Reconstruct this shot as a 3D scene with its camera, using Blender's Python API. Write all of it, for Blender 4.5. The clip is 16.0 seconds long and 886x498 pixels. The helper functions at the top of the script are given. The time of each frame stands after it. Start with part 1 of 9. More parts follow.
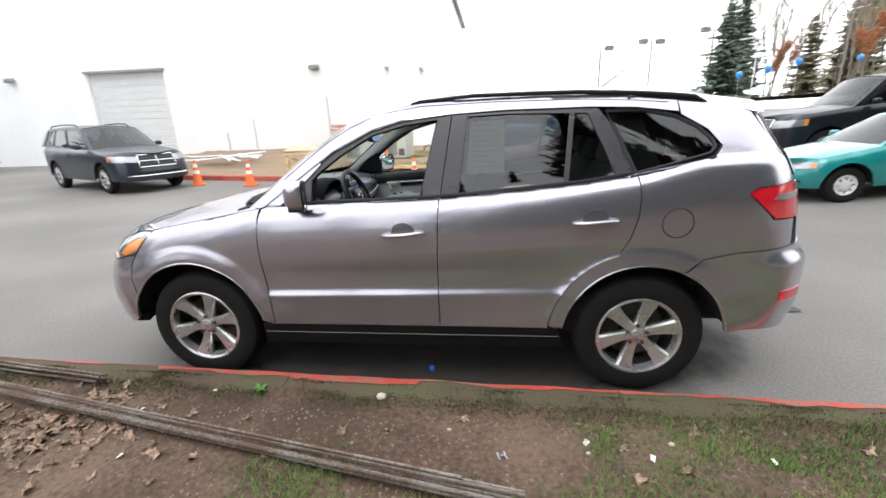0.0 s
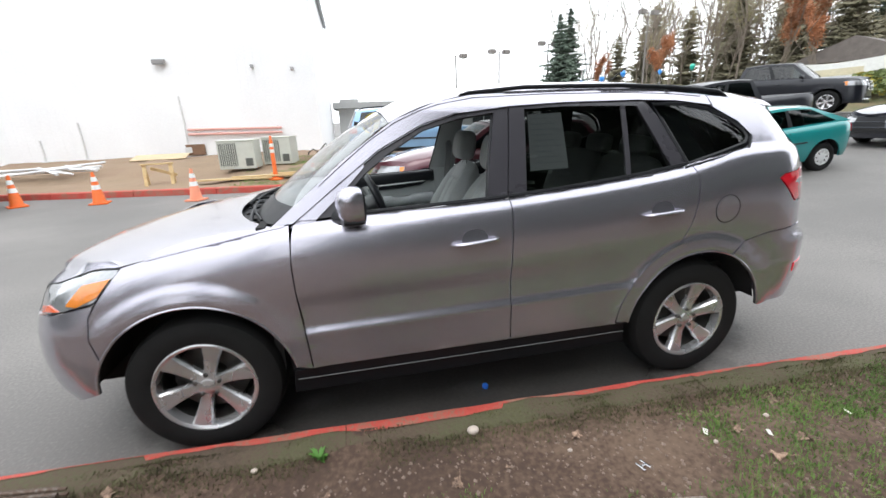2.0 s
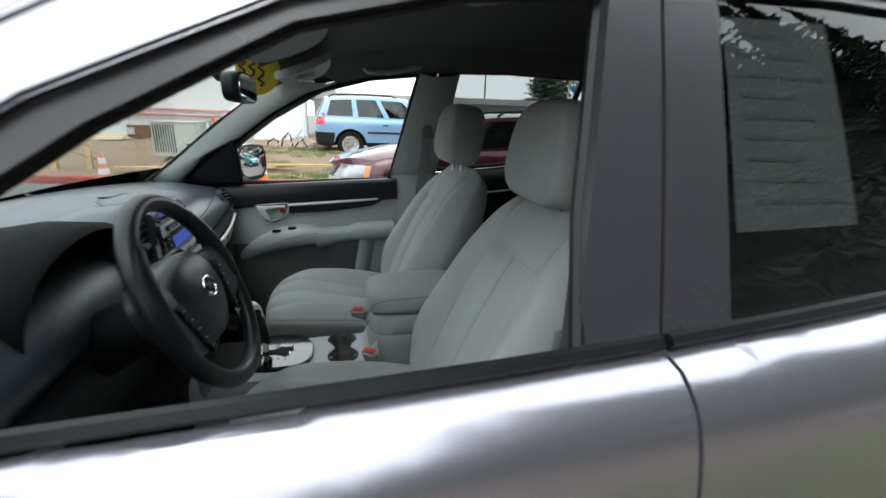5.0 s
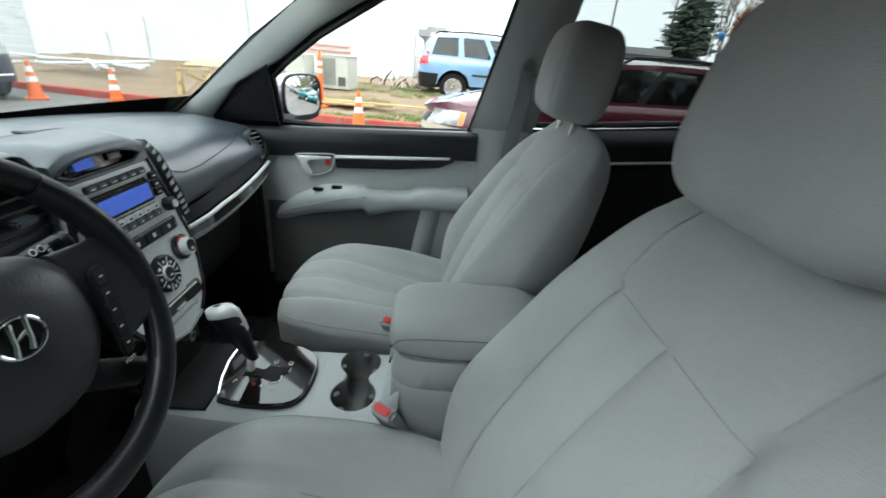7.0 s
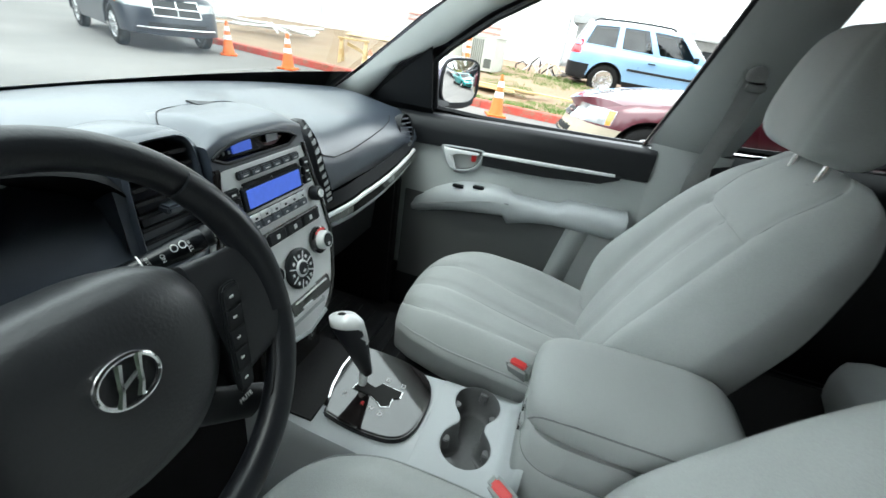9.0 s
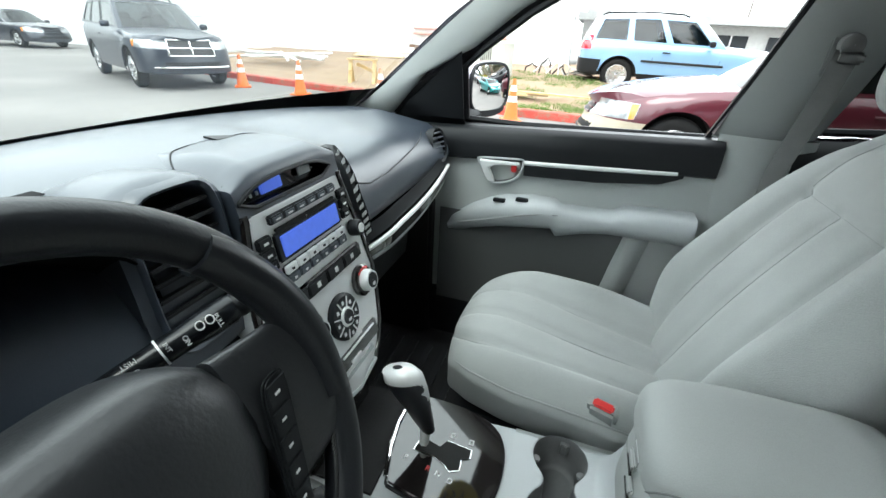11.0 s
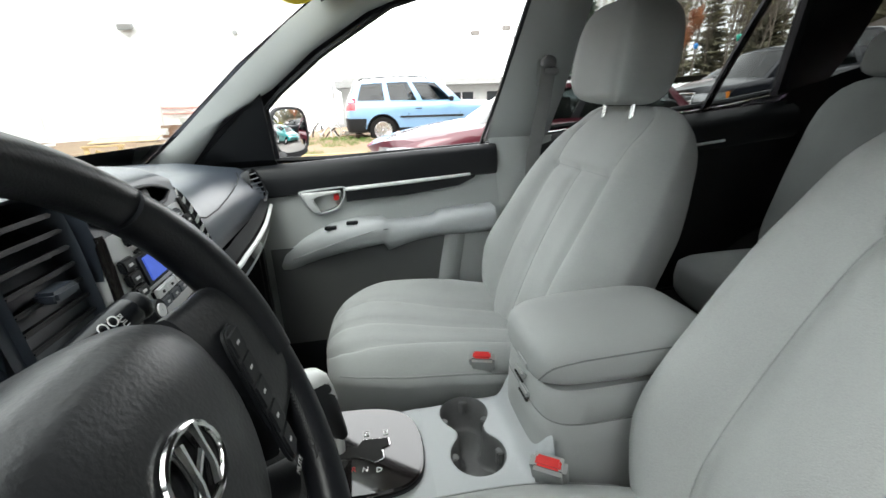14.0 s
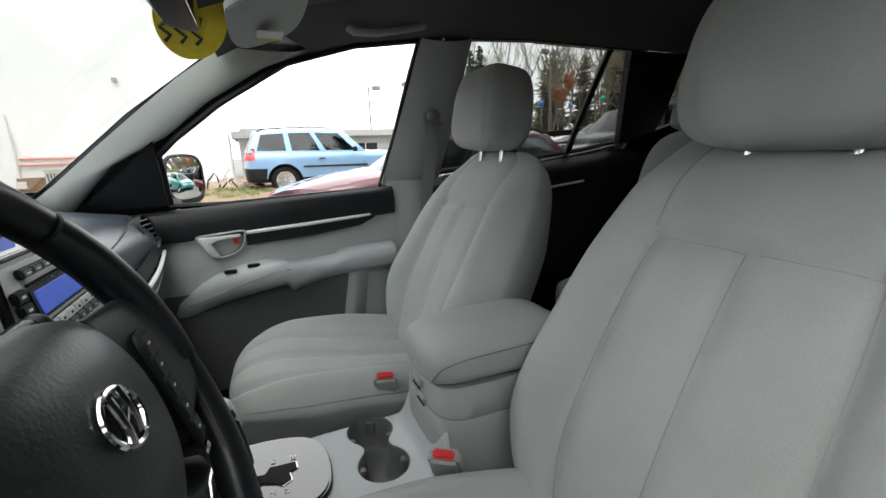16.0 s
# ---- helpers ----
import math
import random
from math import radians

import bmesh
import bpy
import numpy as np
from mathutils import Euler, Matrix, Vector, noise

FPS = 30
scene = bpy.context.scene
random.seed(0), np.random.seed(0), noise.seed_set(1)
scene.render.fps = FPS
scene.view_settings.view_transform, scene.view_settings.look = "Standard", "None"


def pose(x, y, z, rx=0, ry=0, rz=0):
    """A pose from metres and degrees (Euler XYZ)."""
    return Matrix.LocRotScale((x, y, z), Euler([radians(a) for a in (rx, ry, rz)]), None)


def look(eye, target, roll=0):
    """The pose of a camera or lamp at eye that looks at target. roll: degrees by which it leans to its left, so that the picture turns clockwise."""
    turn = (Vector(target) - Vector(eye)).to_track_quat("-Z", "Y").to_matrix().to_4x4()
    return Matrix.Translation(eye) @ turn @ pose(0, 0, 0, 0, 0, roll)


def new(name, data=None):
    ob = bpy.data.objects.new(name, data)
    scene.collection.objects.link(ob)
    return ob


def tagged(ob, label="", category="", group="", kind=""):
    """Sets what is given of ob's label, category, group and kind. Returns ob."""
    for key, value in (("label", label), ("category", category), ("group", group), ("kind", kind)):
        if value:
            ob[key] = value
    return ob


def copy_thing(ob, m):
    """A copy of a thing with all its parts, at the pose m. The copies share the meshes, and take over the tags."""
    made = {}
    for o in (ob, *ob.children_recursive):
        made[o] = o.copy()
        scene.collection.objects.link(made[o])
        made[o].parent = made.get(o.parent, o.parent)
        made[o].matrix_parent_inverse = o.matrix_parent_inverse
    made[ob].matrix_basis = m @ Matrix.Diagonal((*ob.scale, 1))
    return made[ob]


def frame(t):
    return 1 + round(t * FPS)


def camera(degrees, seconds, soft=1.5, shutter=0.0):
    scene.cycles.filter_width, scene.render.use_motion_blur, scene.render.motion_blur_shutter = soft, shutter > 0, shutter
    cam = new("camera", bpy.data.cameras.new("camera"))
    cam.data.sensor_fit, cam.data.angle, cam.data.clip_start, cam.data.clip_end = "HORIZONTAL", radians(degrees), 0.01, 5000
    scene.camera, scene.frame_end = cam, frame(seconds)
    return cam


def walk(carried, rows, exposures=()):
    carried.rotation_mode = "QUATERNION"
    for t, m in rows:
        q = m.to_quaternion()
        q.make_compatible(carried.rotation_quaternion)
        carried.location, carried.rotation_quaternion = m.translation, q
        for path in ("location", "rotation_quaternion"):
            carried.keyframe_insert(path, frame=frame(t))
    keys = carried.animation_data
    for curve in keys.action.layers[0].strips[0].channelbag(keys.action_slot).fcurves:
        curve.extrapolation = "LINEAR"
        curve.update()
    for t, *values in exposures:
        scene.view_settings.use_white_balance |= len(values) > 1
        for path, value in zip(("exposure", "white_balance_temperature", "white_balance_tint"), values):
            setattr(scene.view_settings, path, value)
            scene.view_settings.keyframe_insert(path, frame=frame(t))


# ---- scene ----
cam = camera(92.3, 16.0, shutter=0.5)
PATH = [
    (0, (0.52, -3.216, 1.604), (0.284, -1.318, 1.021), -2.0),
    (0.5, (0.174, -3.229, 1.608), (0.136, -1.311, 1.044), -0.5),
    (1, (-0.137, -3.197, 1.61), (-0.016, -1.289, 1.024), -0.6),
    (1.5, (-0.39, -3.074, 1.586), (-0.173, -1.171, 1.008), -1.2),
    (2, (-0.546, -2.896, 1.582), (-0.172, -1.02, 0.995), -2.1),
    (2.5, (-0.594, -2.646, 1.543), (-0.148, -0.776, 0.99), -1.0),
    (3, (-0.535, -2.341, 1.507), (-0.074, -0.47, 0.972), 1.2),
    (3.5, (-0.454, -2.021, 1.48), (0.122, -0.176, 0.965), 0.7),
    (4, (-0.329, -1.695, 1.453), (0.156, 0.19, 0.993), 1.2),
    (4.2, (-0.283, -1.583, 1.457), (0.204, 0.297, 0.978), 1.3),
    (6.3, (-0.016, -0.818, 1.388), (0.381, 1.006, 0.668), 2.0),
    (6.5, (0.002, -0.78, 1.39), (0.288, 1.056, 0.652), 2.3),
    (7, (-0.017, -0.711, 1.391), (0.052, 1.112, 0.57), 4.8),
    (7.5, (-0.053, -0.659, 1.376), (-0.141, 1.126, 0.479), 6.1),
    (8, (-0.072, -0.627, 1.383), (-0.252, 1.156, 0.493), 8.4),
    (8.5, (-0.101, -0.592, 1.398), (-0.4, 1.18, 0.52), 8.6),
    (9, (-0.127, -0.547, 1.394), (-0.536, 1.173, 0.46), 9.2),
    (9.2, (-0.139, -0.531, 1.393), (-0.576, 1.181, 0.456), 9.1),
    (11.3, (-0.231, -0.451, 1.357), (-0.721, 1.268, 0.46), 1.7),
    (11.5, (-0.237, -0.452, 1.348), (-0.693, 1.278, 0.454), 0.5),
    (12, (-0.254, -0.47, 1.331), (-0.595, 1.303, 0.471), -1.9),
    (12.5, (-0.272, -0.494, 1.317), (-0.449, 1.337, 0.531), -2.6),
    (13, (-0.292, -0.523, 1.305), (-0.292, 1.335, 0.563), -2.9),
    (13.5, (-0.296, -0.545, 1.292), (-0.104, 1.323, 0.605), -2.7),
    (14, (-0.297, -0.567, 1.287), (0.036, 1.297, 0.641), -2.2),
    (14.5, (-0.307, -0.594, 1.282), (0.158, 1.263, 0.703), -2.3),
    (15, (-0.307, -0.627, 1.283), (0.283, 1.21, 0.759), -3.0),
    (15.5, (-0.301, -0.658, 1.276), (0.385, 1.152, 0.769), -2.5),
    (16, (-0.296, -0.677, 1.276), (0.455, 1.121, 0.825), -2.2),
]
walk(cam, [(t, look(eye, target, roll)) for t, eye, target, roll in PATH],
     [(0, 0.38, 6450, 9), (3.5, 0.25, 6250, 8), (4.5, 0.30, 6250, 6), (6.0, 0.66, 6200, 0), (7.2, 0.98, 6200, 0), (9.0, 1.44, 6200, 1), (13.0, 1.46, 6450, 5), (15.0, 1.05, 6700, 8), (16.0, 0.74, 6650, 8)])

# ---- sky and light: bright overcast day ----
world = bpy.data.worlds.new("overcast_sky")
scene.world = world
world.use_nodes = True
wn, wl = world.node_tree.nodes, world.node_tree.links
bg = wn["Background"]
sky = wn.new("ShaderNodeTexSky")
sky.sky_type, sky.sun_disc = "NISHITA", False
sky.sun_elevation, sky.sun_rotation = radians(63), radians(200)
sky.air_density, sky.dust_density = 2.0, 4.0
cloud = wn.new("ShaderNodeMix")
cloud.data_type = "RGBA"
cloud.inputs[0].default_value = 0.93
wl.new(sky.outputs[0], cloud.inputs[6])
cloud.inputs[7].default_value = (25.0, 25.4, 26.2, 1)
wl.new(cloud.outputs[2], bg.inputs[0])
bg.inputs[1].default_value = 0.078

sun = new("sun", bpy.data.lights.new("sun", "SUN"))
sun.data.energy, sun.data.angle, sun.data.color = 0.5, radians(25), (1.0, 0.97, 0.93)
sun.matrix_world = look((0, 0, 0), (0.16, 0.42, -0.89))

# ---- materials ----
MATS = {}


def mat(name, color, rough=0.5, metal=0.0, vary=0.12, scale=6.0, fine=120.0, bump=0.0, coat=0.0, second=None, spec=0.5,
        sheen=0.0, per_object=0.0, stretch=(1, 1, 1), blotch=0.5):
    """A surface with variation at two scales, a fine relief and, if asked, a second colour in worn patches."""
    if name in MATS:
        return MATS[name]
    m = bpy.data.materials.new(name)
    m.use_nodes = True
    n, l = m.node_tree.nodes, m.node_tree.links
    b = n["Principled BSDF"]
    tc = n.new("ShaderNodeTexCoord")
    mp = n.new("ShaderNodeMapping")
    mp.inputs["Scale"].default_value = stretch
    l.new(tc.outputs["Object"], mp.inputs[0])
    big, small = n.new("ShaderNodeTexNoise"), n.new("ShaderNodeTexNoise")
    big.inputs["Scale"].default_value, small.inputs["Scale"].default_value = scale, fine
    big.inputs["Detail"].default_value, small.inputs["Detail"].default_value = 5, 3
    for t in (big, small):
        l.new(mp.outputs[0], t.inputs["Vector"])
    add = n.new("ShaderNodeMath")
    add.operation = "MULTIPLY_ADD"
    add.inputs[1].default_value = 0.45
    l.new(small.outputs[0], add.inputs[0])
    mul = n.new("ShaderNodeMath")
    mul.operation = "MULTIPLY"
    mul.inputs[1].default_value = 0.55
    l.new(big.outputs[0], mul.inputs[0])
    l.new(mul.outputs[0], add.inputs[2])
    ramp = n.new("ShaderNodeMapRange")
    ramp.inputs["From Min"].default_value, ramp.inputs["From Max"].default_value = 0.3, 0.7
    ramp.inputs["To Min"].default_value, ramp.inputs["To Max"].default_value = 1 - vary, 1 + vary
    l.new(add.outputs[0], ramp.inputs[0])
    col = n.new("ShaderNodeVectorMath")
    col.operation = "SCALE"
    if second:
        mix = n.new("ShaderNodeMix")
        mix.data_type = "RGBA"
        mix.inputs[6].default_value, mix.inputs[7].default_value = (*color, 1), (*second, 1)
        edge = n.new("ShaderNodeMapRange")
        edge.inputs["From Min"].default_value, edge.inputs["From Max"].default_value = blotch - 0.06, blotch + 0.06
        l.new(add.outputs[0], edge.inputs[0])
        l.new(edge.outputs[0], mix.inputs[0])
        l.new(mix.outputs[2], col.inputs[0])
    else:
        col.inputs[0].default_value = color
    if per_object:
        info = n.new("ShaderNodeObjectInfo")
        pr = n.new("ShaderNodeMapRange")
        pr.inputs["To Min"].default_value, pr.inputs["To Max"].default_value = 1 - per_object, 1 + per_object
        l.new(info.outputs["Random"], pr.inputs[0])
        both = n.new("ShaderNodeMath")
        both.operation = "MULTIPLY"
        l.new(ramp.outputs[0], both.inputs[0])
        l.new(pr.outputs[0], both.inputs[1])
        l.new(both.outputs[0], col.inputs["Scale"])
    else:
        l.new(ramp.outputs[0], col.inputs["Scale"])
    l.new(col.outputs[0], b.inputs["Base Color"])
    rr = n.new("ShaderNodeMapRange")
    rr.inputs["To Min"].default_value, rr.inputs["To Max"].default_value = max(0, rough - 0.06), min(1, rough + 0.06)
    l.new(big.outputs[0], rr.inputs[0])
    b.inputs["Roughness"].default_value = rough
    if not coat:
        l.new(rr.outputs[0], b.inputs["Roughness"])
    b.inputs["Metallic"].default_value = metal
    b.inputs["Coat Weight"].default_value, b.inputs["Coat Roughness"].default_value = coat, 0.04
    b.inputs["Specular IOR Level"].default_value = spec
    b.inputs["Sheen Weight"].default_value = sheen
    if bump:
        bp = n.new("ShaderNodeBump")
        bp.inputs["Strength"].default_value, bp.inputs["Distance"].default_value = bump, 0.01
        l.new(add.outputs[0], bp.inputs["Height"])
        l.new(bp.outputs[0], b.inputs["Normal"])
    MATS[name] = m
    return m


def glass(name, tint, gloss=1.0, rough=0.0, face=0.06):
    """A thin pane: tinted see-through with a mirror-like sheen that grows at grazing angles."""
    m = bpy.data.materials.new(name)
    m.use_nodes = True
    n, l = m.node_tree.nodes, m.node_tree.links
    n.remove(n["Principled BSDF"])
    tr, gl, lw, mx = (n.new("ShaderNodeBsdfTransparent"), n.new("ShaderNodeBsdfGlossy"), n.new("ShaderNodeLayerWeight"), n.new("ShaderNodeMixShader"))
    pw, ma = n.new("ShaderNodeMath"), n.new("ShaderNodeMath")
    tr.inputs[0].default_value = (*tint, 1)
    gl.inputs[0].default_value, gl.inputs["Roughness"].default_value = (gloss, gloss, gloss, 1), rough
    pw.operation, ma.operation = "POWER", "MULTIPLY_ADD"
    pw.inputs[1].default_value, ma.inputs[1].default_value, ma.inputs[2].default_value = 5.0, 0.98 - face, face
    l.new(lw.outputs["Facing"], pw.inputs[0])
    l.new(pw.outputs[0], ma.inputs[0])
    l.new(ma.outputs[0], mx.inputs[0])
    l.new(tr.outputs[0], mx.inputs[1])
    l.new(gl.outputs[0], mx.inputs[2])
    l.new(mx.outputs[0], n["Material Output"].inputs[0])
    return m


def screen(name, color, power):
    m = mat(name, color, 0.3)
    b = m.node_tree.nodes["Principled BSDF"]
    b.inputs["Emission Color"].default_value, b.inputs["Emission Strength"].default_value = (*color, 1), power
    return m


SILVER = mat("grey_metallic_paint", (0.455, 0.442, 0.500), 0.36, 0.84, 0.03, 2.0, 900, 0.0, coat=1.0)
SILVER.node_tree.nodes["Principled BSDF"].inputs["Coat Roughness"].default_value = 0.05
for lk in list(SILVER.node_tree.nodes["Principled BSDF"].inputs["Roughness"].links):
    SILVER.node_tree.links.remove(lk)
SILVER.node_tree.nodes["Principled BSDF"].inputs["Roughness"].default_value = 0.24
SEAM = mat("dark_gap", (0.02, 0.02, 0.022), 0.7)
BLACKPL = mat("black_plastic", (0.010, 0.011, 0.013), 0.45, 0, 0.15, 8, 400, 0.05, spec=0.28)
PILLAR = mat("satin_charcoal_film", (0.045, 0.043, 0.05), 0.28, 0, 0.1, 4, 300)
RUBBER = mat("tyre_rubber", (0.013, 0.013, 0.013), 0.75, 0, 0.25, 10, 200, 0.1, spec=0.2)
ALLOY = mat("silver_alloy", (0.62, 0.62, 0.63), 0.27, 0.75, 0.05, 6, 300)
DISC = mat("brake_steel", (0.12, 0.115, 0.11), 0.45, 0.8, 0.2, 12, 200)
CHROME = mat("chrome", (0.8, 0.8, 0.8), 0.12, 1.0, 0.03)
AMBER = mat("amber_lens", (0.75, 0.24, 0.03), 0.15, 0, 0.1, 30, 90, coat=1.0)
REDLENS = mat("red_lens", (0.72, 0.015, 0.03), 0.12, 0, 0.15, 30, 60, coat=1.0)
LAMPGLASS = mat("lamp_lens", (0.36, 0.37, 0.38), 0.12, 0.5, 0.2, 18, 60, coat=1.0)
UNDER = mat("underbody_black", (0.012, 0.012, 0.012), 0.9)
CLEAR = glass("dusty_windscreen_glass", (0.84, 0.88, 0.865), 1.0, 0.03, 0.13)
TINT = glass("privacy_glass", (0.275, 0.288, 0.285), 1.0)
CABINGLASS = glass("dark_cabin_glass", (0.35, 0.38, 0.38))
MIRROR = mat("mirror_glass", (0.9, 0.9, 0.9), 0.0, 1.0, 0.0)
MIRROR.node_tree.nodes["Principled BSDF"].inputs["Roughness"].default_value = 0.0
for lk in list(MIRROR.node_tree.nodes["Principled BSDF"].inputs["Roughness"].links):
    MIRROR.node_tree.links.remove(lk)
MIRROR.node_tree.nodes["Principled BSDF"].inputs["Roughness"].default_value = 0.01
CLOTH = mat("grey_seat_cloth", (0.338, 0.352, 0.343), 0.95, 0, 0.16, 5, 700, 0.3, sheen=0.15)
CLOTHD = mat("grey_side_vinyl", (0.315, 0.327, 0.319), 0.7, 0, 0.08, 6, 700, 0.12)
SEAMGREY = mat("shadowed_seam_thread", (0.16, 0.168, 0.165), 0.9)
STITCH = mat("seam_thread", (0.265, 0.278, 0.272), 0.9)
DASH = mat("charcoal_dash_skin", (0.038, 0.048, 0.066), 0.40, 0, 0.12, 6, 800, 0.10, coat=0.45, spec=0.8)
DASH.node_tree.nodes["Principled BSDF"].inputs["Coat Roughness"].default_value = 0.28
DASHGREY = mat("grey_console_plastic", (0.42, 0.44, 0.45), 0.55, 0, 0.06, 5, 900, 0.06)
LEATHER = mat("black_grained_leather", (0.011, 0.012, 0.015), 0.36, 0, 0.15, 20, 420, 0.07, spec=0.42)
PADSKIN = mat("wrinkled_black_airbag_skin", (0.014, 0.015, 0.018), 0.42, 0, 0.15, 20, 300, 0.10, spec=0.75)
SATIN = mat("satin_silver_plastic", (0.74, 0.75, 0.75), 0.36, 0.12, 0.04, 6, 500)
GLOSSBLK = mat("piano_black", (0.012, 0.010, 0.010), 0.06, 0, 0.1, 4, 30, coat=1.0)
# headliner set darker than mid-grey; the roof's shade is in the colour
LINER = mat("shaded_grey_headliner", (0.11, 0.113, 0.11), 0.95, 0, 0.08, 6, 500, 0.15)
TRIMGREY = mat("grey_pillar_trim", (0.40, 0.418, 0.412), 0.65, 0, 0.06, 6, 700, 0.06)
CARPET = mat("black_carpet", (0.011, 0.011, 0.012), 0.95, 0, 0.3, 20, 400, 0.4)
BELT = mat("grey_webbing", (0.22, 0.22, 0.22), 0.8, 0, 0.1, 30, 600, 0.1)
REDBTN = mat("red_button", (0.62, 0.03, 0.03), 0.35)
WHITEINK = mat("white_marking", (0.7, 0.7, 0.7), 0.6)
LCD = screen("blue_display", (0.07, 0.13, 0.56), 0.27)
ASPHALT = mat("worn_asphalt", (0.168, 0.160, 0.151), 0.85, 0, 0.18, 0.35, 60, 0.10, second=(0.205, 0.194, 0.182), blotch=0.53)
DIRT = mat("bare_dirt", (0.080, 0.049, 0.034), 0.95, 0, 0.38, 1.7, 40, 0.8, second=(0.118, 0.079, 0.054), blotch=0.52)
DIRT2 = mat("sandy_dirt", (0.30, 0.215, 0.14), 0.95, 0, 0.3, 0.8, 22, 0.8, second=(0.22, 0.15, 0.10), blotch=0.52)
CONC = mat("mossy_concrete", (0.108, 0.076, 0.052), 0.95, 0, 0.4, 3, 60, 0.9, second=(0.078, 0.074, 0.038), blotch=0.50)
REDPAINT = mat("worn_red_kerb_paint", (0.52, 0.075, 0.055), 0.75, 0, 0.25, 5, 60, 0.4, second=(0.26, 0.13, 0.09), blotch=0.53)
WALLW = mat("white_painted_wall", (0.90, 0.905, 0.91), 0.8, 0, 0.05, 0.6, 15, 0.1)
GRASS = mat("grass_blades", (0.125, 0.225, 0.048), 0.8, 0, 0.35, 2, 40, second=(0.21, 0.23, 0.075), blotch=0.58)

# ---- mesh building ----


class G:
    """Collects points and faces of one mesh."""

    def __init__(self):
        self.v, self.f = [], []

    def add(self, vs, fs):
        o = len(self.v)
        self.v += [tuple(p) for p in vs]
        self.f += [tuple(i + o for i in f) for f in fs]
        return self

    def loft(self, rings, closed=True, caps=True):
        n, vs, fs = len(rings[0]), [p for r in rings for p in r], []
        for i in range(len(rings) - 1):
            for j in range(n if closed else n - 1):
                a, b = i * n + j, i * n + (j + 1) % n
                fs.append((a, b, b + n, a + n))
        if caps:
            fs.append(tuple(range(n))[::-1])
            fs.append(tuple(range((len(rings) - 1) * n, len(rings) * n)))
        return self.add(vs, fs)

    def grid(self, fn, nu, nv):
        vs = [fn(i / nu, j / nv) for i in range(nu + 1) for j in range(nv + 1)]
        fs = [(i * (nv + 1) + j, (i + 1) * (nv + 1) + j, (i + 1) * (nv + 1) + j + 1, i * (nv + 1) + j + 1) for i in range(nu) for j in range(nv)]
        return self.add(vs, fs)

    def box(self, c, s, m=None):
        m = m or Matrix()
        vs = [m @ Vector((c[0] + s[0] * a / 2, c[1] + s[1] * b / 2, c[2] + s[2] * d / 2)) for a in (-1, 1) for b in (-1, 1) for d in (-1, 1)]
        return self.add(vs, [(0, 1, 3, 2), (4, 6, 7, 5), (0, 4, 5, 1), (2, 3, 7, 6), (0, 2, 6, 4), (1, 5, 7, 3)])

    def tube(self, pts, r, n=8, closed=False, flat=1.0, up=None):
        pts = [Vector(p) for p in pts]
        rs = r if isinstance(r, (list, tuple)) else [r] * len(pts)
        rings, side = [], None
        for i, p in enumerate(pts):
            a = pts[i - 1] if i or closed else p
            b = pts[(i + 1) % len(pts)] if i < len(pts) - 1 or closed else p
            d = (b - a).normalized()
            ref = Vector(up) if up else (side if side is not None else (Vector((0, 0, 1)) if abs(d.z) < 0.9 else Vector((1, 0, 0))))
            s1 = d.cross(ref).normalized() if up or side is None else (ref - d * ref.dot(d)).normalized()
            side = s1
            s2 = d.cross(s1).normalized()
            rings.append([p + (s1 * math.cos(2 * math.pi * k / n) + s2 * flat * math.sin(2 * math.pi * k / n)) * rs[i] for k in range(n)])
        if closed:
            rings.append(rings[0])
        return self.loft(rings, True, not closed)

    def lathe(self, prof, m=None, n=32, closed=False):
        """prof: (radius, height) along the local z axis."""
        m = m or Matrix()
        rings = [[m @ Vector((r * math.cos(2 * math.pi * k / n), r * math.sin(2 * math.pi * k / n), h)) for k in range(n)] for r, h in prof]
        if closed:
            rings.append(rings[0])
        return self.loft(rings, True, False)

    def extr(self, poly, h, m=None):
        """A prism over a polygon in the local xy plane."""
        m = m or Matrix()
        return self.loft([[m @ Vector((x, y, 0)) for x, y in poly], [m @ Vector((x, y, h)) for x, y in poly]])

    def mirror(self):
        self.v = [(x, -y, z) for x, y, z in self.v]
        self.f = [f[::-1] for f in self.f]
        return self

    def make(self, name, material, parent=None, label="", angle=40, bevel=0.0, seg=2, fix=True):
        me = bpy.data.meshes.new(name)
        bm = bmesh.new()
        vs = [bm.verts.new(p) for p in self.v]
        for f in self.f:
            if len(set(f)) > 2:
                try:
                    bm.faces.new([vs[i] for i in f])
                except ValueError:
                    pass
        bmesh.ops.remove_doubles(bm, verts=bm.verts, dist=1e-5)
        if fix:
            bmesh.ops.recalc_face_normals(bm, faces=bm.faces)
        if bevel:
            es = [e for e in bm.edges if e.is_manifold and e.calc_face_angle(0) > radians(30)]
            bmesh.ops.bevel(bm, geom=es, offset=bevel, segments=seg, affect="EDGES", clamp_overlap=True)
        bm.to_mesh(me)
        bm.free()
        return finish(name, me, material, parent, label, angle)


def finish(name, me, material, parent=None, label="", angle=40):
    me.shade_smooth()
    if angle < 180:
        me.set_sharp_from_angle(angle=radians(angle))
    me.materials.append(material)
    ob = new(name, me)
    if parent:
        ob.parent = parent
    if label:
        ob["label"] = label
    return ob


def thing(name, label, category, m=None, group="", kind=""):
    ob = new(name)
    if m is not None:
        ob.matrix_world = m
    return tagged(ob, label, category, group, kind)


def bx(name, c, s, material, parent=None, bevel=0.006, m=None, label="", seg=2):
    return G().box(c, s, m).make(name, material, parent, label, bevel=bevel, seg=seg)


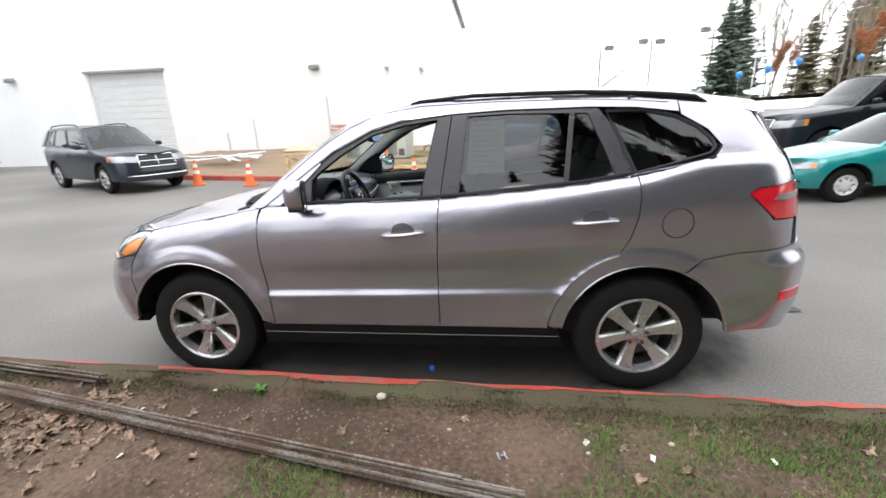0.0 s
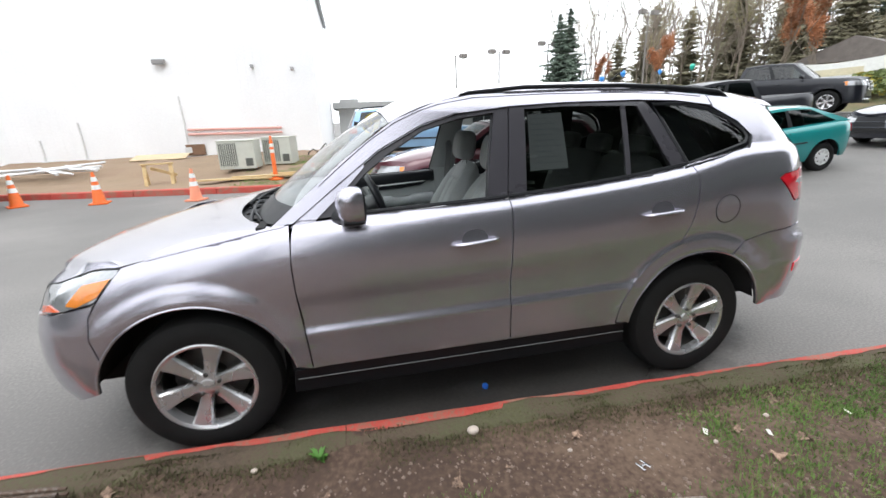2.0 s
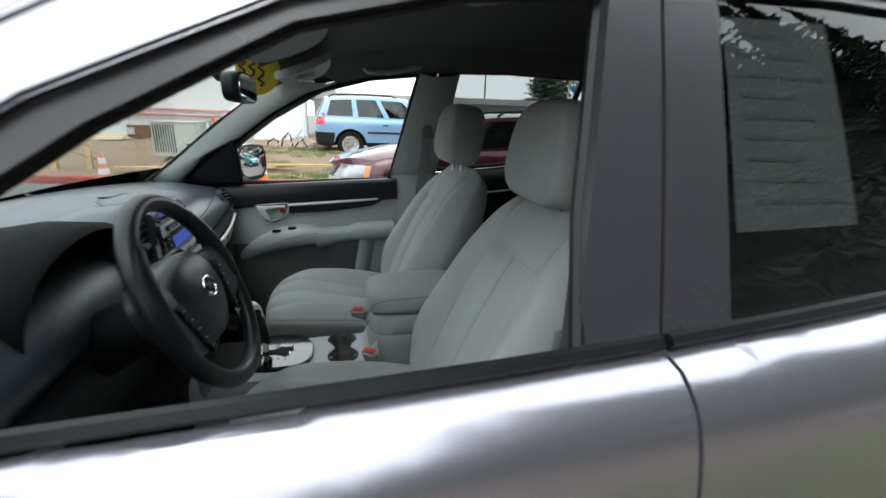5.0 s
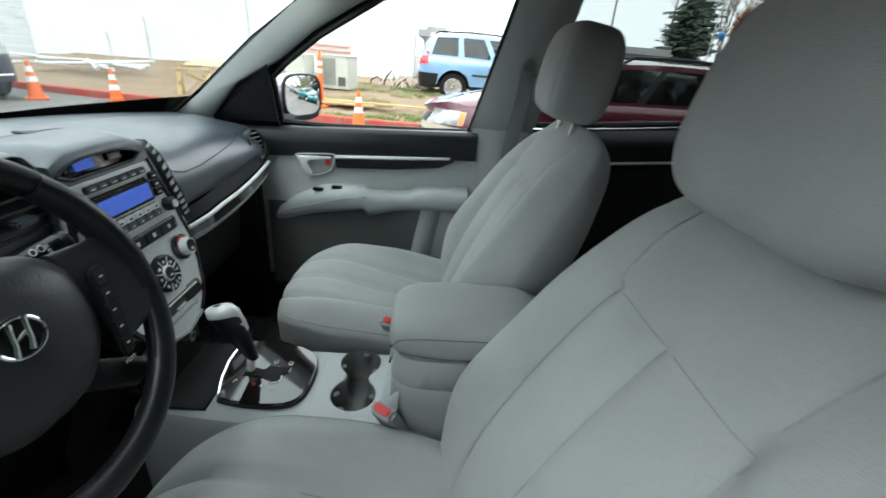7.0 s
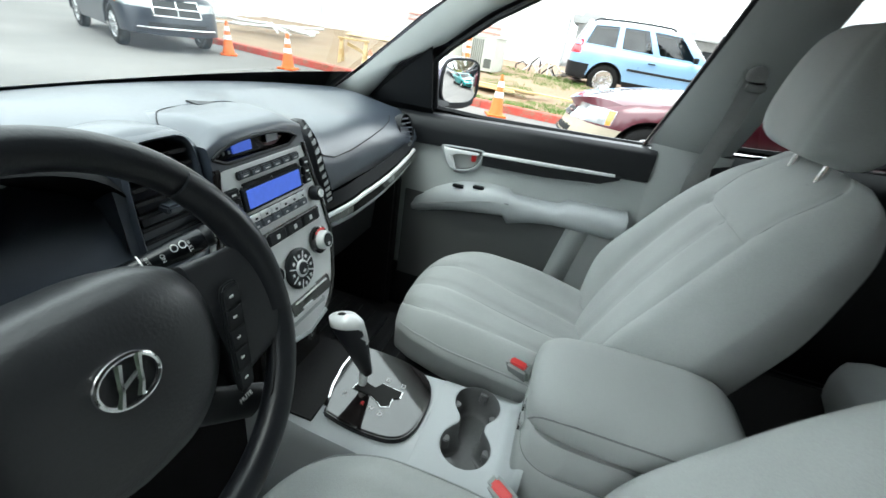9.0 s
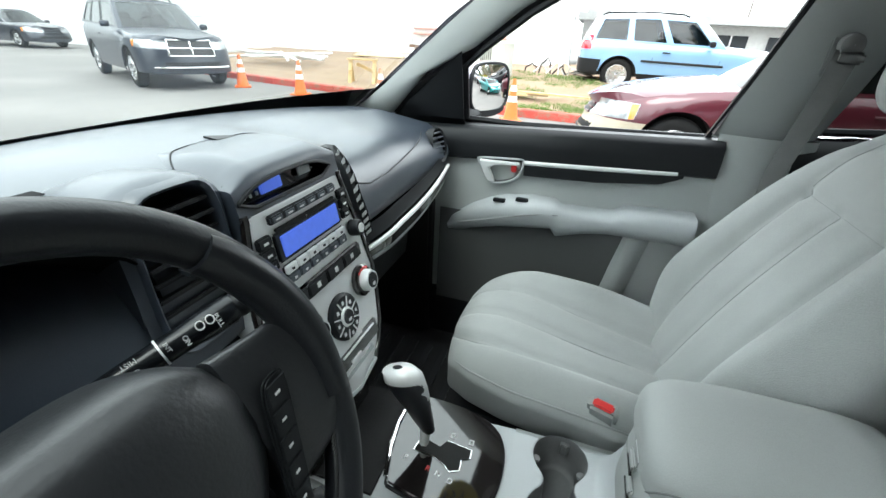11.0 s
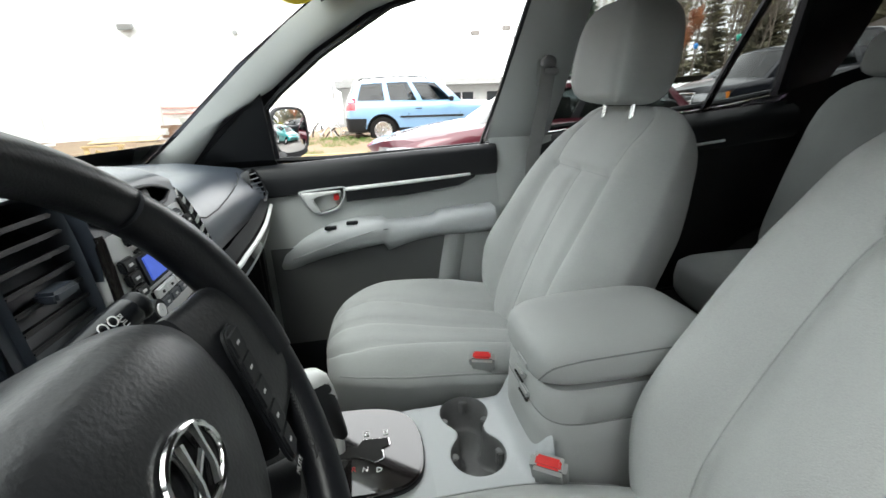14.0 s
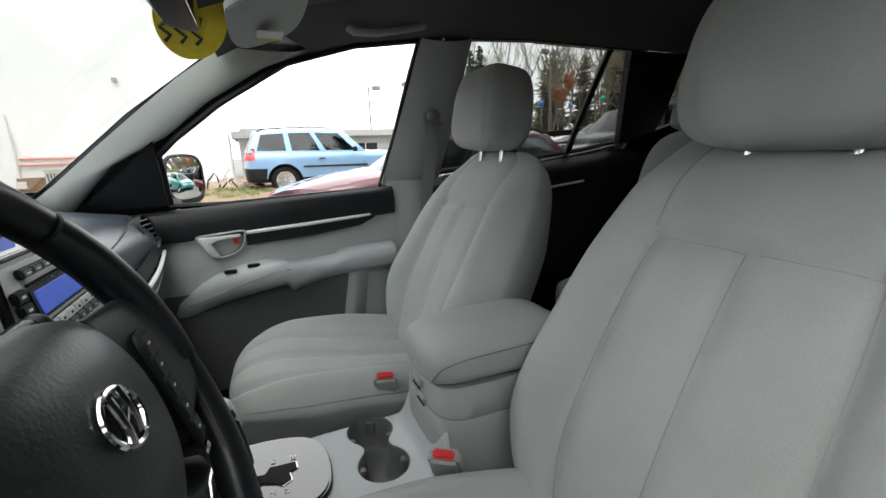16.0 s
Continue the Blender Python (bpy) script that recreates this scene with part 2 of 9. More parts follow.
def herm(knots, x):
    """A smooth curve through (x, y) knots that does not overshoot."""
    if x <= knots[0][0]:
        return knots[0][1]
    if x >= knots[-1][0]:
        return knots[-1][1]
    for i in range(len(knots) - 1):
        (x0, y0), (x1, y1) = knots[i], knots[i + 1]
        if x <= x1:
            break
    h, d = x1 - x0, (y1 - y0) / (x1 - x0)

    def slope(k):
        if k <= 0 or k >= len(knots) - 1:
            return d
        a = (knots[k][1] - knots[k - 1][1]) / (knots[k][0] - knots[k - 1][0])
        b = (knots[k + 1][1] - knots[k][1]) / (knots[k + 1][0] - knots[k][0])
        return 0 if a * b <= 0 else 2 * a * b / (a + b)
    s0, s1, t = slope(i), slope(i + 1), (x - x0) / h
    return y0 * (1 + 2 * t) * (1 - t) ** 2 + s0 * h * t * (1 - t) ** 2 + y1 * t * t * (3 - 2 * t) + s1 * h * t * t * (t - 1)


def arc(cx, cz, r, a0, a1, n=14):
    return [(cx + r * math.cos(radians(a0 + (a1 - a0) * i / n)), cz + r * math.sin(radians(a0 + (a1 - a0) * i / n))) for i in range(n + 1)]


def smooth01(t):
    t = min(1, max(0, t))
    return t * t * (3 - 2 * t)


class Shell:
    """The outer skin of a vehicle: a half outline seen from above, and how far the skin draws in at each height.
    Panels are outlines in (way along the outline, height)."""

    def __init__(self, xf, xr, cf, cr, w, nf, nr, depth, taper=0.012):
        pts = []
        for i in range(41):
            a = radians(90 * i / 40)
            pts.append((cf - (cf - xf) * math.cos(a) ** (2 / nf), (w - taper) * math.sin(a) ** (2 / nf)))
        for i in range(1, 40):
            x = cf + (cr - cf) * i / 40
            k = abs(2 * i / 40 - 1)
            pts.append((x, w - taper * k * k))
        for i in range(41):
            a = radians(90 - 90 * i / 40)
            pts.append((cr + (xr - cr) * math.cos(a) ** (2 / nr), (w - taper) * math.sin(a) ** (2 / nr)))
        p = np.array(pts)
        s = np.concatenate([[0], np.cumsum(np.hypot(*np.diff(p, axis=0).T))])
        i0 = int(np.argmin(abs(p[:, 0] - (cf + cr) / 2)))
        self.u, self.p = s - s[i0] + p[i0, 0], p
        t = np.gradient(p, axis=0)
        t /= np.hypot(t[:, 0], t[:, 1])[:, None]
        self.n = np.stack([-t[:, 1], t[:, 0]], 1)
        self.depth = depth
        self.u0, self.u1 = float(self.u[0]), float(self.u[-1])

    def at(self, u, z, side=-1, off=0.0):
        x, y = np.interp(u, self.u, self.p[:, 0]), np.interp(u, self.u, self.p[:, 1])
        nx, ny = np.interp(u, self.u, self.n[:, 0]), np.interp(u, self.u, self.n[:, 1])
        d = self.depth(u, z) + off
        return Vector((x - nx * d, side * max(0.0, y - ny * d), z))

    def panel(self, poly, name, material, parent, side=-1, label="", off=0.0, thick=0.02, step=0.06, zstep=0.05, slope=0.0):
        bm = bmesh.new()
        bm.faces.new([bm.verts.new((u, 0, z)) for u, z in poly])
        us, zs = [p[0] for p in poly], [p[1] for p in poly]
        for k in range(math.floor(min(us) / step), math.ceil(max(us) / step) + 1):
            bmesh.ops.bisect_plane(bm, geom=bm.verts[:] + bm.edges[:] + bm.faces[:], plane_co=(k * step, 0, 0), plane_no=(1, 0, 0), dist=1e-5)
        for k in range(math.floor(min(zs) / zstep), math.ceil(max(zs) / zstep) + 1):
            bmesh.ops.bisect_plane(bm, geom=bm.verts[:] + bm.edges[:] + bm.faces[:], plane_co=(0, 0, k * zstep), plane_no=(-slope, 0, 1), dist=1e-5)
        bmesh.ops.dissolve_degenerate(bm, dist=4e-4, edges=bm.edges)
        flat = {v: (v.co.x, v.co.z) for v in bm.verts}
        rim = [e for e in bm.edges if e.is_boundary]
        if thick:
            ret = bmesh.ops.extrude_edge_only(bm, edges=rim)
            lows = [g for g in ret["geom"] if isinstance(g, bmesh.types.BMVert)]
            for v in lows:
                flat[v] = (v.co.x, v.co.z)
            low = set(lows)
        else:
            low = set()
        for v, (u, z) in flat.items():
            v.co = self.at(u, z, side, off + (thick if v in low else 0.0))
        bmesh.ops.recalc_face_normals(bm, faces=bm.faces)
        for f in bm.faces:
            if any(v in low for v in f.verts):
                continue
            u, z = sum(flat[v][0] for v in f.verts) / len(f.verts), sum(flat[v][1] for v in f.verts) / len(f.verts)
            f.normal_update()
            if f.normal.dot(self.at(u, z, side, off - 0.01) - self.at(u, z, side, off + 0.01)) < 0:
                f.normal_flip()
        me = bpy.data.meshes.new(name)
        bm.to_mesh(me)
        bm.free()
        return finish(name, me, material, parent, label, 35)

    def strip(self, line, r, name, material, parent, side=-1, off=0.0, label=""):
        """A thin cord that follows a line on the skin."""
        return G().tube([self.at(u, z, side, off) for u, z in line], r, 6).make(name, material, parent, label)


def wheel(parent, x, y, side, r=0.365, rim=0.235, w=0.235, spokes=6, steel=False, name="wheel"):
    """A wheel: tyre, rim with spokes and nuts, brake disc. side: -1 faces to -y."""
    m = Matrix.Translation((x, y, r)) @ (pose(0, 0, 0, 90, 0, 0) if side < 0 else pose(0, 0, 0, -90, 0, 0))
    h = w / 2
    ty = G().lathe([(rim - 0.008, -h + 0.01), (rim + 0.01, -h), (r - 0.05, -h - 0.004), (r - 0.018, -h + 0.012), (r - 0.004, -h + 0.035), (r, -h + 0.07), (r, h - 0.07), (r - 0.004, h - 0.035),
                    (r - 0.018, h - 0.012), (r - 0.05, h + 0.004), (rim + 0.01, h), (rim - 0.008, h - 0.01)], m, 56).make(name, RUBBER, parent, "black rubber tyre on an alloy rim", 30)
    if steel:
        G().lathe([(rim, h - 0.012), (rim - 0.02, h - 0.008), (rim - 0.05, h - 0.03), (rim * 0.55, h - 0.02), (rim * 0.35, h - 0.006), (0.001, h - 0.006)], m, 32).make("hubcap", SATIN, ty)
        for k in range(spokes):
            a = 2 * math.pi * k / spokes
            G().box((rim * 0.62, 0, h - 0.014), (rim * 0.3, 0.03, 0.012), m @ Matrix.Rotation(a, 4, "Z")).make("spoke", ALLOY, ty, bevel=0.003)
        return ty
    G().lathe([(rim, -h + 0.02), (rim + 0.004, h - 0.02), (rim + 0.006, h - 0.004), (rim - 0.004, h), (rim - 0.016, h - 0.006), (rim - 0.022, h - 0.05), (rim - 0.03, -h + 0.03)], m, 56).make("rim", ALLOY, ty, angle=30)
    G().lathe([(0.001, -0.02), (rim - 0.06, -0.02), (rim - 0.06, 0.0), (0.08, 0.0), (0.07, 0.04), (0.001, 0.04)], m, 40).make("brake_disc", DISC, ty)
    G().lathe([(rim - 0.028, -h + 0.035), (0.001, -h + 0.035)], m, 32).make("back_plate", UNDER, ty)
    G().lathe([(rim - 0.0235, h - 0.055), (rim - 0.0295, -h + 0.035)], m, 40).make("barrel", DISC, ty)
    for k in range(spokes):
        rot = m @ Matrix.Rotation(2 * math.pi * (k + 0.25) / spokes, 4, "Z")
        rings = []
        for rr, ww, zt, zb in ((0.035, 0.030, h - 0.030, h - 0.07), (0.085, 0.029, h - 0.034, h - 0.07), (0.15, 0.037, h - 0.024, h - 0.06), (rim - 0.03, 0.048, h - 0.012, h - 0.05), (rim - 0.008, 0.056, h - 0.010, h - 0.04)):
            rings.append([rot @ Vector((rr, -ww, zb)), rot @ Vector((rr, -ww, zt - 0.012)), rot @ Vector((rr, -ww * 0.78, zt)), rot @ Vector((rr, 0, zt + 0.002)), rot @ Vector((rr, ww * 0.78, zt)), rot @ Vector((rr, ww, zt - 0.012)), rot @ Vector((rr, ww, zb))])
        G().loft(rings).make("spoke", ALLOY, ty, angle=25)
    G().lathe([(0.062, h - 0.06), (0.062, h - 0.035), (0.05, h - 0.03), (0.036, h - 0.028), (0.034, h - 0.018), (0.02, h - 0.014), (0.001, h - 0.013)], m, 28).make("hub_cap", ALLOY, ty, angle=30)
    for k in range(5):
        rot = m @ Matrix.Rotation(2 * math.pi * k / 5 + 0.3, 4, "Z") @ Matrix.Translation((0.057, 0, h - 0.04))
        G().lathe([(0.0125, 0.0), (0.0125, 0.014), (0.009, 0.02), (0.001, 0.021)], rot, 6).make("lug_nut", DISC, ty, angle=20)
    return ty

# ---- ground, kerbs, buildings ----
def kerb_y(x):
    return -1.105 - 0.027 * x


def flat(name, pts, z, material, label, category="ground"):
    g = G().add([(x, y, z) for x, y in pts], [tuple(range(len(pts)))])
    return tagged(g.make(name, material), label, category, kind="structure")


def rise(x, y):
    """The lot climbs gently to the east, then up a grassy bank."""
    return 0.075 * max(0.0, min(x, 21.0) - 4.6) + 1.2 * smooth01((x + 0.5 * (y - 10) - 21.0) / 6.0) * smooth01((y + 4) / 8) + 0.035 * max(0.0, x - 32.0)


gr = G().grid(lambda a, b: (-900 + 1800 * a, -900 + 1800 * b, -0.02), 6, 6).make("ground", ASPHALT)
tagged(gr, "wide grey asphalt lot reaching the horizon", "ground", kind="structure")
road = G().grid(lambda a, b: (-26 + 46.5 * a, -1.05 + 48 * b, rise(-26 + 46.5 * a, 0)), 93, 12).make("road", ASPHALT)
tagged(road, "worn grey asphalt drive with faint stains", "road", kind="structure")


def verge_z(x, y):
    """Height of the near verge: earth and moss creep over the back of the kerb."""
    d = kerb_y(x) - 0.13 - y
    k = max(0.0, d)
    z = 0.118 + 0.035 * noise.noise((x * 0.9, y * 0.9, 0)) * min(1, k * 3) + 0.018 * noise.noise((x * 4, y * 4, 2)) * min(1, k * 5) + 0.012 * noise.noise((x * 14, y * 14, 5)) * min(1, k * 8) - 0.01 * min(1, k * 4)
    edge = 0.142 + 0.016 * noise.noise((x * 2.3, 1, 3)) + 0.009 * noise.noise((x * 9, y * 20, 4)) - 0.012 * smooth01((d + 0.10) / 0.12)
    return edge + (z - edge) * smooth01((d + 0.03) / 0.16)


def bank(a, b):
    x = -7 + 13 * a
    y = kerb_y(x) - 0.035 - 6.6 * b ** 1.6
    return (x, y, verge_z(x, y))


bankg = G().grid(lambda a, b: (20.4 + 130 * a ** 1.5, -8 + 130 * b, rise(20.4 + 130 * a ** 1.5, -8 + 130 * b) + 0.05 * noise.noise((a * 60, b * 60, 0))), 60, 60).make("grass_bank", mat("bank_cover", (0.105, 0.115, 0.045), 0.9, 0, 0.4, 0.9, 14, 0.6, second=(0.150, 0.112, 0.064), blotch=0.52), angle=180)
tagged(bankg, "weedy green-brown bank rising behind the lot", "grass", kind="structure")
bk = G().grid(bank, 420, 170).make("dirt_verge", DIRT, angle=180)
tagged(bk, "bare brown dirt verge with patches of grass", "ground", kind="structure")
# near kerb in cast lengths
for k in range(7):
    x0, x1 = -6.4 + 1.9 * k, -6.4 + 1.9 * k + 1.896
    rings = []
    for i in range(20):
        x = x0 + (x1 - x0) * i / 19
        w = 0.006 * noise.noise((x * 3, 1, 0))
        y = kerb_y(x)
        rings.append([(x, y + 0.05, -0.01), (x, y + 0.045, 0.06), (x, y + 0.03 + w, 0.135), (x, y + 0.012 + w, 0.150 + w), (x, y - 0.10 + w, 0.146 + w), (x, y - 0.15, 0.12), (x, y - 0.16, -0.01)])
    kb = G().loft(rings, True, True).make("kerb", CONC, angle=35)
    tagged(kb, "mossy concrete kerb with worn red paint", "kerb", group="near kerb", kind="structure")
    # red paint on the face and front edge, worn through in places
    g = G()
    n = 90
    for i in range(n):
        xa, xb = x0 + (x1 - x0) * i / n, x0 + (x1 - x0) * (i + 1) / n
        def wear(x):
            v = noise.noise((x * 1.3, 7.7, 0)) + 0.5 * noise.noise((x * 6, 3.3, 0))
            return 0.022 + 0.05 * max(-0.6, min(0.8, v + (0.40 if -1.6 < x < 0.1 else 0.0 if x > 1.2 else -0.3)))
        wa, wb = max(0.003, wear(xa)), max(0.003, wear(xb))
        ya, yb = kerb_y(xa), kerb_y(xb)
        e = 0.004
        fa, fb = 0.006 * noise.noise((xa * 3, 1, 0)), 0.006 * noise.noise((xb * 3, 1, 0))
        g.add([(xa, ya + 0.05 + e, 0.02), (xb, yb + 0.05 + e, 0.02), (xb, yb + 0.045 + e, 0.06), (xa, ya + 0.045 + e, 0.06)], [(0, 1, 2, 3)])
        g.add([(xa, ya + 0.045 + e, 0.06), (xb, yb + 0.045 + e, 0.06), (xb, yb + 0.03 + e + fb, 0.137), (xa, ya + 0.03 + e + fa, 0.137)], [(0, 1, 2, 3)])
        g.add([(xa, ya + 0.03 + e + fa, 0.137), (xb, yb + 0.03 + e + fb, 0.137), (xb, yb + 0.012 + fb, 0.154 + fb), (xa, ya + 0.012 + fa, 0.154 + fa)], [(0, 1, 2, 3)])
        g.add([(xa, ya + 0.012 + fa, 0.154 + fa), (xb, yb + 0.012 + fb, 0.154 + fb), (xb, yb + 0.012 - wb + fb, 0.1535 + fb), (xa, ya + 0.012 - wa + fa, 0.1535 + fa)], [(0, 1, 2, 3)])
    pk = g.make("kerb_paint", REDPAINT, kb)
# far dirt yard, raised behind its own red kerb
FK = [(-14.0, 10.6), (-8.3, 9.35), (-5.5, 8.75), (-3.4, 8.35), (-1.0, 8.0), (1.5, 7.9), (4.0, 8.2)]


def fkerb(x):
    return herm(FK, x)


def yard(a, b):
    x = -30 + 42 * a
    y0 = fkerb(max(-14, min(4, x))) + (0.0 if -14 <= x <= 4 else 0.0)
    y = y0 + 0.15 + (19.0 - y0) * b
    z = 0.13 + 0.36 * smooth01((y - y0) / 5.0) + 0.10 * noise.noise((x * 0.5, y * 0.5, 0)) * smooth01((y - y0) / 2) + 0.05 * noise.noise((x * 2.2, y * 2.2, 3))
    return (x, y, z if x > -13.2 else 0.13 * smooth01((x + 16) / 3) - 0.03)


yd = G().grid(yard, 150, 70).make("dirt_yard", DIRT2, angle=180)
tagged(yd, "rough sandy dirt yard along the white building", "ground", kind="structure")
for k in range(9):
    xa, xb = -13.9 + 2.0 * k, -13.9 + 2.0 * k + 1.985
    rings = []
    for i in range(9):
        x = xa + (xb - xa) * i / 8
        y = fkerb(x)
        rings.append([(x, y, -0.01), (x, y + 0.01, 0.13), (x, y + 0.03, 0.15), (x, y + 0.15, 0.15), (x, y + 0.16, -0.01)])
    kb = G().loft(rings).make("kerb", REDPAINT, angle=30)
    tagged(kb, "red painted kerb along the dirt yard", "kerb", group="yard kerb", kind="structure")
# white building: a front wall and a long side wall
WY, WX, WB = 16.4, -1.75, 31.2
bld = thing("warehouse", "large white painted warehouse with a roll-up door", "building", kind="structure")
GX0, GX1, GZ = -18.65, -14.7, 4.2
g = G()
g.box(((-60 + GX0) / 2, WY + 0.15, 4.0), (GX0 + 60, 0.3, 8.0))
g.box(((GX1 + WX) / 2, WY + 0.15, 4.0), (WX - GX1, 0.3, 8.0))
g.box(((GX0 + GX1) / 2, WY + 0.15, (GZ + 8.0) / 2), (GX1 - GX0, 0.3, 8.0 - GZ))
g.make("front_wall", WALLW, bld)
G().box((WX - 0.15, (WY + 0.3 + WB) / 2, 4.0), (0.3, WB - WY - 0.3, 8.0)).make("side_wall", WALLW, bld)
G().box((-30.9, (WY + WB) / 2, 8.05), (58.4, WB - WY + 0.2, 0.1)).make("roof_deck", WALLW, bld)
G().tube([(WX + 0.12, WY - 0.1, 7.95), (WX + 0.12, WB, 7.95)], 0.11, 6).make("gutter", mat("grey_gutter", (0.30, 0.31, 0.32), 0.6), bld)
rd = G().box(((GX0 + GX1) / 2, WY + 0.22, GZ / 2), (GX1 - GX0, 0.05, GZ)).make("roller_door", WALLW, bld)
for k in range(14):
    bx("door_slat", ((GX0 + GX1) / 2, WY + 0.185, 0.14 + GZ / 14 * k), (GX1 - GX0 - 0.04, 0.03, GZ / 14 - 0.03), mat("off_white_slats", (0.70, 0.71, 0.71), 0.6), rd, 0.008)
bx("door_head", ((GX0 + GX1) / 2, WY - 0.03, GZ + 0.05), (GX1 - GX0 + 0.2, 0.1, 0.1), mat("grey_gutter", (0, 0, 0)), bld, 0.01)
# ribs of the metal cladding
for k in range(110):
    x = WX - 0.22 - 0.30 * k
    if GX0 - 0.1 < x < GX1 + 0.1:
        continue
    bx("cladding_rib", (x, WY - 0.003, 4.0), (0.05, 0.005, 7.9), WALLW, bld, 0.002, seg=1)

# ---- the grey SUV: outer body ----
def sup(c, p):
    return math.copysign(abs(c) ** p, c)


BELT_LINE = [(-2.6, 0.80), (-2.25, 0.86), (-1.9, 0.93), (-1.6, 1.0), (-1.2, 1.075), (-0.86, 1.13), (-0.5, 1.15), (0.13, 1.172), (0.7, 1.215), (1.18, 1.268), (1.66, 1.37), (2.4, 1.39), (3.2, 1.39)]


def belt(u):
    return herm(BELT_LINE, u)


def suv_depth(u, z):
    zb = belt(u)
    cr = 0.60 + 0.04 * (u + 0.8) / 1.7
    k = smooth01((u + 0.872) / 0.03) * smooth01((1.0 - u) / 0.2)
    low = [(0.15, 0.10), (0.30, 0.040), (0.42, 0.016), (cr - 0.05, 0.008), (cr - 0.008, 0.003), (cr, 0.002), (cr + 0.008, 0.004 + 0.002 * k), (cr + 0.045, 0.006 + 0.013 * k), (cr + 0.12, 0.008 + 0.010 * k), (zb - 0.30, 0.002),
           (zb - 0.22, 0.004), (zb - 0.15, 0.011), (zb - 0.09, 0.022), (zb - 0.04, 0.040), (zb, 0.082)]
    if z <= zb:
        side = herm(low, z)
    else:
        t = (z - zb) / (1.60 - zb)
        side = 0.10 + 0.172 * (0.90 * t + 0.10 * t * t) + 6.0 * max(0.0, z - 1.615) ** 2
    r = math.hypot(min(abs(u + 1.35), abs(u - 1.35)), z - 0.365)
    side -= (0.008 * math.exp(-((r - 0.462) / 0.03) ** 2) + 0.011 * smooth01((0.545 - r) / 0.022)) * smooth01((z - 0.3) / 0.15)
    if u < -1.55:
        front = herm([(0.2, 0.16), (0.32, 0.07), (0.45, 0.015), (0.58, 0.0), (0.70, 0.012), (0.80, 0.05), (0.88, 0.09), (0.96, 0.19), (1.05, 0.32)], z)
        k = smooth01((-1.55 - u) / 0.6)
        return side * (1 - k) + front * k
    if u > 1.80:
        rear = herm([(0.3, 0.10), (0.45, 0.03), (0.62, 0.0), (0.80, 0.0), (0.88, 0.05), (1.05, 0.075), (1.25, 0.12), (1.60, 0.36), (1.68, 0.42)], z)
        k = smooth01((u - 1.80) / 0.5)
        return side * (1 - k) + rear * k
    return side


SUV = Shell(-2.23, 2.37, -1.70, 1.75, 0.945, 2.5, 3.2, suv_depth)
car = thing("suv", "silver-grey mid-size SUV with its front side window wound down", "car")
U0, U1 = SUV.u0, SUV.u1
GUTTER = [(-0.95, 1.125), (-0.80, 1.243), (-0.60, 1.403), (-0.33, 1.585), (-0.1, 1.666), (0.1, 1.696), (0.5, 1.706), (1.0, 1.703), (1.3, 1.687), (1.52, 1.665), (1.75, 1.63), (1.92, 1.585)]
SIDE_LOW = [(-0.84, 1.135), (-0.62, 1.297), (-0.42, 1.440), (-0.19, 1.553), (0.0, 1.604), (0.278, 1.632), (0.6, 1.644), (1.06, 1.645), (1.3, 1.635), (1.52, 1.605)]


def gutter(u):
    return herm(GUTTER, u)


def top(us):
    return [(u, belt(u)) for u in us]


FENDER = ([(-0.838, 0.41), (-0.905, 0.435)] + arc(-1.35, 0.365, 0.445, 10, 148, 22) + [(-1.76, 0.70), (-1.745, 0.80), (-1.70, 0.865), (-1.60, 0.995)]
          + top([-1.5, -1.35, -1.2, -1.05, -0.92, -0.87]) + [(-0.868, 1.06), (-0.876, 0.95), (-0.870, 0.8), (-0.852, 0.6)])
FDOOR = [(-0.832, 0.41), (-0.846, 0.6), (-0.864, 0.8), (-0.870, 0.95), (-0.862, 1.06), (-0.85, 1.128)] + top([-0.8, -0.6, -0.4, -0.2, 0, 0.212]) + [(0.205, 1.0), (0.198, 0.8), (0.199, 0.5), (0.20, 0.42)]
RSEAM = [(1.272, belt(1.272)), (1.283, 1.2), (1.275, 1.08), (1.245, 0.97), (1.20, 0.885)] + arc(1.35, 0.365, 0.527, 107, 172, 10)
RDOOR = [(0.206, 0.42), (0.205, 0.5), (0.204, 0.8), (0.211, 1.0), (0.218, belt(0.218))] + top([0.4, 0.7, 1.0]) + RSEAM + [(0.83, 0.42)]
QUARTER = ([(u + 0.006, z) for u, z in RSEAM[::-1]] + [(1.24, 1.285)] + [(1.66, 1.375), (1.705, 1.425), (1.65, 1.51), (1.53, 1.59), (1.53, 1.66)] + [(1.75, 1.632), (1.90, 1.59)]
           + [(1.98, 1.47), (2.05, 1.33), (2.09, 1.245), (1.84, 1.222), (1.798, 1.195), (1.95, 1.052), (2.12, 1.045), (2.12, 0.905), (1.80, 0.885), (1.63, 0.845), (1.533, 0.775)] + arc(1.35, 0.365, 0.445, 66, 171, 16) + [(0.865, 0.43)])
QUARTER = [p for i, p in enumerate(QUARTER) if i == 0 or math.dist(p, QUARTER[i - 1]) > 1e-4]
RBUMP = arc(1.35, 0.365, 0.445, 8, 64, 10) + [(1.63, 0.838), (1.80, 0.878), (2.12, 0.898), (U1, 0.90), (U1, 0.40), (2.2, 0.42), (1.9, 0.43), (1.80, 0.42)]
FBUMP = [(-1.79, 0.42)] + arc(-1.35, 0.365, 0.445, 172, 150, 5) + [(-1.766, 0.70), (-1.752, 0.80), (-1.72, 0.85), (-1.95, 0.80), (-2.2, 0.76), (U0, 0.74), (U0, 0.24), (-2.2, 0.26)]
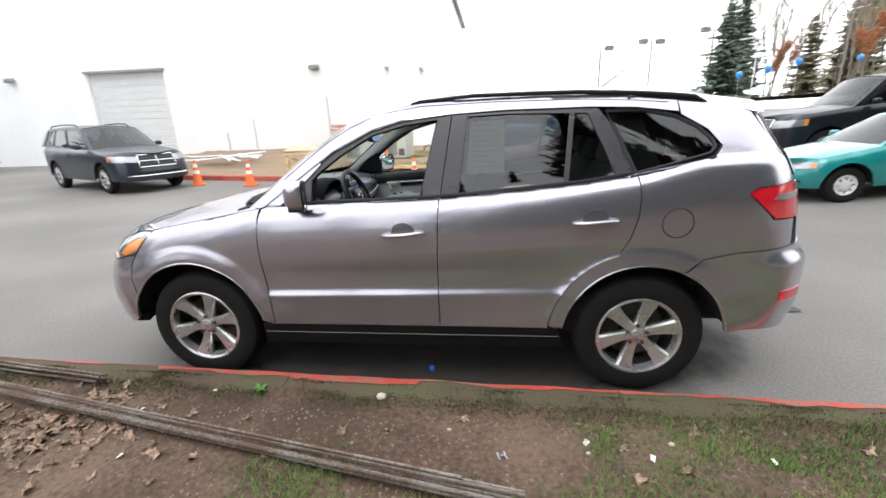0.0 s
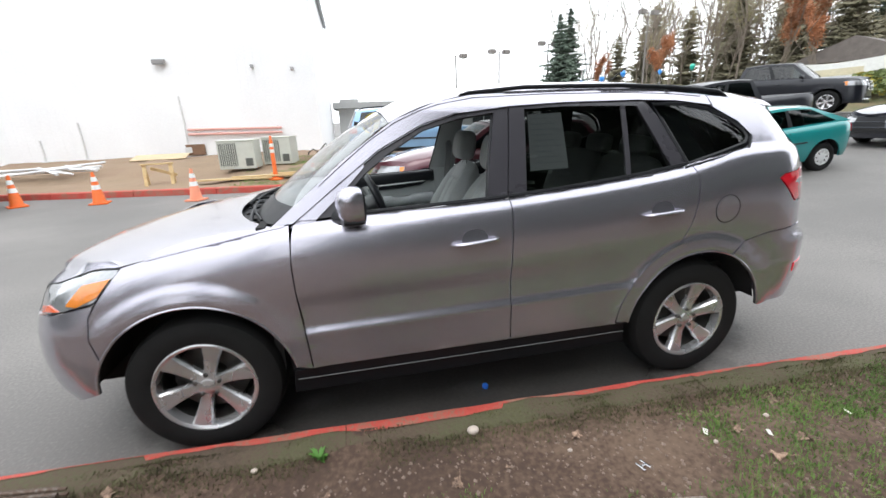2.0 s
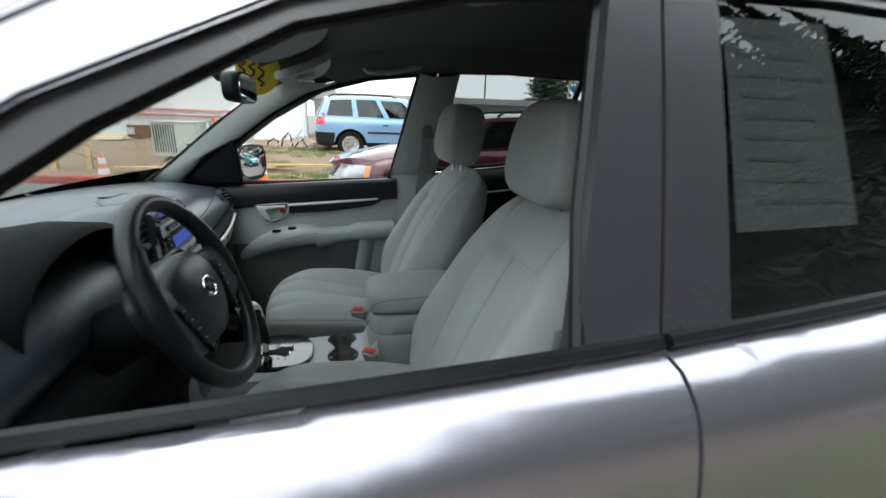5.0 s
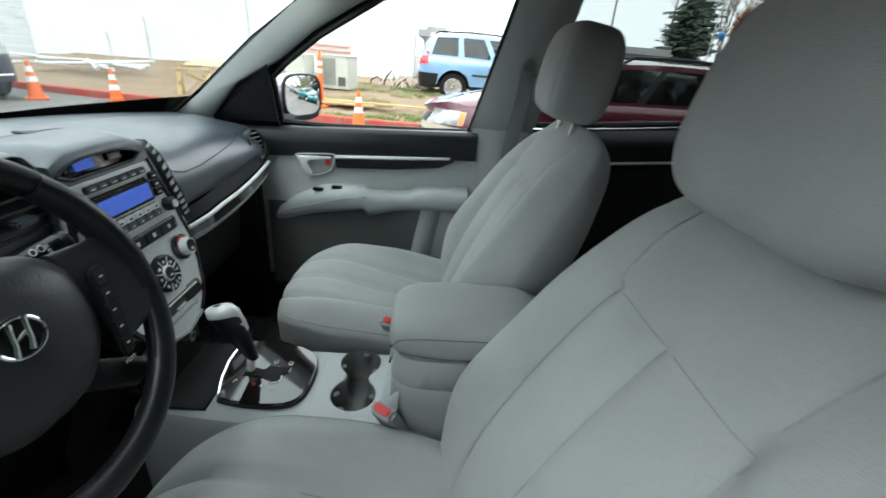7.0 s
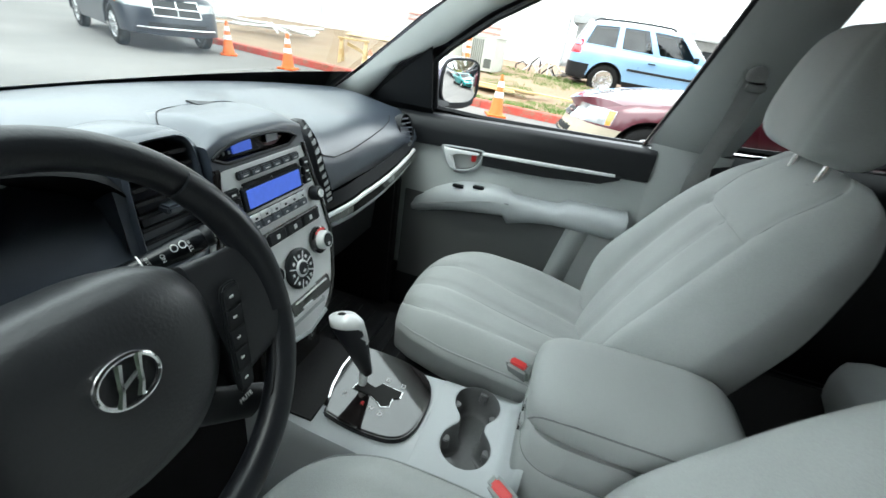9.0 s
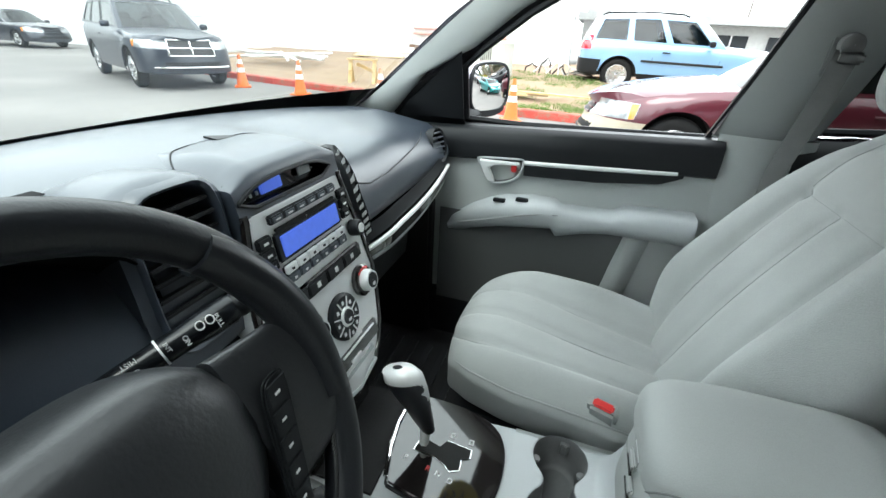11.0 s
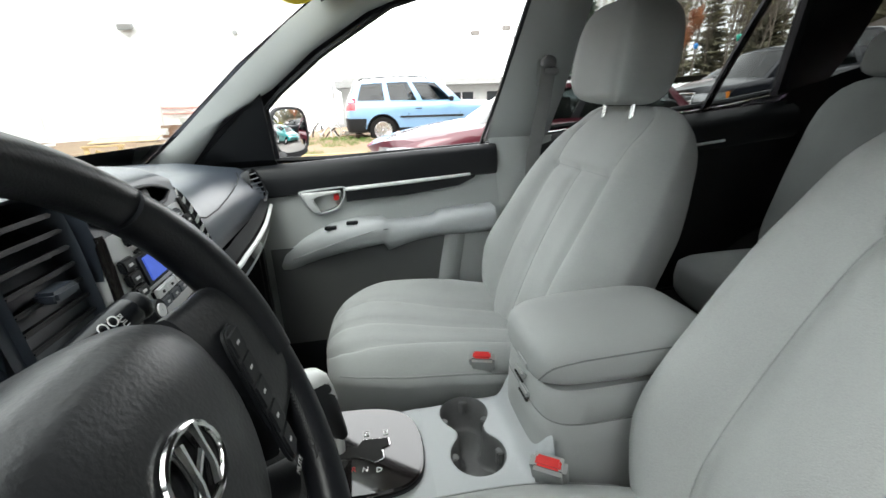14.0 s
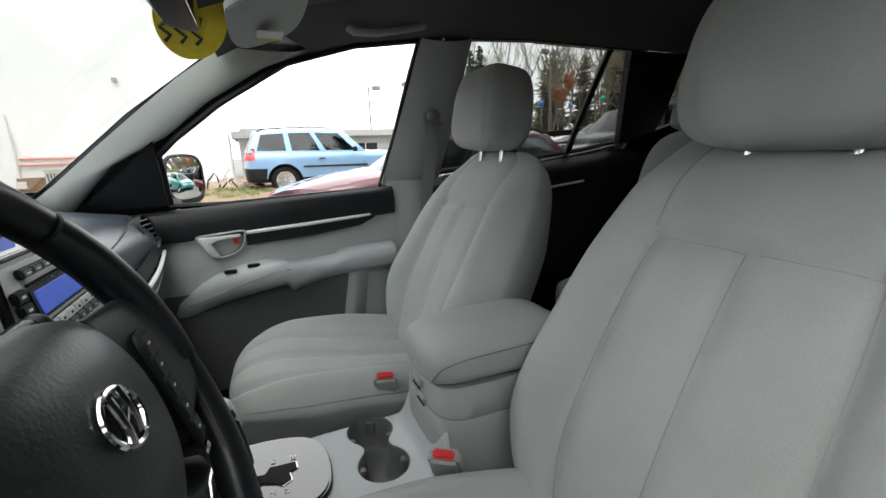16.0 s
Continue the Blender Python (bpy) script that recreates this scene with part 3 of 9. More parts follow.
HLAMP = [(-1.715, 0.862), (-1.605, 0.99), (-1.70, 0.985), (-1.85, 0.955), (-2.05, 0.915), (-2.22, 0.885), (-2.20, 0.775), (-1.95, 0.808)]
ILAMP = [(-1.70, 0.885), (-1.64, 0.958), (-1.78, 0.93), (-1.86, 0.85), (-1.80, 0.845)]
NOSE = [(-1.60, 0.996), (-1.70, 0.991), (-1.85, 0.961), (-2.05, 0.921), (-2.22, 0.891), (U0, 0.88), (U0, 0.935), (-2.2, 0.945), (-2.0, 0.98), (-1.8, 1.01), (-1.66, 1.02)]
GRILLE = [(-2.23, 0.775), (-2.25, 0.875), (U0, 0.875), (U0, 0.75)]
TLAMP = [(1.806, 1.192), (1.845, 1.215), (2.05, 1.238), (2.20, 1.235), (2.22, 1.055), (2.08, 1.055), (1.955, 1.06)]
TGATE = [(2.095, 1.24), (2.06, 1.33), (1.99, 1.475), (1.925, 1.585), (2.2, 1.64), (U1, 1.65), (U1, 0.905), (2.23, 0.90), (2.23, 1.24)]
BGLASS = [(2.13, 1.27), (2.02, 1.50), (1.98, 1.58), (2.2, 1.615), (U1, 1.62), (U1, 1.25), (2.26, 1.25)]
SILL = [(-0.93, 0.40), (0.89, 0.415), (0.91, 0.35), (0.93, 0.27), (-0.95, 0.25)]
FFRAME = SIDE_LOW[:6] + [(0.214, 1.18), (0.10, 1.176), (0.198, 1.606), (0.0, 1.582), (-0.19, 1.532), (-0.38, 1.425), (-0.50, 1.338), (-0.555, 1.285), (-0.555, 1.163), (-0.84, 1.14)]
FFRAME = [(u, z - 0.004) for u, z in FFRAME]
RFRAME = [(0.220, 1.18), (0.284, 1.63)] + [(u, z - 0.004) for u, z in SIDE_LOW[6:8]] + [(1.10, 1.635), (1.17, 1.54), (1.268, 1.285), (1.18, 1.272), (1.13, 1.40), (1.045, 1.612), (0.6, 1.622), (0.368, 1.614), (0.322, 1.195)]
RGLASS = [(0.315, 1.190), (0.36, 1.619), (0.6, 1.627), (1.05, 1.617), (1.14, 1.40), (1.19, 1.268), (0.7, 1.21)]
QGLASS = [(1.275, 1.289), (1.18, 1.53), (1.14, 1.615), (1.35, 1.612), (1.50, 1.578), (1.60, 1.525), (1.665, 1.455), (1.675, 1.42), (1.645, 1.385), (1.45, 1.333)]
QTRIM = [(1.245, 1.280), (1.17, 1.50), (1.108, 1.638), (1.35, 1.632), (1.525, 1.592), (1.64, 1.512), (1.70, 1.427), (1.66, 1.378), (1.45, 1.325)]
ROOFSIDE = SIDE_LOW + [(1.525, 1.662)] + [p for p in GUTTER[::-1] if p[0] < 1.51]
HANDLE_C = {"front": (0.01, 1.0), "rear": (1.06, 1.063)}

for side in (-1, 1):
    sp = lambda poly, name, material, parent=car, **kw: SUV.panel(poly, name, material, parent, side, **{'zstep': 0.024752, 'slope': 0.02353, **kw})
    drop = lambda u: 0.034 * smooth01((u + 0.75) / 0.25) if side > 0 else 0.0
    sp(FENDER, "front_fender", SILVER, step=0.03, zstep=0.016502)
    door = sp([(u, min(z, belt(u) - drop(u))) for u, z in FDOOR], "front_door", SILVER, zstep=0.012376)
    rdoor = sp(RDOOR, "rear_door", SILVER, step=0.04, zstep=0.012376)
    sp(QUARTER, "quarter_panel", SILVER, step=0.03, zstep=0.016502)
    sp(FBUMP, "front_bumper", SILVER)
    sp(RBUMP, "rear_bumper", SILVER)
    sp(TGATE, "tailgate", SILVER, off=0.004)
    sp(BGLASS, "rear_window", TINT, off=-0.001, thick=0.004, label="dark tinted glass")
    sp(GRILLE, "grille", BLACKPL)
    head = sp(HLAMP, "headlight", LAMPGLASS, off=0.002, label="clear lens with amber corner")
    sp(ILAMP, "indicator", AMBER, head, off=-0.003, thick=0.006)
    sp([(-1.90, 0.822), (-2.03, 0.806), (-2.10, 0.790), (-2.10, 0.818), (-2.0, 0.838)], "side_marker", mat("orange_red_lens", (0.72, 0.10, 0.02), 0.15, 0, 0.1, 30, 90, coat=1.0), head, off=-0.003, thick=0.006)
    sp(NOSE, "nose_panel", SILVER, off=0.004)
    SUV.strip(HLAMP + HLAMP[:1], 0.005, "lamp_gasket", BLACKPL, head, side, 0.004)
    tail = sp(TLAMP, "tail_light", REDLENS, off=-0.004, label="glossy red lens")
    sp([(1.93, 1.16), (1.97, 1.185), (2.18, 1.19), (2.18, 1.165), (1.99, 1.155)], "reflector_band", LAMPGLASS, tail, off=-0.007, thick=0.004)
    sp([(2.06, 0.60), (2.06, 0.655), (2.22, 0.665), (2.22, 0.61)], "bumper_reflector", REDLENS, off=-0.004, thick=0.006)
    sp(SILL, "sill", BLACKPL, off=0.012)
    SUV.strip([(-0.92, 0.345), (0.0, 0.352), (0.9, 0.362)], 0.003, "sill_trim", mat("dull_grey_trim", (0.13, 0.13, 0.13), 0.5), car, side, 0.004)
    sp(FFRAME, "window_surround", PILLAR, door, off=0.012, thick=0.03)
    sp([(-0.862, 1.120), (-0.752, 1.136), (-0.65, 1.226), (-0.560, 1.308), (-0.50, 1.368), (-0.50, 1.384), (-0.62, 1.298), (-0.73, 1.217), (-0.84, 1.137)], "door_frame", SILVER, door, off=0.003, thick=0.012)
    SUV.strip([(-0.858, 1.130)] + [(u, z + 0.004) for u, z in SIDE_LOW[:5]], 0.0030, "door_gap", SEAM, door, side, 0.0005)
    sp(RFRAME, "window_surround", PILLAR, rdoor, off=0.012, thick=0.03)
    sp(RGLASS, "rear_side_window", TINT, rdoor, off=0.022, thick=0.004, label="dark tinted glass")
    sp([(0.900, 1.235), (0.945, 1.62), (0.972, 1.62), (0.927, 1.24)], "window_post", PILLAR, rdoor, off=0.014, thick=0.012)
    SUV.strip(QGLASS + QGLASS[:1], 0.013, "quarter_surround", BLACKPL, car, side, 0.016)
    sp(QGLASS, "quarter_window", TINT, off=0.012, thick=0.004, label="dark tinted glass")
    sp(ROOFSIDE, "roof_side", SILVER)
    SUV.strip([(u, belt(u) - 0.001) for u in (-1.5, -1.35, -1.2, -1.05, -0.95, -0.89)], 0.010, "fender_flange", SILVER, car, side, 0.005)
    SUV.strip([(u, gutter(u) - 0.016) for u in (-0.72, -0.6, -0.46, -0.33, -0.2, -0.1, 0.1, 0.5, 1.0, 1.3, 1.48)], 0.0028, "roof_ditch", SEAM, car, side, 0.0005)
    belt_line = [(u, belt(u) + 0.012 - drop(u)) for u in (-0.62, -0.4, -0.2, 0, 0.212)]
    SUV.strip(belt_line, 0.010, "belt_moulding", BLACKPL, door, side, 0.004)
    SUV.strip([(u, belt(u) + 0.012) for u in (0.222, 0.4, 0.7, 1.0, 1.26)], 0.010, "belt_moulding", BLACKPL, rdoor, side, 0.004)
    SUV.strip([(1.24, 1.278), (1.45, 1.322), (1.64, 1.368), (1.69, 1.41), (1.70, 1.43)], 0.007, "quarter_moulding", BLACKPL, car, side, 0.006)
    # wheel arch lips and liners
    for cx, a0, a1 in ((-1.35, 9, 172), (1.35, 8, 172)):
        SUV.strip(arc(cx, 0.365, 0.447, a0, a1, 28), 0.007, "arch_lip", SILVER, car, side, 0.003)
        g = G()
        g.loft([[Vector((cx + 0.455 * math.cos(radians(a)), side * y, 0.365 + 0.455 * math.sin(radians(a)))) for a in range(12, 169, 12)] for y in (0.90, 0.56)], False, False)
        g.loft([[Vector((cx + r * math.cos(radians(a)), side * 0.56, 0.365 + r * math.sin(radians(a)))) for a in range(0, 181, 12)] for r in (0.455, 0.01)], False, False)
        g.make("wheel_well", UNDER, car)
    wheel(car, -1.35, side * 0.79, side)
    wheel(car, 1.35, side * 0.79, side)
    # fuel cover on the near side
    if side < 0:
        circ = arc(1.475, 1.045, 0.078, 0, 345, 23)
        SUV.strip(circ + circ[:1], 0.0035, "fuel_flap_gap", SEAM, car, side, 0.001)
        SUV.panel(arc(1.475, 1.045, 0.074, 0, 345, 23), "fuel_flap", SILVER, car, side, off=-0.002, thick=0.003)
    # door handles over a flat recess patch, its upper shade painted dark
    for which, dparent in (("front", door), ("rear", rdoor)):
        hu, hz = HANDLE_C[which]
        cup = [(hu + 0.068 * math.cos(radians(a)), hz + 0.004 + 0.05 * math.sin(radians(a))) for a in range(0, 360, 20)]
        SUV.panel(cup, "handle_recess", mat("recess_shadow_paint", (0.10, 0.10, 0.11), 0.4, 0.4, coat=0.6), dparent, side, off=-0.0012, thick=0.0, step=0.02, zstep=0.02)
        SUV.panel([(u, z) for u, z in cup if z < hz - 0.006] , "recess_floor", SILVER, dparent, side, off=-0.0022, thick=0.0, step=0.02, zstep=0.02)
        pts = [SUV.at(hu + t * 0.118, hz - 0.006 + 0.008 * t, side, -0.010 - 0.030 * (1 - t ** 4)) for t in (-1, -0.92, -0.75, -0.5, -0.25, 0, 0.25, 0.5, 0.75, 0.92, 1)]
        G().tube(pts, [0.006, 0.013, 0.0165, 0.0175, 0.0175, 0.0175, 0.0175, 0.0175, 0.0165, 0.013, 0.006], 12, flat=0.75, up=(0, 0, 1)).make("door_handle", SILVER, dparent, "body-colour pull handle")
        if which == "front" and side < 0:
            p = SUV.at(hu + 0.098, hz + 0.0, side, -0.036)
            G().lathe([(0.010, 0.0), (0.010, 0.006), (0.006, 0.008), (0.001, 0.007)], Matrix.Translation(p) @ pose(0, 0, 0, 90), 14).make("lock", CHROME, dparent)
    # roof rail
    rail = [(u, gutter(u) + 0.004) for u in (-0.02, 0.08, 0.4, 0.7, 1.0, 1.3, 1.5, 1.62, 1.70)]
    rp = []
    for i, (u, z) in enumerate(rail):
        p = SUV.at(u, z, side, 0.015)
        rp.append(p + Vector((0, 0, -0.012 if i in (0, len(rail) - 1) else 0.020 if u > 0.1 else 0.008)))
    G().tube(rp, [0.004, 0.009, 0.012, 0.013, 0.013, 0.014, 0.016, 0.016, 0.008], 10, flat=1.0, up=(0, 0, 1)).make("roof_rail", BLACKPL, car, "black roof rail")
    bxm = [SUV.at(u, gutter(u), side, 0.012) for u in (0.08, 1.62)]
    for p in bxm:
        G().box((p.x, p.y, p.z + 0.004), (0.10, 0.02, 0.012)).make("rail_foot", BLACKPL, car, bevel=0.01)
    # outside mirror, its glass turned towards the driver
    turn, hw, hh, dp = (24.4, 0.104, 0.078, 0.085) if side > 0 else (16, 0.074, 0.080, 0.105)
    mt = Matrix.Translation((-0.522, 0.972, 1.220) if side > 0 else (-0.535, -0.960, 1.225)) @ pose(0, 0, 0, 0, -1.2, -side * turn)
    rings = []
    for t, k in ((0, 0.35), (0.05, 0.58), (0.16, 0.78), (0.35, 0.92), (0.65, 1.0), (0.92, 1.0), (1.0, 0.965)):
        rings.append([mt @ Vector((dp * (t - 1), hw * k * sup(math.cos(a), 0.55), hh * k * sup(math.sin(a), 0.6))) for a in [2 * math.pi * j / 32 for j in range(32)]])
    mir = G().loft(rings).make("door_mirror", SILVER, door, "body-colour mirror housing", angle=50)
    G().loft([[mt @ Vector((x, (hw - o) * sup(math.cos(a), 0.55), (hh - o) * sup(math.sin(a), 0.6))) for a in [2 * math.pi * j / 32 for j in range(32)]] for x, o in ((-0.004, 0.001), (0.005, 0.003), (0.005, 0.009), (0.001, 0.010))], True, False).make("mirror_rim", BLACKPL, mir, angle=50)
    cap = [(0.0005, 1.0)] + [(0.0025 + (1 - k * k) * hw * hw / 1.7, k) for k in (1.0, 0.9, 0.8, 0.7, 0.6, 0.5, 0.4, 0.3, 0.2, 0.1, 0.01)]
    G().loft([[mt @ Vector((x, (hw - 0.009) * k * sup(math.cos(a), 0.55 + 0.45 * (1 - k)), (hh - 0.009) * k * sup(math.sin(a), 0.6 + 0.4 * (1 - k)))) for a in [2 * math.pi * j / 32 for j in range(32)]] for x, k in cap]).make("mirror_glass", MIRROR, mir, "convex mirror glass", angle=60)
    c = mt @ Vector((-dp * 0.45, 0, -hh * 0.92))
    G().tube([c, (c.x - 0.015, side * 0.895, 1.142), (-0.64, side * 0.84, 1.155)], [0.030, 0.032, 0.045], 10, flat=0.8).make("mirror_foot", BLACKPL, mir)
    G().loft([[mt @ Vector((x, hw * k * 0.9 * math.cos(a), -hh * 0.88 + 0.022 * math.sin(a))) for a in [2 * math.pi * j / 16 for j in range(16)]] for x, k in ((-dp * 0.85, 0.45), (-dp * 0.6, 0.9), (-dp * 0.15, 1.02), (0.0, 0.95))]).make("mirror_base", BLACKPL, mir)


def cross(edge, mid, power=2.0):
    """A sheet between the two body sides: edge(t) on the +y side, mid(t) on the centre line."""
    def fn(a, t):
        s = 2 * a - 1
        e, c = edge(t), mid(t)
        k = 1 - abs(s) ** power
        return Vector((e.x + (c.x - e.x) * k, s * e.y, e.z + (c.z - e.z) * k))
    return fn


def roof_edge(t, off=0.0):
    u = -0.36 + (1.95 + 0.36) * t
    p = SUV.at(min(u, 1.92), gutter(u), 1, off)
    p.x = u if u > 1.7 else p.x
    return p


def roof_mid(t):
    x = -0.385 + (2.02 + 0.385) * t
    return Vector((x, 0, herm([(-0.5, 1.60), (-0.38, 1.640), (-0.2, 1.708), (0.2, 1.762), (0.8, 1.780), (1.4, 1.755), (2.05, 1.668)], x)))


G().grid(cross(lambda t: roof_edge(t), roof_mid, 3.4), 32, 40).make("roof", SILVER, car)
G().grid(lambda a, t: cross(lambda t: roof_edge(t, 0.03), roof_mid, 3.0)(a, t) - Vector((0, 0, 0.035)), 20, 30).make("headliner", LINER, car, "grey fabric headliner with shade in its colour")


def ws_edge(t):
    u = -0.93 + 0.57 * t
    return SUV.at(u, gutter(u), 1, 0.012)


def ws_mid(t):
    return Vector((-1.13 + 0.75 * t, 0, 1.10 + 0.535 * t + 0.040 * math.sin(math.pi * t)))


G().grid(cross(ws_edge, ws_mid, 2.6), 20, 14).make("windshield", CLEAR, car, "clear windscreen")
G().grid(cross(lambda t: ws_edge(-0.02 + 0.165 * t) + Vector((0, 0, 0.0025)), lambda t: ws_mid(-0.02 + 0.165 * t) + Vector((0, 0, 0.003)), 2.6), 20, 4).make("screen_border", BLACKPL, car)


def hood_edge(t):
    u = -0.935 - 0.685 * t
    return SUV.at(u, belt(u), 1, 0.004) + Vector((0, 0, 0.002))


def hood_mid(t):
    x = -1.215 - 0.945 * t
    return Vector((x, 0, herm([(-2.2, 0.885), (-2.1, 0.94), (-1.9, 1.0), (-1.6, 1.065), (-1.26, 1.115), (-1.2, 1.122)], x)))


G().grid(cross(hood_edge, hood_mid, 2.6), 24, 24).make("hood", SILVER, car, "grey metallic bonnet")
G().grid(cross(lambda t: SUV.at(-0.915 - 0.085 * t, belt(-0.95) - 0.012, 1, 0.0), lambda t: Vector((-1.12 - 0.15 * t, 0, 1.088)), 2.2), 20, 4).make("cowl", BLACKPL, car, "black louvred cowl")
for k in range(9):
    y = -0.72 + 0.18 * k
    x = -1.01 - 0.15 * (1 - (y / 0.75) ** 2)
    G().box((x, y, 1.104), (0.075, 0.012, 0.012)).make("cowl_rib", BLACKPL, car, bevel=0.003)
for y0, y1 in ((-0.68, -0.06), (-0.02, 0.55)):
    pts = []
    for i in range(9):
        y = y0 + (y1 - y0) * i / 8
        x = -1.02 - 0.19 * (1 - (y / 0.78) ** 2) + 0.045
        pts.append((x + 0.02 * i / 8, y, 1.128 + 0.008 * math.sin(math.pi * i / 8)))
    wp = G().tube(pts, 0.007, 6).make("wiper", BLACKPL, car)
    G().tube([(pts[0][0] - 0.05, y0 - 0.02, 1.105), (pts[2][0] - 0.02, pts[2][1], 1.14), pts[4]], 0.009, 6).make("wiper_arm", BLACKPL, wp)
# underside
G().box((0, 0, 0.31), (1.78, 1.72, 0.10)).make("floor_pan", UNDER, car)
G().box((-1.5, 0, 0.36), (1.25, 1.1, 0.14)).make("engine_tray", UNDER, car)
G().box((1.55, 0, 0.40), (1.35, 1.1, 0.16)).make("rear_tray", UNDER, car)
G().box((-1.0, 0, 0.75), (0.04, 1.68, 0.75)).make("firewall", UNDER, car)
G().tube([(1.2, 0.0, 1.74), (1.42, 0.0, 1.90)], [0.006, 0.003], 6).make("roof_aerial", BLACKPL, car)
# paper sticker in the rear side window
sl = SUV.panel([(0.365, 1.30), (0.39, 1.585), (0.585, 1.59), (0.58, 1.305)], "window_sheet", mat("pale_paper", (0.62, 0.64, 0.64), 0.8), car, -1, off=0.030, thick=0.001, label="printed paper sheet taped inside the glass")
for k in range(9):
    z = 1.56 - 0.028 * k
    SUV.panel([(0.40, z), (0.40, z + 0.006), (0.40 + 0.10 + 0.06 * ((k * 7) % 3) / 2, z + 0.006), (0.40 + 0.10 + 0.06 * ((k * 7) % 3) / 2, z)], "print_line", mat("grey_print", (0.52, 0.54, 0.55), 0.8), sl, -1, off=0.0285, thick=0.0)

# ---- the cabin ----
def words(text, size, m, material, parent, name="lettering"):
    """A word in raised print, turned into a mesh."""
    cu = bpy.data.curves.new(name, "FONT")
    cu.body, cu.size, cu.extrude, cu.align_x, cu.align_y = text, size, size * 0.02, "CENTER", "CENTER"
    tmp = bpy.data.objects.new(name, cu)
    scene.collection.objects.link(tmp)
    bpy.context.view_layer.update()
    me = bpy.data.meshes.new_from_object(tmp)
    bpy.data.objects.remove(tmp)
    me.transform(m)
    return finish(name, me, material, parent)


def seat(cy, dx, parent, L=0.668):
    """A front seat: backrest, cushion, headrest on two posts, seams."""
    T, N = Vector((0.437, 0, 0.900)), Vector((-0.900, 0, 0.437))
    base = Vector((0.017 + dx, cy, 0.699))
    wk = [(0, 0.150), (0.10, 0.250), (0.25, 0.288), (0.45, 0.282), (0.62, 0.272), (0.76, 0.254), (0.87, 0.236), (0.94, 0.210), (0.985, 0.176), (1.0, 0.14)]
    bk = [(0, -0.02), (0.12, 0.042), (0.3, 0.072), (0.5, 0.053), (0.7, 0.040), (0.93, 0.0)]
    dk = [(0, 0.09), (0.2, 0.13), (0.6, 0.13), (0.85, 0.10), (0.95, 0.075), (1.0, 0.03)]

    def front(t, s, lift=0.0):
        """A point on the face of the backrest; s from -1 to 1 across it."""
        w, th = herm(wk, t), herm(dk, t)
        sn = math.sqrt(max(0.0, 1 - abs(s) ** 3.2))
        bol = herm(bk, t) * math.exp(-((abs(s) - 0.80) / 0.20) ** 2)
        groove = -sum(d * math.exp(-((s - q) / 0.055) ** 2) for q, d in ((-0.50, 0.016), (0.0, 0.013), (0.50, 0.016))) * smooth01((0.75 - t) / 0.04)
        groove -= 0.007 * math.exp(-((abs(s) - 0.50 * (1 + 0.95 * (t - 0.73))) / 0.05) ** 2) * smooth01((t - 0.70) / 0.05)
        groove -= 0.008 * math.exp(-((t - 0.73) / 0.016) ** 2) * (1 if abs(s) < 0.52 else 0)
        arch = 0.022 * math.sin(math.pi * min(1, t / 0.9))
        return base + T * (t * L) + Vector((0, s * w, 0)) + N * (th * 0.5 * (sn - 1) + bol * sn + arch + groove + lift - 0.03 * smooth01((t - 0.8) / 0.2) * (t - 0.8) / 0.2)

    rings = []
    for i in range(61):
        t = i / 60
        w, th = herm(wk, t), herm(dk, t)
        ring = []
        for k in range(61):
            s = -1 + 2 * k / 60
            s = math.copysign(1 - (1 - abs(s)) ** 1.5, s)
            ring.append(front(t, s))
        for k in range(19, 0, -1):
            s = -1 + 2 * k / 20
            sn = math.sqrt(max(0.0, 1 - abs(s) ** 4))
            p = front(t, s * 1.0)
            q = front(t, math.copysign(1.0, s))
            mid = base + T * (t * L) + Vector((0, s * w, 0)) - N * (th * (0.5 + 0.5 * sn) + 0.03)
            ring.append(mid)
        rings.append(ring)
    st = G().loft(rings).make("front_seat", CLOTH, parent, "light grey cloth front seat with grey vinyl sides", angle=70)
    for q in (-0.50, 0.0, 0.50):
        pts = [front(0.08 + 0.65 * i / 24, q, 0.0007) for i in range(25)]
        G().tube(pts, 0.0009, 5).make("seam", STITCH, st)
    for q in (-0.50, 0.50):
        pts = [front(0.73 + 0.23 * i / 10, q * (1 + 0.22 * i / 10), 0.0009) for i in range(11)]
        G().tube(pts, 0.0009, 5).make("seam", STITCH, st)
    G().tube([front(0.73, -0.50 + 1.00 * i / 24, 0.0006) for i in range(25)], 0.0009, 5).make("seam", STITCH, st)
    # cushion
    wk2 = [(-0.425, 0.06), (-0.415, 0.12), (-0.39, 0.17), (-0.33, 0.218), (-0.24, 0.243), (-0.1, 0.247), (0.05, 0.235), (0.13, 0.22)]
    zk = [(-0.425, 0.735), (-0.41, 0.768), (-0.37, 0.797), (-0.30, 0.808), (-0.15, 0.800), (0.0, 0.775), (0.13, 0.745)]

    def cush(x, s, lift=0.0):
        w, zt = herm(wk2, x), herm(zk, x)
        c = math.copysign(1, s) if abs(s) > 1 else s
        sn = max(0.0, 1 - abs(c) ** 3.0) ** 0.5
        bol = 0.022 * math.exp(-((abs(s) - 0.78) / 0.18) ** 2) * smooth01((x + 0.40) / 0.15)
        dip = 0.030 * smooth01((x + 0.34) / 0.26) * max(0.0, 1 - (abs(s) / 0.72) ** 4)
        groove = -dip - 0.015 * sum(math.exp(-((s - q * (1.0 - 0.25 * smooth01((x + 0.4) / 0.5))) / 0.055) ** 2) for q in (-0.64, -0.14, 0.40))
        return Vector((x + dx, cy + s * w, zt - 0.055 * (1 - sn) + bol * sn + groove + lift))

    rings = []
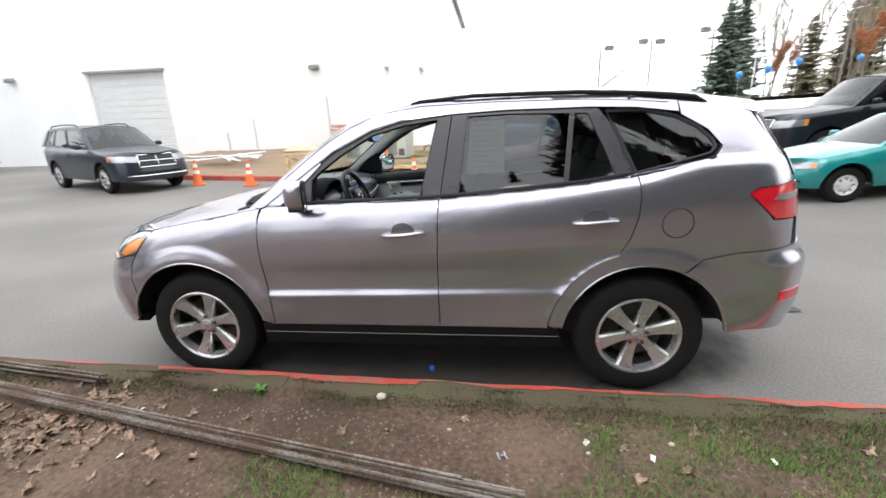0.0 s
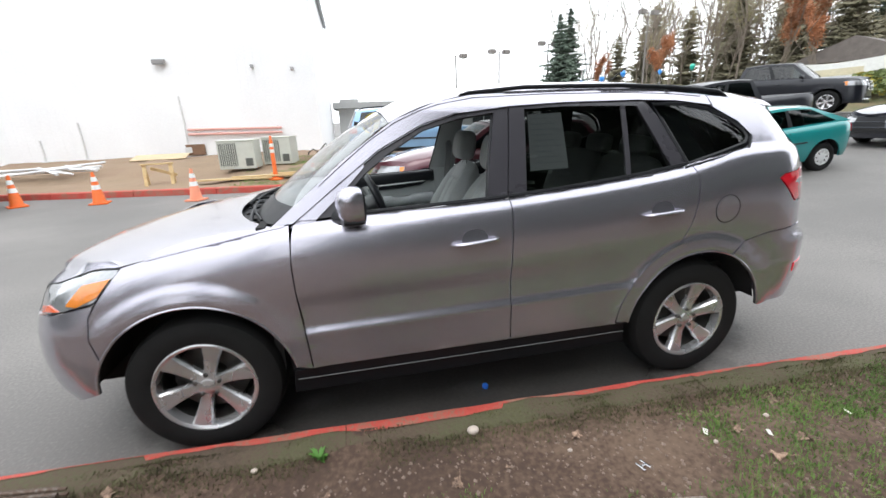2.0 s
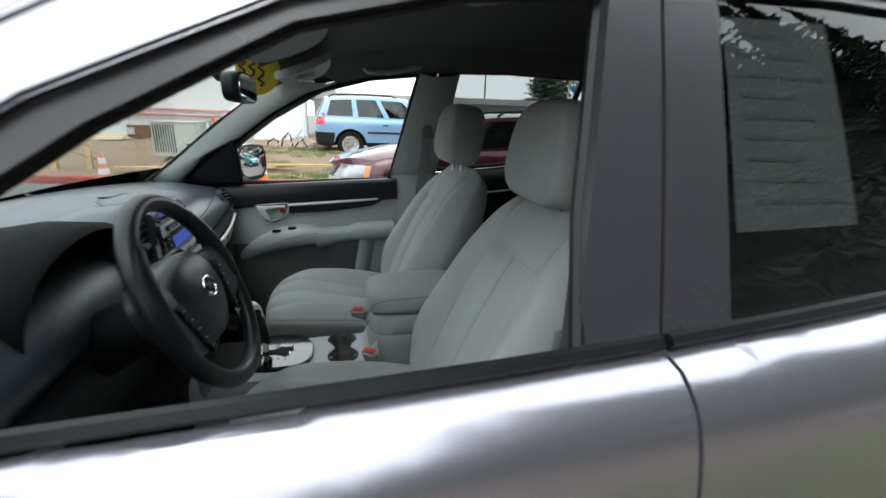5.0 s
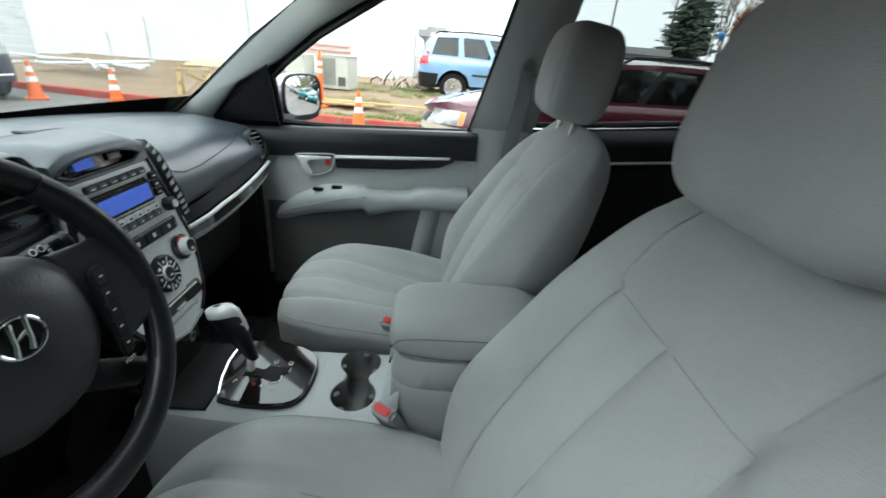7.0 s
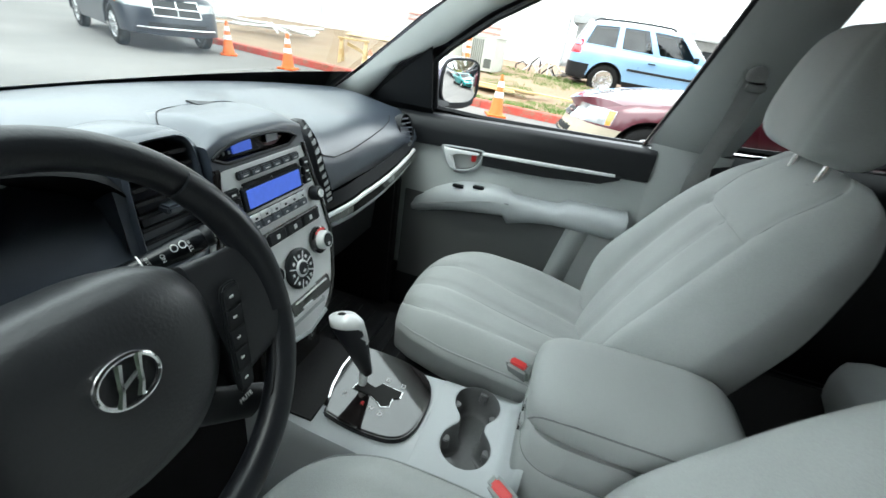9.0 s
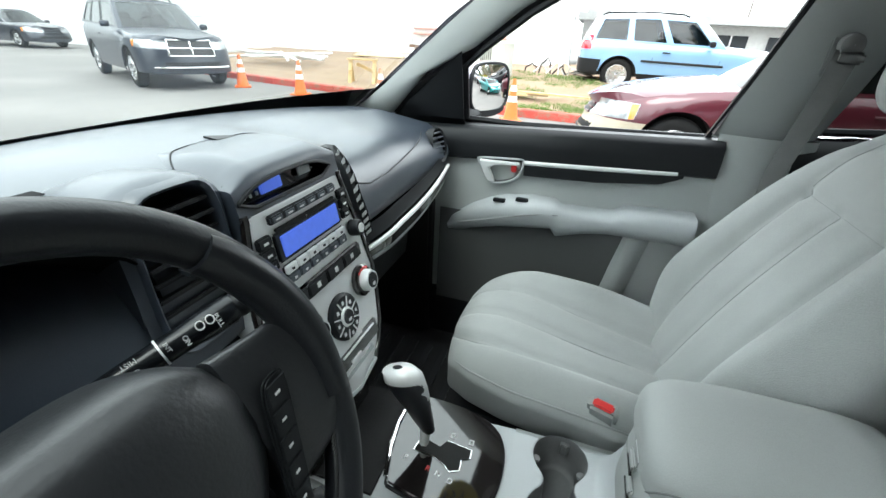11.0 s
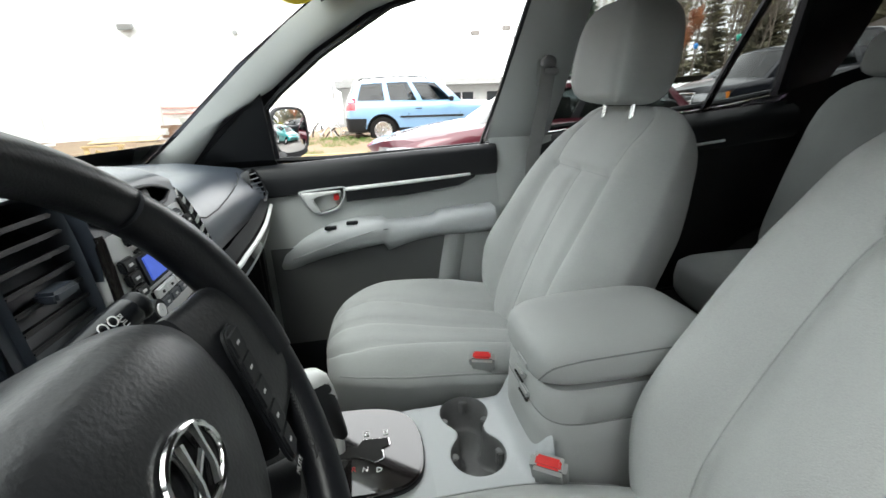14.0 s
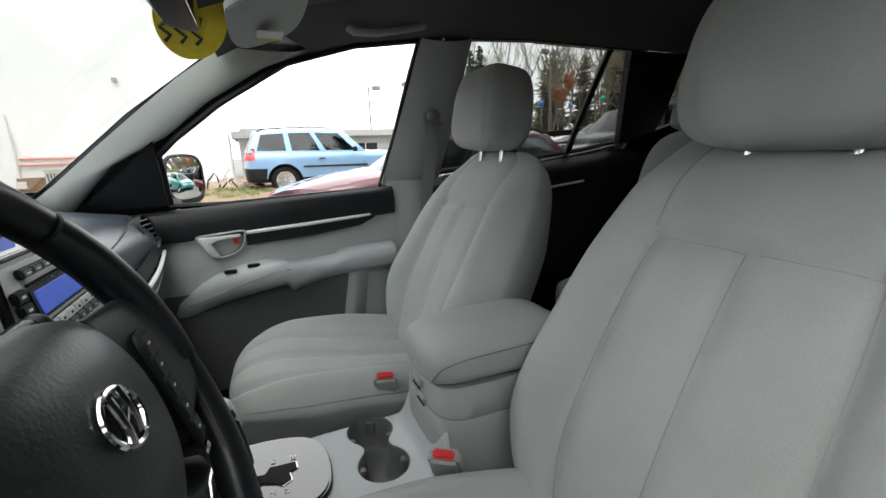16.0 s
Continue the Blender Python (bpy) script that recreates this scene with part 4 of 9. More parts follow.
    for i in range(51):
        x = -0.425 + 0.555 * (i / 50) ** 1.35
        w, zt = herm(wk2, x), herm(zk, x)
        ring = [cush(x, math.copysign(1 - (1 - abs(s)) ** 1.5, s)) for s in [-1 + k / 24 for k in range(49)]]
        for k in range(9):
            a = radians(180 * k / 8)
            ring.append(Vector((x + dx, cy + w * 0.985 * sup(math.cos(a), 0.5), zt - 0.06 - 0.10 * sup(math.sin(a), 0.5))))
        rings.append(ring)
    G().loft(rings).make("cushion", CLOTH, st, angle=70)
    for q in (-0.64, -0.14, 0.40):
        pts = []
        for i in range(25):
            x = -0.40 + 0.45 * i / 24
            pts.append(cush(x, q * (1.0 - 0.25 * smooth01((x + 0.4) / 0.5)), 0.0008))
        G().tube(pts, 0.0013, 5).make("seam", STITCH, st)
    for s in (-0.97, 0.97):
        G().tube([cush(-0.385 + 0.42 * i / 20, s, 0.001) for i in range(21)], 0.002, 5).make("piping", STITCH, st)
    G().box((-0.13 + dx, cy, 0.585), (0.48, 0.43, 0.13)).make("seat_base", BLACKPL, st, bevel=0.02)
    for s in (-1, 1):
        G().box((-0.12 + dx, cy + s * 0.17, 0.47), (0.55, 0.035, 0.13)).make("seat_rail", BLACKPL, st, bevel=0.006)
        G().box((0.02 + dx, cy + s * 0.232, 0.655), (0.34, 0.03, 0.11)).make("side_shield", CLOTHD, st, bevel=0.012)
    # headrest
    hc = Vector((0.312 + dx, cy, 1.368 if cy < 0 else 1.378))
    HT, HN = Vector((0.16, 0, 0.987)), Vector((-0.987, 0, 0.16))
    rings = []
    for i in range(33):
        a = math.pi * (i / 32 - 0.5)
        h, k = 0.108 * sup(math.sin(a), 0.75), max(0.02, math.cos(a)) ** 0.42
        ring = []
        for j in range(56):
            b = 2 * math.pi * j / 56
            s = sup(math.cos(b), 0.50)
            d = sup(math.sin(b), 0.52)
            flatten = 0.080 if d > 0 else 0.068
            groove = -0.004 * math.exp(-((abs(s) - 0.72) / 0.05) ** 2) if d > 0 else 0
            ring.append(hc + HT * h + Vector((0, s * k * (0.135 - 0.012 * h / 0.1), 0)) + HN * (d * k * flatten + groove + 0.012 * (1 - s * s) * (d > 0) * -0.5))
        rings.append(ring)
    hr = G().loft(rings).make("headrest", CLOTH, st, angle=80)
    for s in (-1, 1):
        G().tube([hc + Vector((-0.012, s * 0.058, -0.19)), hc + Vector((0.0, s * 0.058, -0.09))], 0.0065, 10).make("post", CHROME, st, "chrome headrest post")
        G().lathe([(0.013, 0), (0.012, 0.008), (0.008, 0.010)], Matrix.Translation(hc + Vector((-0.008, s * 0.058, -0.152))), 16).make("post_collar", CLOTHD, st)
    return st


driver_seat = seat(-0.360, 0.0, car, 0.672)
rider_seat = seat(0.394, 0.0, car, 0.645)

# floor and carpets
G().box((-0.1, 0, 0.385), (1.7, 1.5, 0.03)).make("cabin_floor", CARPET, car, "black carpeted floor")
fm = G().box((-0.60, 0.39, 0.408), (0.50, 0.42, 0.012), pose(0, 0, 0, 0, 6, 0)).make("floor_mat", CARPET, car, "black ribbed rubber mat", bevel=0.004)
for k in range(9):
    G().box((-0.80 + 0.05 * k, 0.39, 0.418), (0.018, 0.36, 0.01), pose(0, 0, 0, 0, 6, 0)).make("mat_rib", BLACKPL, fm, bevel=0.002)
G().box((-0.86, 0.39, 0.56), (0.03, 0.75, 0.42), None).make("toe_board", CARPET, car)

for s in (-1, 1):
    G().box((-0.80, s * 0.745, 0.70), (0.36, 0.05, 0.72)).make("kick_panel", CARPET, car, bevel=0.01)
    G().box((0.15, s * 0.80, 0.47), (2.2, 0.10, 0.22)).make("sill_panel", BLACKPL, car, bevel=0.01)
G().box((-0.93, 0, 0.95), (0.05, 1.5, 0.36)).make("bulkhead", CARPET, car)

# centre console
cons = G().loft([[Vector((x, y, z)) for y, z in ((-w, 0.42), (-w, zt - 0.03), (-w + 0.012, zt - 0.006), (-w + 0.03, zt), (0, zt + 0.002), (w - 0.03, zt), (w - 0.012, zt - 0.006), (w, zt - 0.03), (w, 0.42))] for x, w, zt in
                 ((-0.56, 0.10, 0.735), (-0.43, 0.115, 0.735), (-0.235, 0.128, 0.735))]).make("centre_console", DASHGREY, car, "grey plastic console between the seats")


def cup_edge(a, inset=0.0):
    """Rim of the double cup holder in the direction a from its waist: two round cups joined by a channel."""
    c, q = math.cos(a), math.sin(a)
    r = 0.11
    while r > 0.01:
        x, y = -0.153 + r * c, 0.028 + r * q
        e = [math.hypot(x + 0.154, y - 0.080) - 0.0455, math.hypot(x + 0.153, y + 0.0235) - 0.0465, max(abs(x + 0.153) - 0.024, abs(y - 0.028) - 0.05)]
        soft = -0.005 * math.log(sum(math.exp(-v / 0.005) for v in e))
        if soft <= -inset:
            break
        r -= 0.0005
    return x, y


def deck_z(x, y):
    return 0.735 - 0.02 * smooth01((abs(y) - 0.105) / 0.025) + 0.075 * smooth01((x + 0.105) / 0.05) ** 2 * (1 - smooth01((abs(y) - 0.085) / 0.035))


CA = [2 * math.pi * k / 160 for k in range(160)]
rings = []
for k in range(13):
    ring = []
    for a in CA:
        px, py = cup_edge(a)
        c, q = math.cos(a), math.sin(a)
        far = min(((-0.055 + 0.153) if c > 0 else (0.235 - 0.153)) / max(1e-6, abs(c)), ((0.132 - 0.028) if q > 0 else (0.132 + 0.028)) / max(1e-6, abs(q)))
        qx, qy = -0.153 + far * c, 0.028 + far * q
        f = (k / 12) ** 1.3
        x, y = px + (qx - px) * f, py + (qy - py) * f
        ring.append(Vector((x, y, deck_z(x, y) - 0.0015 * (k == 0))))
    rings.append(ring)
G().loft(rings, True, False).make("console_deck", DASHGREY, cons, angle=60)
CUPG = mat("dark_grey_cup_liner", (0.105, 0.107, 0.107), 0.5)
cup = G().loft([[Vector((*cup_edge(a, i), 0.735 - d)) for a in CA] for i, d in ((0.0, 0.0015), (0.002, 0.006), (0.003, 0.03), (0.005, 0.068), (0.012, 0.074), (0.0215, 0.0748))], True, False).make("cup_holder", CUPG, cons, "dark grey double cup holder", angle=60)
G().add([Vector((*cup_edge(a, 0.011), 0.6608)) for a in CA], [tuple(range(160))]).make("cup_floor", CUPG, cup)
for cx, cyy, an in ((-0.154, 0.080, (80, 190, 335)), (-0.153, -0.0235, (10, 165, 240))):
    for a in an:
        m = Matrix.Translation((cx, cyy, 0)) @ Matrix.Rotation(radians(a), 4, "Z")
        G().loft([[Vector((0.0435 - d, y, z)) for y, z in ((-w, 0.700), (w, 0.700), (w, 0.726), (-w, 0.726))] for w, d in ((0.0085, 0.0), (0.008, 0.006), (0.005, 0.011))]).make("cup_finger", CUPG, cup, bevel=0.002).data.transform(m)
G().loft([[Vector((x, y, z)) for y, z in ((-0.128, 0.42), (-0.128, 0.70), (0.128, 0.70), (0.128, 0.42))] for x in (-0.235, 0.30)], True, True).make("console_side", DASHGREY, cons).data.transform(Matrix.Translation((0, 0, -0.045)))
# armrest box with lid
LIDK = ((-0.078, 0.052, 0.897, 0.924), (-0.074, 0.068, 0.890, 0.937), (-0.062, 0.083, 0.886, 0.947), (-0.030, 0.095, 0.884, 0.955), (0.05, 0.101, 0.883, 0.959), (0.14, 0.101, 0.883, 0.959), (0.20, 0.098, 0.884, 0.951), (0.225, 0.090, 0.890, 0.934))


def lid_size(x):
    return [herm([(k[0], k[i]) for k in LIDK], x) for i in (1, 2, 3)]


rings = []
for i in range(33):
    x = -0.078 + 0.303 * (i / 32) ** 1.5
    w, zb, zt = lid_size(x)
    rings.append([Vector((x, w * sup(math.cos(a), 0.42), (zb + zt) / 2 + (zt - zb) / 2 * sup(math.sin(a), 0.62) + 0.006 * max(0, math.sin(a)) ** 2)) for a in [2 * math.pi * k / 48 for k in range(48)]])
lid = G().loft(rings).make("armrest_lid", CLOTHD, cons, "padded grey armrest lid", angle=60)
for sd in (-1, 1):
    pts = []
    for x, z in ((-0.071, 0.895), (-0.070, 0.905), (-0.066, 0.915), (-0.057, 0.925), (-0.042, 0.932), (-0.015, 0.937), (0.03, 0.940), (0.10, 0.941), (0.17, 0.940), (0.21, 0.934)):
        w, zb, zt = lid_size(x)
        q = min(0.98, abs(z - (zb + zt) / 2) / ((zt - zb) / 2)) ** (1 / 0.62)
        pts.append((x, sd * (w * (1 - q * q) ** 0.21 + 0.0006), z))
    G().tube(pts, 0.0014, 5).make("seam", SEAMGREY, lid)
rings = []
for z, o in ((0.62, 0.004), (0.70, 0.003), (0.80, 0.0), (0.836, -0.001), (0.838, -0.003), (0.840, -0.001), (0.872, -0.004), (0.882, -0.010)):
    rings.append([Vector((0.076 + (0.150 + o) * sup(math.cos(a), 0.36), (0.099 + o) * sup(math.sin(a), 0.36), z - 0.012 * math.sin(a) ** 2 * (z < 0.86))) for a in [2 * math.pi * k / 64 for k in range(64)]])
abx = G().loft(rings).make("armrest_box", CLOTHD, cons, angle=50)
G().tube([Vector((0.076 + 0.1482 * sup(math.cos(a), 0.36), 0.0972 * sup(math.sin(a), 0.36), 0.838 - 0.012 * math.sin(a) ** 2)) for a in [2 * math.pi * k / 64 for k in range(64)]], 0.0013, 5, closed=True).make("box_seam", SEAMGREY, abx)
G().box((-0.0745, -0.018, 0.899), (0.010, 0.044, 0.018)).make("lid_latch", CLOTHD, lid, bevel=0.004)
for y, z in ((-0.002, 0.868), (-0.022, 0.846)):
    tab = G().box((-0.0745, y, z), (0.008, 0.036, 0.013)).make("latch_tab", CLOTHD, abx, bevel=0.003)
    G().box((-0.0775, y, z - 0.009), (0.003, 0.034, 0.003)).make("slit", UNDER, tab)
# shift gate
def soften(poly, rounds=2):
    """Corner-cut an outline."""
    for _ in range(rounds):
        poly = [q for i in range(len(poly)) for q in ((poly[i][0] * 0.75 + poly[(i + 1) % len(poly)][0] * 0.25, poly[i][1] * 0.75 + poly[(i + 1) % len(poly)][1] * 0.25),
                                                     (poly[i][0] * 0.25 + poly[(i + 1) % len(poly)][0] * 0.75, poly[i][1] * 0.25 + poly[(i + 1) % len(poly)][1] * 0.75))]
    return poly


gx = [(-0.410, -0.069), (-0.424, -0.02), (-0.434, 0.04), (-0.432, 0.117), (-0.36, 0.119), (-0.300, 0.109), (-0.262, 0.088), (-0.245, 0.050), (-0.242, 0.0), (-0.249, -0.050), (-0.272, -0.074), (-0.31, -0.080), (-0.36, -0.079)]
gx = soften(gx[:1] * 2 + gx[1:3] + gx[3:4] * 2 + gx[4:])
G().extr([(-0.322 + (x + 0.322) * 1.025, 0.015 + (y - 0.015) * 1.025) for x, y in gx], 0.010, Matrix.Translation((0, 0, 0.735))).make("gate_bezel", BLACKPL, cons, bevel=0.003)
G().tube([(-0.413, -0.062, 0.748), (-0.427, -0.015, 0.749), (-0.436, 0.04, 0.749), (-0.434, 0.112, 0.748)], 0.0042, 8).make("gate_strip", CHROME, cons)
gate = G().extr(gx, 0.013, Matrix.Translation((0, 0, 0.736))).make("shift_gate", GLOSSBLK, cons, "glossy black shift plate", bevel=0.003)
slot = [(-0.390, -0.002), (-0.386, 0.026), (-0.350, 0.017), (-0.341, 0.033), (-0.297, 0.029), (-0.296, 0.013), (-0.309, 0.006), (-0.307, -0.014), (-0.322, -0.022), (-0.334, -0.012), (-0.352, -0.004)]
G().extr(slot, 0.003, Matrix.Translation((0, 0, 0.7475))).make("slot_rim", CHROME, gate)
G().extr([(-0.342 + (x + 0.342) * 0.965, 0.008 + (y - 0.008) * 0.925) for x, y in slot], 0.0045, Matrix.Translation((0, 0, 0.7475))).make("slot", UNDER, gate)
for ch, x, y in (("P", -0.397, -0.020), ("R", -0.356, -0.027), ("N", -0.338, -0.031), ("D", -0.317, -0.036)):
    words(ch, 0.013, pose(x, y, 0.7497, 0, 0, -8), REDBTN if ch == "R" else WHITEINK, gate)
for x, y in ((-0.335, 0.046), (-0.302, 0.043)):
    G().box((x, y, 0.7495), (0.008, 0.010, 0.002)).make("gate_mark", WHITEINK, gate)
    G().box((x, y, 0.7500), (0.005, 0.007, 0.002)).make("gate_mark_centre", GLOSSBLK, gate)
shift = G().tube([(-0.378, 0.014, 0.745), (-0.377, 0.020, 0.79), (-0.378, 0.020, 0.80)], [0.008, 0.009, 0.010], 12).make("shift_lever", SATIN, cons, "silver stalk with black leather knob")
rings = []
for t, w, d in ((0, 0.0105, 0.0105), (0.12, 0.0125, 0.0135), (0.4, 0.018, 0.020), (0.7, 0.022, 0.028), (0.88, 0.022, 0.031), (0.97, 0.017, 0.025), (1, 0.007, 0.010)):
    c = Vector((-0.373 - 0.034 * t - 0.011 * t * t, 0.022 - 0.024 * t, 0.775 + 0.142 * t))
    rings.append([c + Vector((d * math.cos(a), w * math.sin(a), 0.25 * d * math.cos(a))) for a in [2 * math.pi * k / 24 for k in range(24)]])
kn = G().loft(rings).make("shift_knob", LEATHER, shift, angle=60)
rings = []
for t, w, d in ((0.55, 0.0210, 0.0250), (0.62, 0.0218, 0.0268), (0.7, 0.0227, 0.0290), (0.88, 0.0230, 0.0322), (0.975, 0.0180, 0.0264), (1.01, 0.005, 0.008)):
    c = Vector((-0.373 - 0.034 * t - 0.011 * t * t, 0.022 - 0.024 * t, 0.775 + 0.142 * t))
    half = 0.55 + 2.6 * smooth01((t - 0.62) / 0.36)
    rings.append([c + Vector((d * math.cos(a), w * math.sin(a), 0.25 * d * math.cos(a))) for a in [0.35 + half * (2 * k / 24 - 1) for k in range(25)]])
G().loft(rings, False, False).make("knob_cap", SATIN, shift, "satin silver cap", angle=60)
# open bin ahead of the gate
G().box((-0.475, 0.01, 0.738), (0.10, 0.20, 0.006)).make("bin_floor", CARPET, cons)
G().box((-0.53, 0.0, 0.80), (0.02, 0.19, 0.13)).make("bin_back", GLOSSBLK, cons, bevel=0.004)
G().lathe([(0.014, 0), (0.014, 0.008), (0.009, 0.009), (0.001, 0.006)], Matrix.Translation((-0.519, 0.05, 0.80)) @ pose(0, 0, 0, 0, 90, 0), 16).make("socket", CHROME, cons)
# belt buckles
for y, x, z, ang in ((-0.124, -0.076, 0.790, 55), (0.160, -0.095, 0.790, 72)):
    m = Matrix.Translation((x, y, z)) @ pose(0, 0, 0, 0, -28, ang)
    bk2 = G().box((0, 0, -0.05), (0.026, 0.052, 0.13), m).make("belt_buckle", CLOTHD, car, "grey buckle with a red button", bevel=0.006)
    G().box((0.0, 0, 0.0155), (0.016, 0.036, 0.006), m).make("button", REDBTN, bk2, bevel=0.003)

# ---- dashboard ----
def dash_top(y):
    c = 0.047 * math.exp(-(abs(y) / 0.19) ** 4) - 0.028 * smooth01((abs(y) - 0.35) / 0.35)
    return c


rings = []
for i in range(57):
    y = -0.735 + 1.47 * i / 56
    c = dash_top(y)
    b = 0.17 * (1 - (y / 0.8) ** 2)
    f = 0.032 * (1 - (y / 0.75) ** 2)
    rings.append([Vector(p) for p in ((-0.89 - b, y, 1.08), (-0.875 - b, y, 1.135 + f), (-0.855 - b, y, 1.160 + f), (-0.78 - b * 0.5, y, 1.172 + f * 0.6 + c * 0.5), (-0.70, y, 1.172 + c), (-0.645, y, 1.164 + c), (-0.61, y, 1.142 + c), (-0.585, y, 1.10 + c * 0.6),
                                      (-0.574, y, 1.06), (-0.582, y, 1.035), (-0.62, y, 1.03), (-0.66, y, 1.03))])
dash = G().loft(rings, False, False).make("dashboard", DASH, car, "dark charcoal soft-touch dashboard", angle=70)
seam = [(-0.612, 0.20, 1.128), (-0.600, 0.215, 1.113), (-0.594, 0.25, 1.103), (-0.595, 0.33, 1.102), (-0.600, 0.42, 1.108), (-0.607, 0.52, 1.117), (-0.613, 0.57, 1.127), (-0.622, 0.59, 1.137)]
G().tube([(x + 0.010, y, z + 0.004) for x, y, z in seam], 0.0013, 5).make("airbag_seam", SEAM, dash)
# lower dash of pale plastic with silver trim
rings = []
for i in range(21):
    y = 0.165 + 0.545 * i / 20
    k = 0.02 * math.sin(math.pi * i / 20) - 0.02 * smooth01(1 - i / 5)
    dz = 0.035 * (i / 20 - 0.5) - 0.012
    rings.append([Vector(p) for p in ((-0.60, y, 1.02 + dz), (-0.570 + k, y, 1.012 + dz), (-0.574 + k, y, 0.985 + dz), (-0.578 + k, y, 0.972 + dz), (-0.590 + k, y, 0.962 + dz), (-0.68, y, 0.90), (-0.70, y, 0.72), (-0.80, y, 0.60), (-0.9, y, 0.60))])
G().loft([r[0:3] for r in rings], False, False).make("gloss_band", GLOSSBLK, dash, "glossy black band", angle=60)
G().loft([r[2:5] for r in rings], False, False).make("lower_lip", DASHGREY, dash, "grey moulded lip", angle=60)
# the shade below the lip is put into the glovebox colour
G().loft([r[4:] for r in rings], False, False).make("glovebox", mat("shaded_lower_plastic", (0.035, 0.036, 0.038), 0.6, 0, 0.1, 6, 500, 0.08), dash, "glovebox panel darkened with the footwell's shade", angle=60)
G().tube([(-0.566 + 0.02 * math.sin(math.pi * i / 20) - 0.018 * smooth01(1 - i / 5), 0.165 + 0.535 * i / 20, 1.012 + 0.036 * (i / 20 - 0.5) - 0.05 * max(0, 0.3 - i / 20)) for i in range(21)], 0.0052, 8).make("silver_trim", SATIN, dash, "satin silver strip")
G().grid(lambda a, b: Vector((-0.572 - 0.01 * b + 0.018 * math.sin(math.pi * a) - 0.018 * smooth01(1 - 4 * a), 0.165 + 0.54 * a, 1.02 + 0.036 * (a - 0.5) - 0.05 * max(0, 0.3 - a) + 0.03 * b)), 20, 2).make("black_band", BLACKPL, dash)
# driver side lower dash
G().loft([[Vector(p) for p in ((-0.60, y, 1.04), (-0.575, y, 1.02), (-0.57, y, 0.96), (-0.62, y, 0.80), (-0.70, y, 0.62), (-0.85, y, 0.60))] for y in (-0.735, -0.5, -0.2, -0.12)], False, False).make("knee_panel", BLACKPL, dash, angle=60)


# centre stack
def stack(y, z, off=0.0):
    """A point on the sloping face of the centre stack."""
    return Vector((-0.53 - 0.19 * (z - 0.975) + 0.018 * math.exp(-((z - 0.86) / 0.10) ** 2) + off, y, z))


def on_stack(name, y, z, w, h, d, material, parent, bevel=0.002, off=0.0, label=""):
    tilt = math.degrees(math.atan2(stack(0, z - 0.02).x - stack(0, z + 0.02).x, 0.04))
    m = Matrix.Translation(stack(y, z, off)) @ pose(0, 0, 0, 0, -tilt, 0)
    return G().box((0, 0, 0), (d, w, h), m).make(name, material, parent, label, bevel=bevel)


def half_w(z):
    return herm([(0.855, 0.04), (0.87, 0.066), (0.90, 0.094), (0.95, 0.120), (1.0, 0.133), (1.06, 0.124), (1.11, 0.110), (1.165, 0.096)], z)


CY = 0.005
rings = [[stack(CY - half_w(z), z, -0.05), stack(CY - half_w(z), z, 0), stack(CY - half_w(z) * 0.5, z, 0.004), stack(CY, z, 0.005), stack(CY + half_w(z) * 0.5, z, 0.004), stack(CY + half_w(z), z, 0), stack(CY + half_w(z), z, -0.05)] for z in [0.855, 0.862, 0.875, 0.90, 0.93, 0.96, 1.0, 1.03, 1.06, 1.09, 1.12, 1.145, 1.168]]
stk = G().loft(rings, False, True).make("radio_panel", SATIN, dash, "satin silver radio and climate panel", angle=50)
for sd in (-1, 1):
    G().tube([stack(CY + sd * (half_w(z) + 0.005), z, -0.001) for z in (1.172, 1.165, 1.12, 1.06, 1.0, 0.95, 0.91, 0.88, 0.862)], 0.0055, 8).make("stack_edge", GLOSSBLK, stk)
G().tube([stack(CY - half_w(0.862) - 0.004, 0.862), stack(CY, 0.85), stack(CY + half_w(0.862) + 0.004, 0.862)], 0.006, 8).make("stack_edge", DASHGREY, stk)


# clock pod: rolls over from the dash top, with an eye-shaped recess
def pod(y, t):
    """Across the pod (y) and up over its brow (t from 0 to 1)."""
    x = herm([(0, -0.566), (0.12, -0.570), (0.30, -0.575), (0.38, -0.582), (0.46, -0.595), (0.62, -0.64), (0.8, -0.71), (1.0, -0.80)], t)
    z = herm([(0, 1.167), (0.12, 1.182), (0.30, 1.206), (0.38, 1.216), (0.46, 1.222), (0.62, 1.226), (0.8, 1.219), (1.0, 1.196)], t)
    e = abs(y - CY) / 0.108
    z -= 0.024 * max(0, e - 0.55) ** 2 / 0.2 * smooth01((t - 0.2) / 0.3)
    return Vector((x - 0.010 * e * e * smooth01((t - 0.3) / 0.2), y, z))


def eye(y, t):
    """Inside (negative) or outside the eye-shaped opening."""
    a, z = (y - CY + 0.008) / 0.094, pod(y, t).z
    top, low = 1.2025 - 0.016 * abs(a) ** 3, 1.1755 + 0.010 * max(0, abs(a) - 0.75) / 0.25
    return max(z - top, low - z, (abs(a) - 1) * 0.05)


vs, fs = [], []
NI, NJ = 96, 84
tj = [0.46 * j / 56 for j in range(57)] + [0.46 + 0.54 * j / 27 for j in range(1, 28)]
for i in range(NI + 1):
    for j in range(len(tj)):
        vs.append(pod(CY - 0.106 + 0.212 * i / NI, tj[j]))
for i in range(NI):
    for j in range(len(tj) - 1):
        if eye(CY - 0.106 + 0.212 * (i + 0.5) / NI, (tj[j] + tj[j + 1]) / 2) > 0 or tj[j] > 0.35:
            k = len(tj)
            fs.append((i * k + j, (i + 1) * k + j, (i + 1) * k + j + 1, i * k + j + 1))
